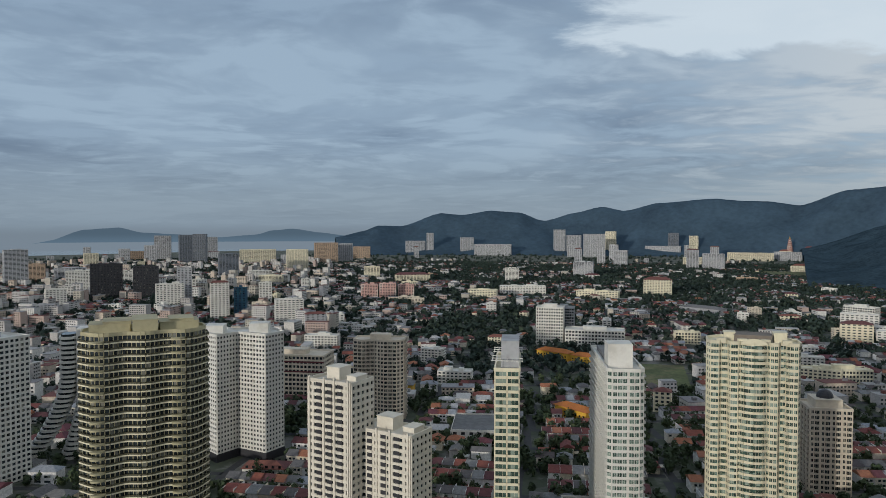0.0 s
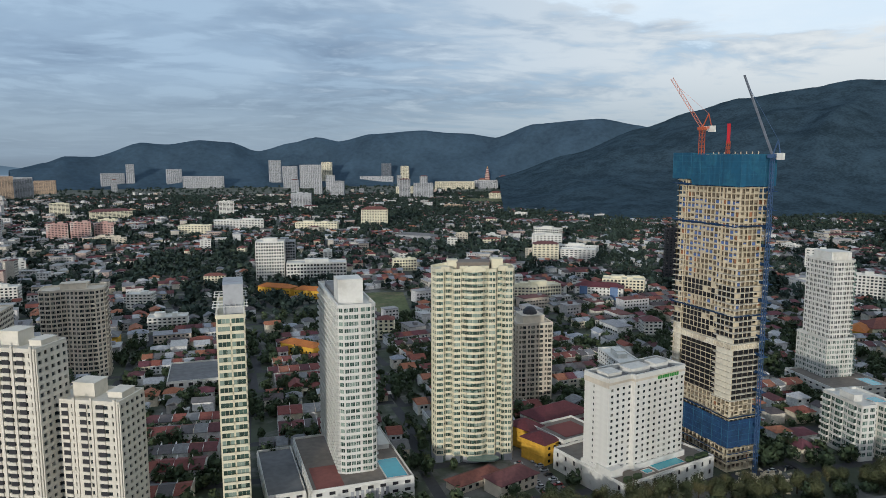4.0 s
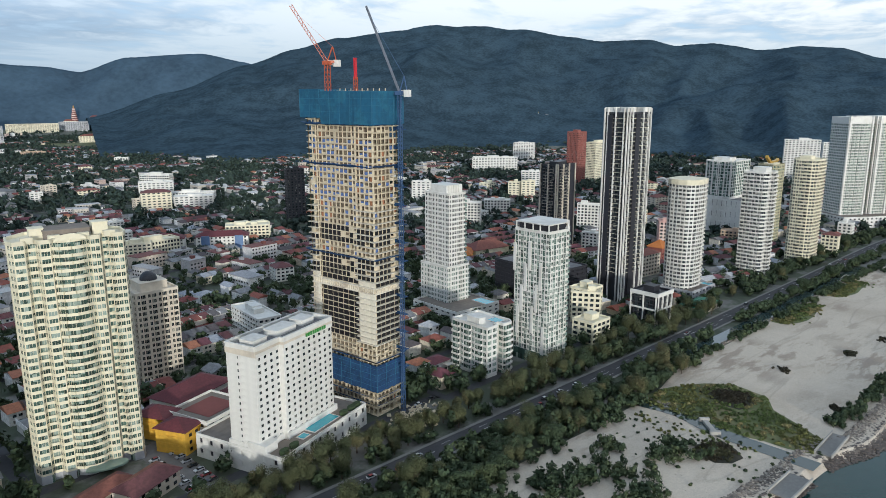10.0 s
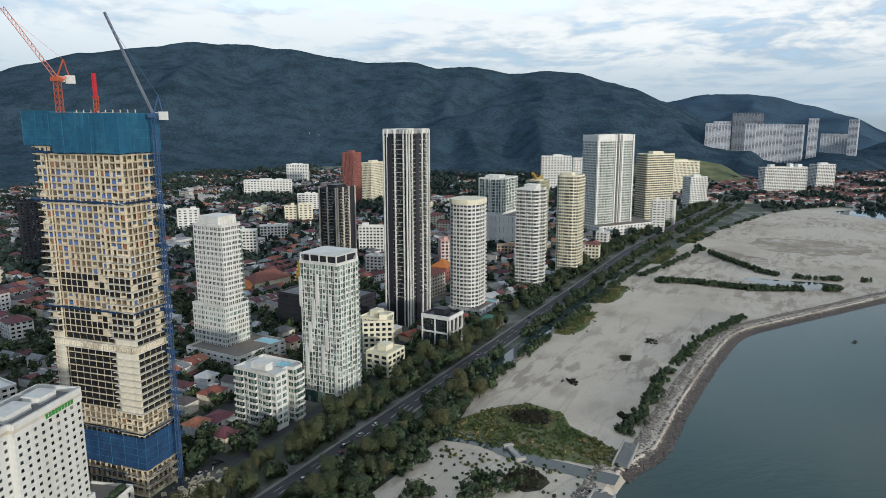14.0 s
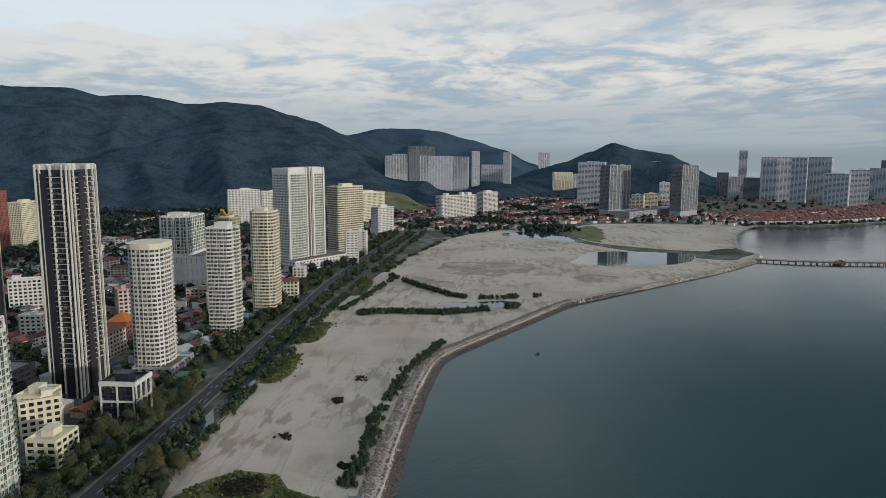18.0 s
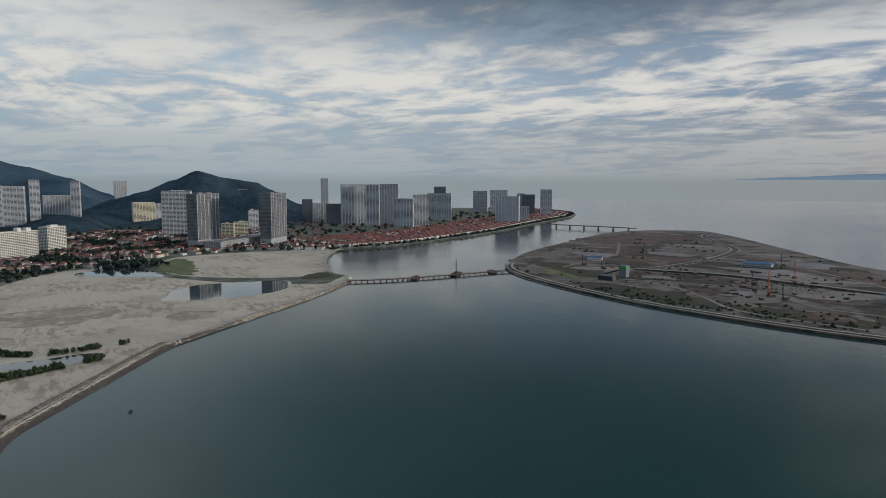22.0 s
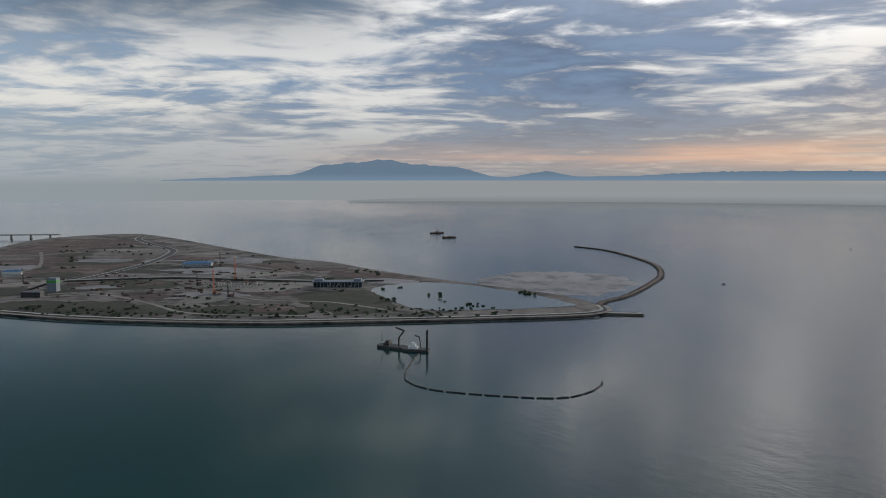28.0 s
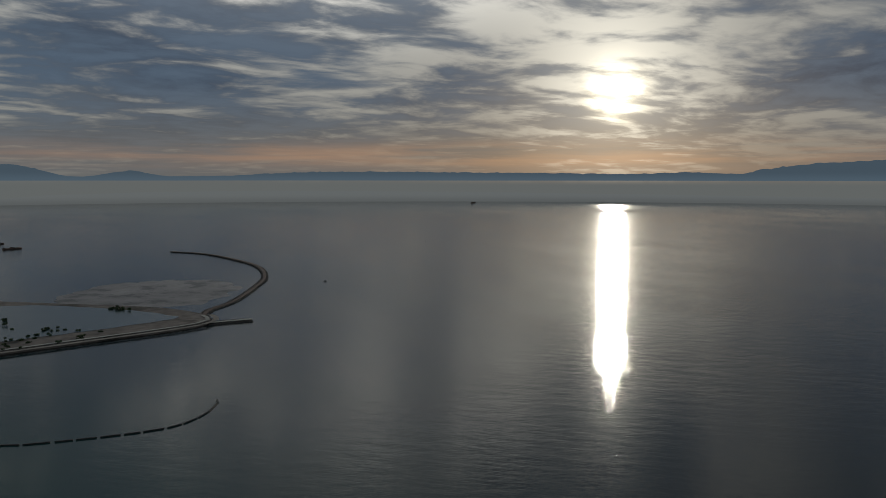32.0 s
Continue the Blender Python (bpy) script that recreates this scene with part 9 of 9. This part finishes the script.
def barge(name, label, x, y, yaw, w, d, h, mast=0.0, cargo=0):
    t = thing(name, (x, y, -0.4), yaw, label, "barge", "barges")
    m = Mesh()
    m.prism([(-w / 2, -d / 2 + 1.5), (-w / 2 + 2.5, -d / 2), (w / 2 - 2.5, -d / 2), (w / 2, -d / 2 + 1.5), (w / 2, d / 2 - 1.5), (w / 2 - 2.5, d / 2), (-w / 2 + 2.5, d / 2), (-w / 2, d / 2 - 1.5)], 0, h)
    part("hull", m, M["rust"], t)
    r = random.Random(int(x))
    for _ in range(cargo):
        m = Mesh()
        cx, cy = r.uniform(-w / 2 + 3, w / 2 - 5), r.uniform(-d / 2 + 2, d / 2 - 3)
        m.box(cx, cx + r.uniform(2, 5), cy, cy + r.uniform(1, 2), h, h + r.uniform(0.8, 2.6))
        part("deck_cargo", m, M[r.choice(("steel", "rust", "ship_white"))], t)
    if mast:
        m = Mesh()
        lattice(m, (0, 0, h), (0, 0, h + mast), 1.0, 2.5)
        part("mast", m, M["steel"], t)
        m = Mesh()
        m.box(-2.5, 2.5, -2, 2, h, h + 3)
        part("winch_house", m, M["steel"], t)
    return t


barge("barge", "flat rusty work barge with gear on deck", 792, -706, -50, 36, 12, 2.6, 0, 7)
barge("barge", "flat work barge with a tall piling mast", 778, -782, -60, 40, 13, 2.8, 22, 5)
barge("barge", "flat dark work barge with gear on deck", 755, -842, -40, 34, 12, 2.4, 0, 6)
barge("barge", "distant cargo barge low in the water", 34, -1802, 20, 36, 11, 3.0, 0, 4)
t = barge("barge", "distant dredging barge with a crane arm", 66, -1950, 20, 38, 12, 3.2, 10, 4)
m = Mesh()
lattice(m, (-14, 0, 4), (10, 0, 15), 1.2, 3)
part("arm", m, M["steel"], t)

t = thing("dredger", (101, -622, -0.5), -25, "dark cutter dredger with a crane arm at anchor", "dredger")
m = Mesh()
m.prism([(-17, -5), (-14, -7), (15, -7), (18, -4), (18, 4), (15, 7), (-14, 7), (-17, 5)], 0, 3.2)
part("hull", m, M["steel"], t)
m = Mesh()
m.box(3, 10, -3.5, 3.5, 3.2, 6)
m.box(4, 8, -2.5, 2.5, 6, 8.4)
part("wheelhouse", m, M["steel"], t)
m = Mesh()
m.beam((-8, 0, 3.2), (-8, 0, 13), 0.9)
m.beam((-8, 0, 13), (-14, -1, 21), 0.8)
m.beam((-14, -1, 21), (-2, -4, 23), 0.8)
part("crane_arm", m, M["steel"], t, "jointed dark crane arm")
m = Mesh()
m.beam((12, 3, 8), (12, 3, 16), 0.3)
part("mast", m, M["steel"], t)
t.scale = (0.8, 0.8, 0.8)
t = thing("work_boat", (80, -611, -0.5), -12, "white and dark work vessel with two tall spud poles", "vessel")
m = Mesh()
m.prism([(-15, -4.5), (-12, -6), (13, -6), (15, -4), (15, 4), (13, 6), (-12, 6), (-15, 4.5)], 0, 3.0)
part("hull", m, M["steel"], t)
m = Mesh()
m.box(-2, 8, -3.4, 3.4, 3, 5.6)
m.box(0, 6, -2.6, 2.6, 5.6, 8.0)
m.box(2, 5, -1.8, 1.8, 8.0, 9.8)
part("deckhouse", m, M["ship_white"], t)
for y in (-2.5, 2.5):
    m = Mesh()
    m.prism([(x - 12.5, yy + y) for x, yy in oval(1.4, 1.4, 8)], -3, 24)
    part("spud_pole", m, M["steel"], t)
m = Mesh()
m.beam((-6, 0, 3), (-3, -4, 15), 0.6)
m.beam((-3, -4, 15), (3, -7, 16), 0.6)
part("arm", m, M["steel"], t)
t.scale = (0.8, 0.8, 0.8)
t = thing("floating_pipeline", (40, -520, 0), 0, "curved black floating pipeline trailing from the dredger", "pipeline")
pipe = spline([(77, -600), (84, -560), (85, -520), (67, -497), (39, -486), (-7, -476), (-31, -478), (-50, -493), (-60, -509), (-61, -516)], 11.5, False)
for a, b in zip(pipe, pipe[1:]):
    a, b = Vector(a), Vector(b)
    m = Mesh()
    c = a + (b - a) * 0.86
    m.beam((a.x - 40, a.y + 520, 0.3), (c.x - 40, c.y + 520, 0.3), 0.45)
    part("float", m, M["steel"], t)
for x, y in ((-346, -1000), (-820, -1500), (486, -157), (905, -1480)):
    t = thing("boat", (x, y, -0.2), x % 180, "small dark fishing boat on the open water", "boat", "fishing boats")
    t.scale = (0.6, 0.6, 0.6)
    m = Mesh()
    m.prism([(-4, -1), (3, -1.1), (5, 0), (3, 1.1), (-4, 1)], 0, 1.1)
    part("hull", m, M["steel"], t)
    m = Mesh()
    m.box(-2, 0.6, -0.8, 0.8, 1.1, 2.6)
    part("cabin", m, M["ship_white"] if x > 900 else M["steel"], t)
barge("barge", "long dark barge far off near the coast", -2480, -3680, 40, 70, 14, 5, 0, 3)

t = thing("road_bridge", (1165, -1778, 0), 0, "low concrete road bridge to the island on round piers", "bridge")
m = Mesh()
for a, b in (((1299, -1766), (1210, -1776)), ((1210, -1776), (1120, -1785)), ((1120, -1785), (1020, -1792))):
    d = (Vector(b) - Vector(a)).normalized()
    n = Vector((d.y, -d.x)) * 6
    m.prism([(a[0] + n.x - 1165, a[1] + n.y + 1778), (b[0] + n.x - 1165, b[1] + n.y + 1778), (b[0] - n.x - 1165, b[1] - n.y + 1778), (a[0] - n.x - 1165, a[1] - n.y + 1778)][::-1], 8.0, 10.2)
part("deck", m, M["kerb"], t)
for k in range(6):
    p = Vector((1299, -1766)).lerp(Vector((1020, -1792)), (k + 0.5) / 6)
    m = Mesh()
    m.prism([(p.x - 1165 + x, p.y + 1778 + y) for x, y in oval(7, 9, 10)], -4, 2.0)
    m.prism([(p.x - 1165 + x, p.y + 1778 + y) for x, y in oval(4, 6, 10)], 2.0, 8.0)
    part("pier", m, M["kerb"], t)
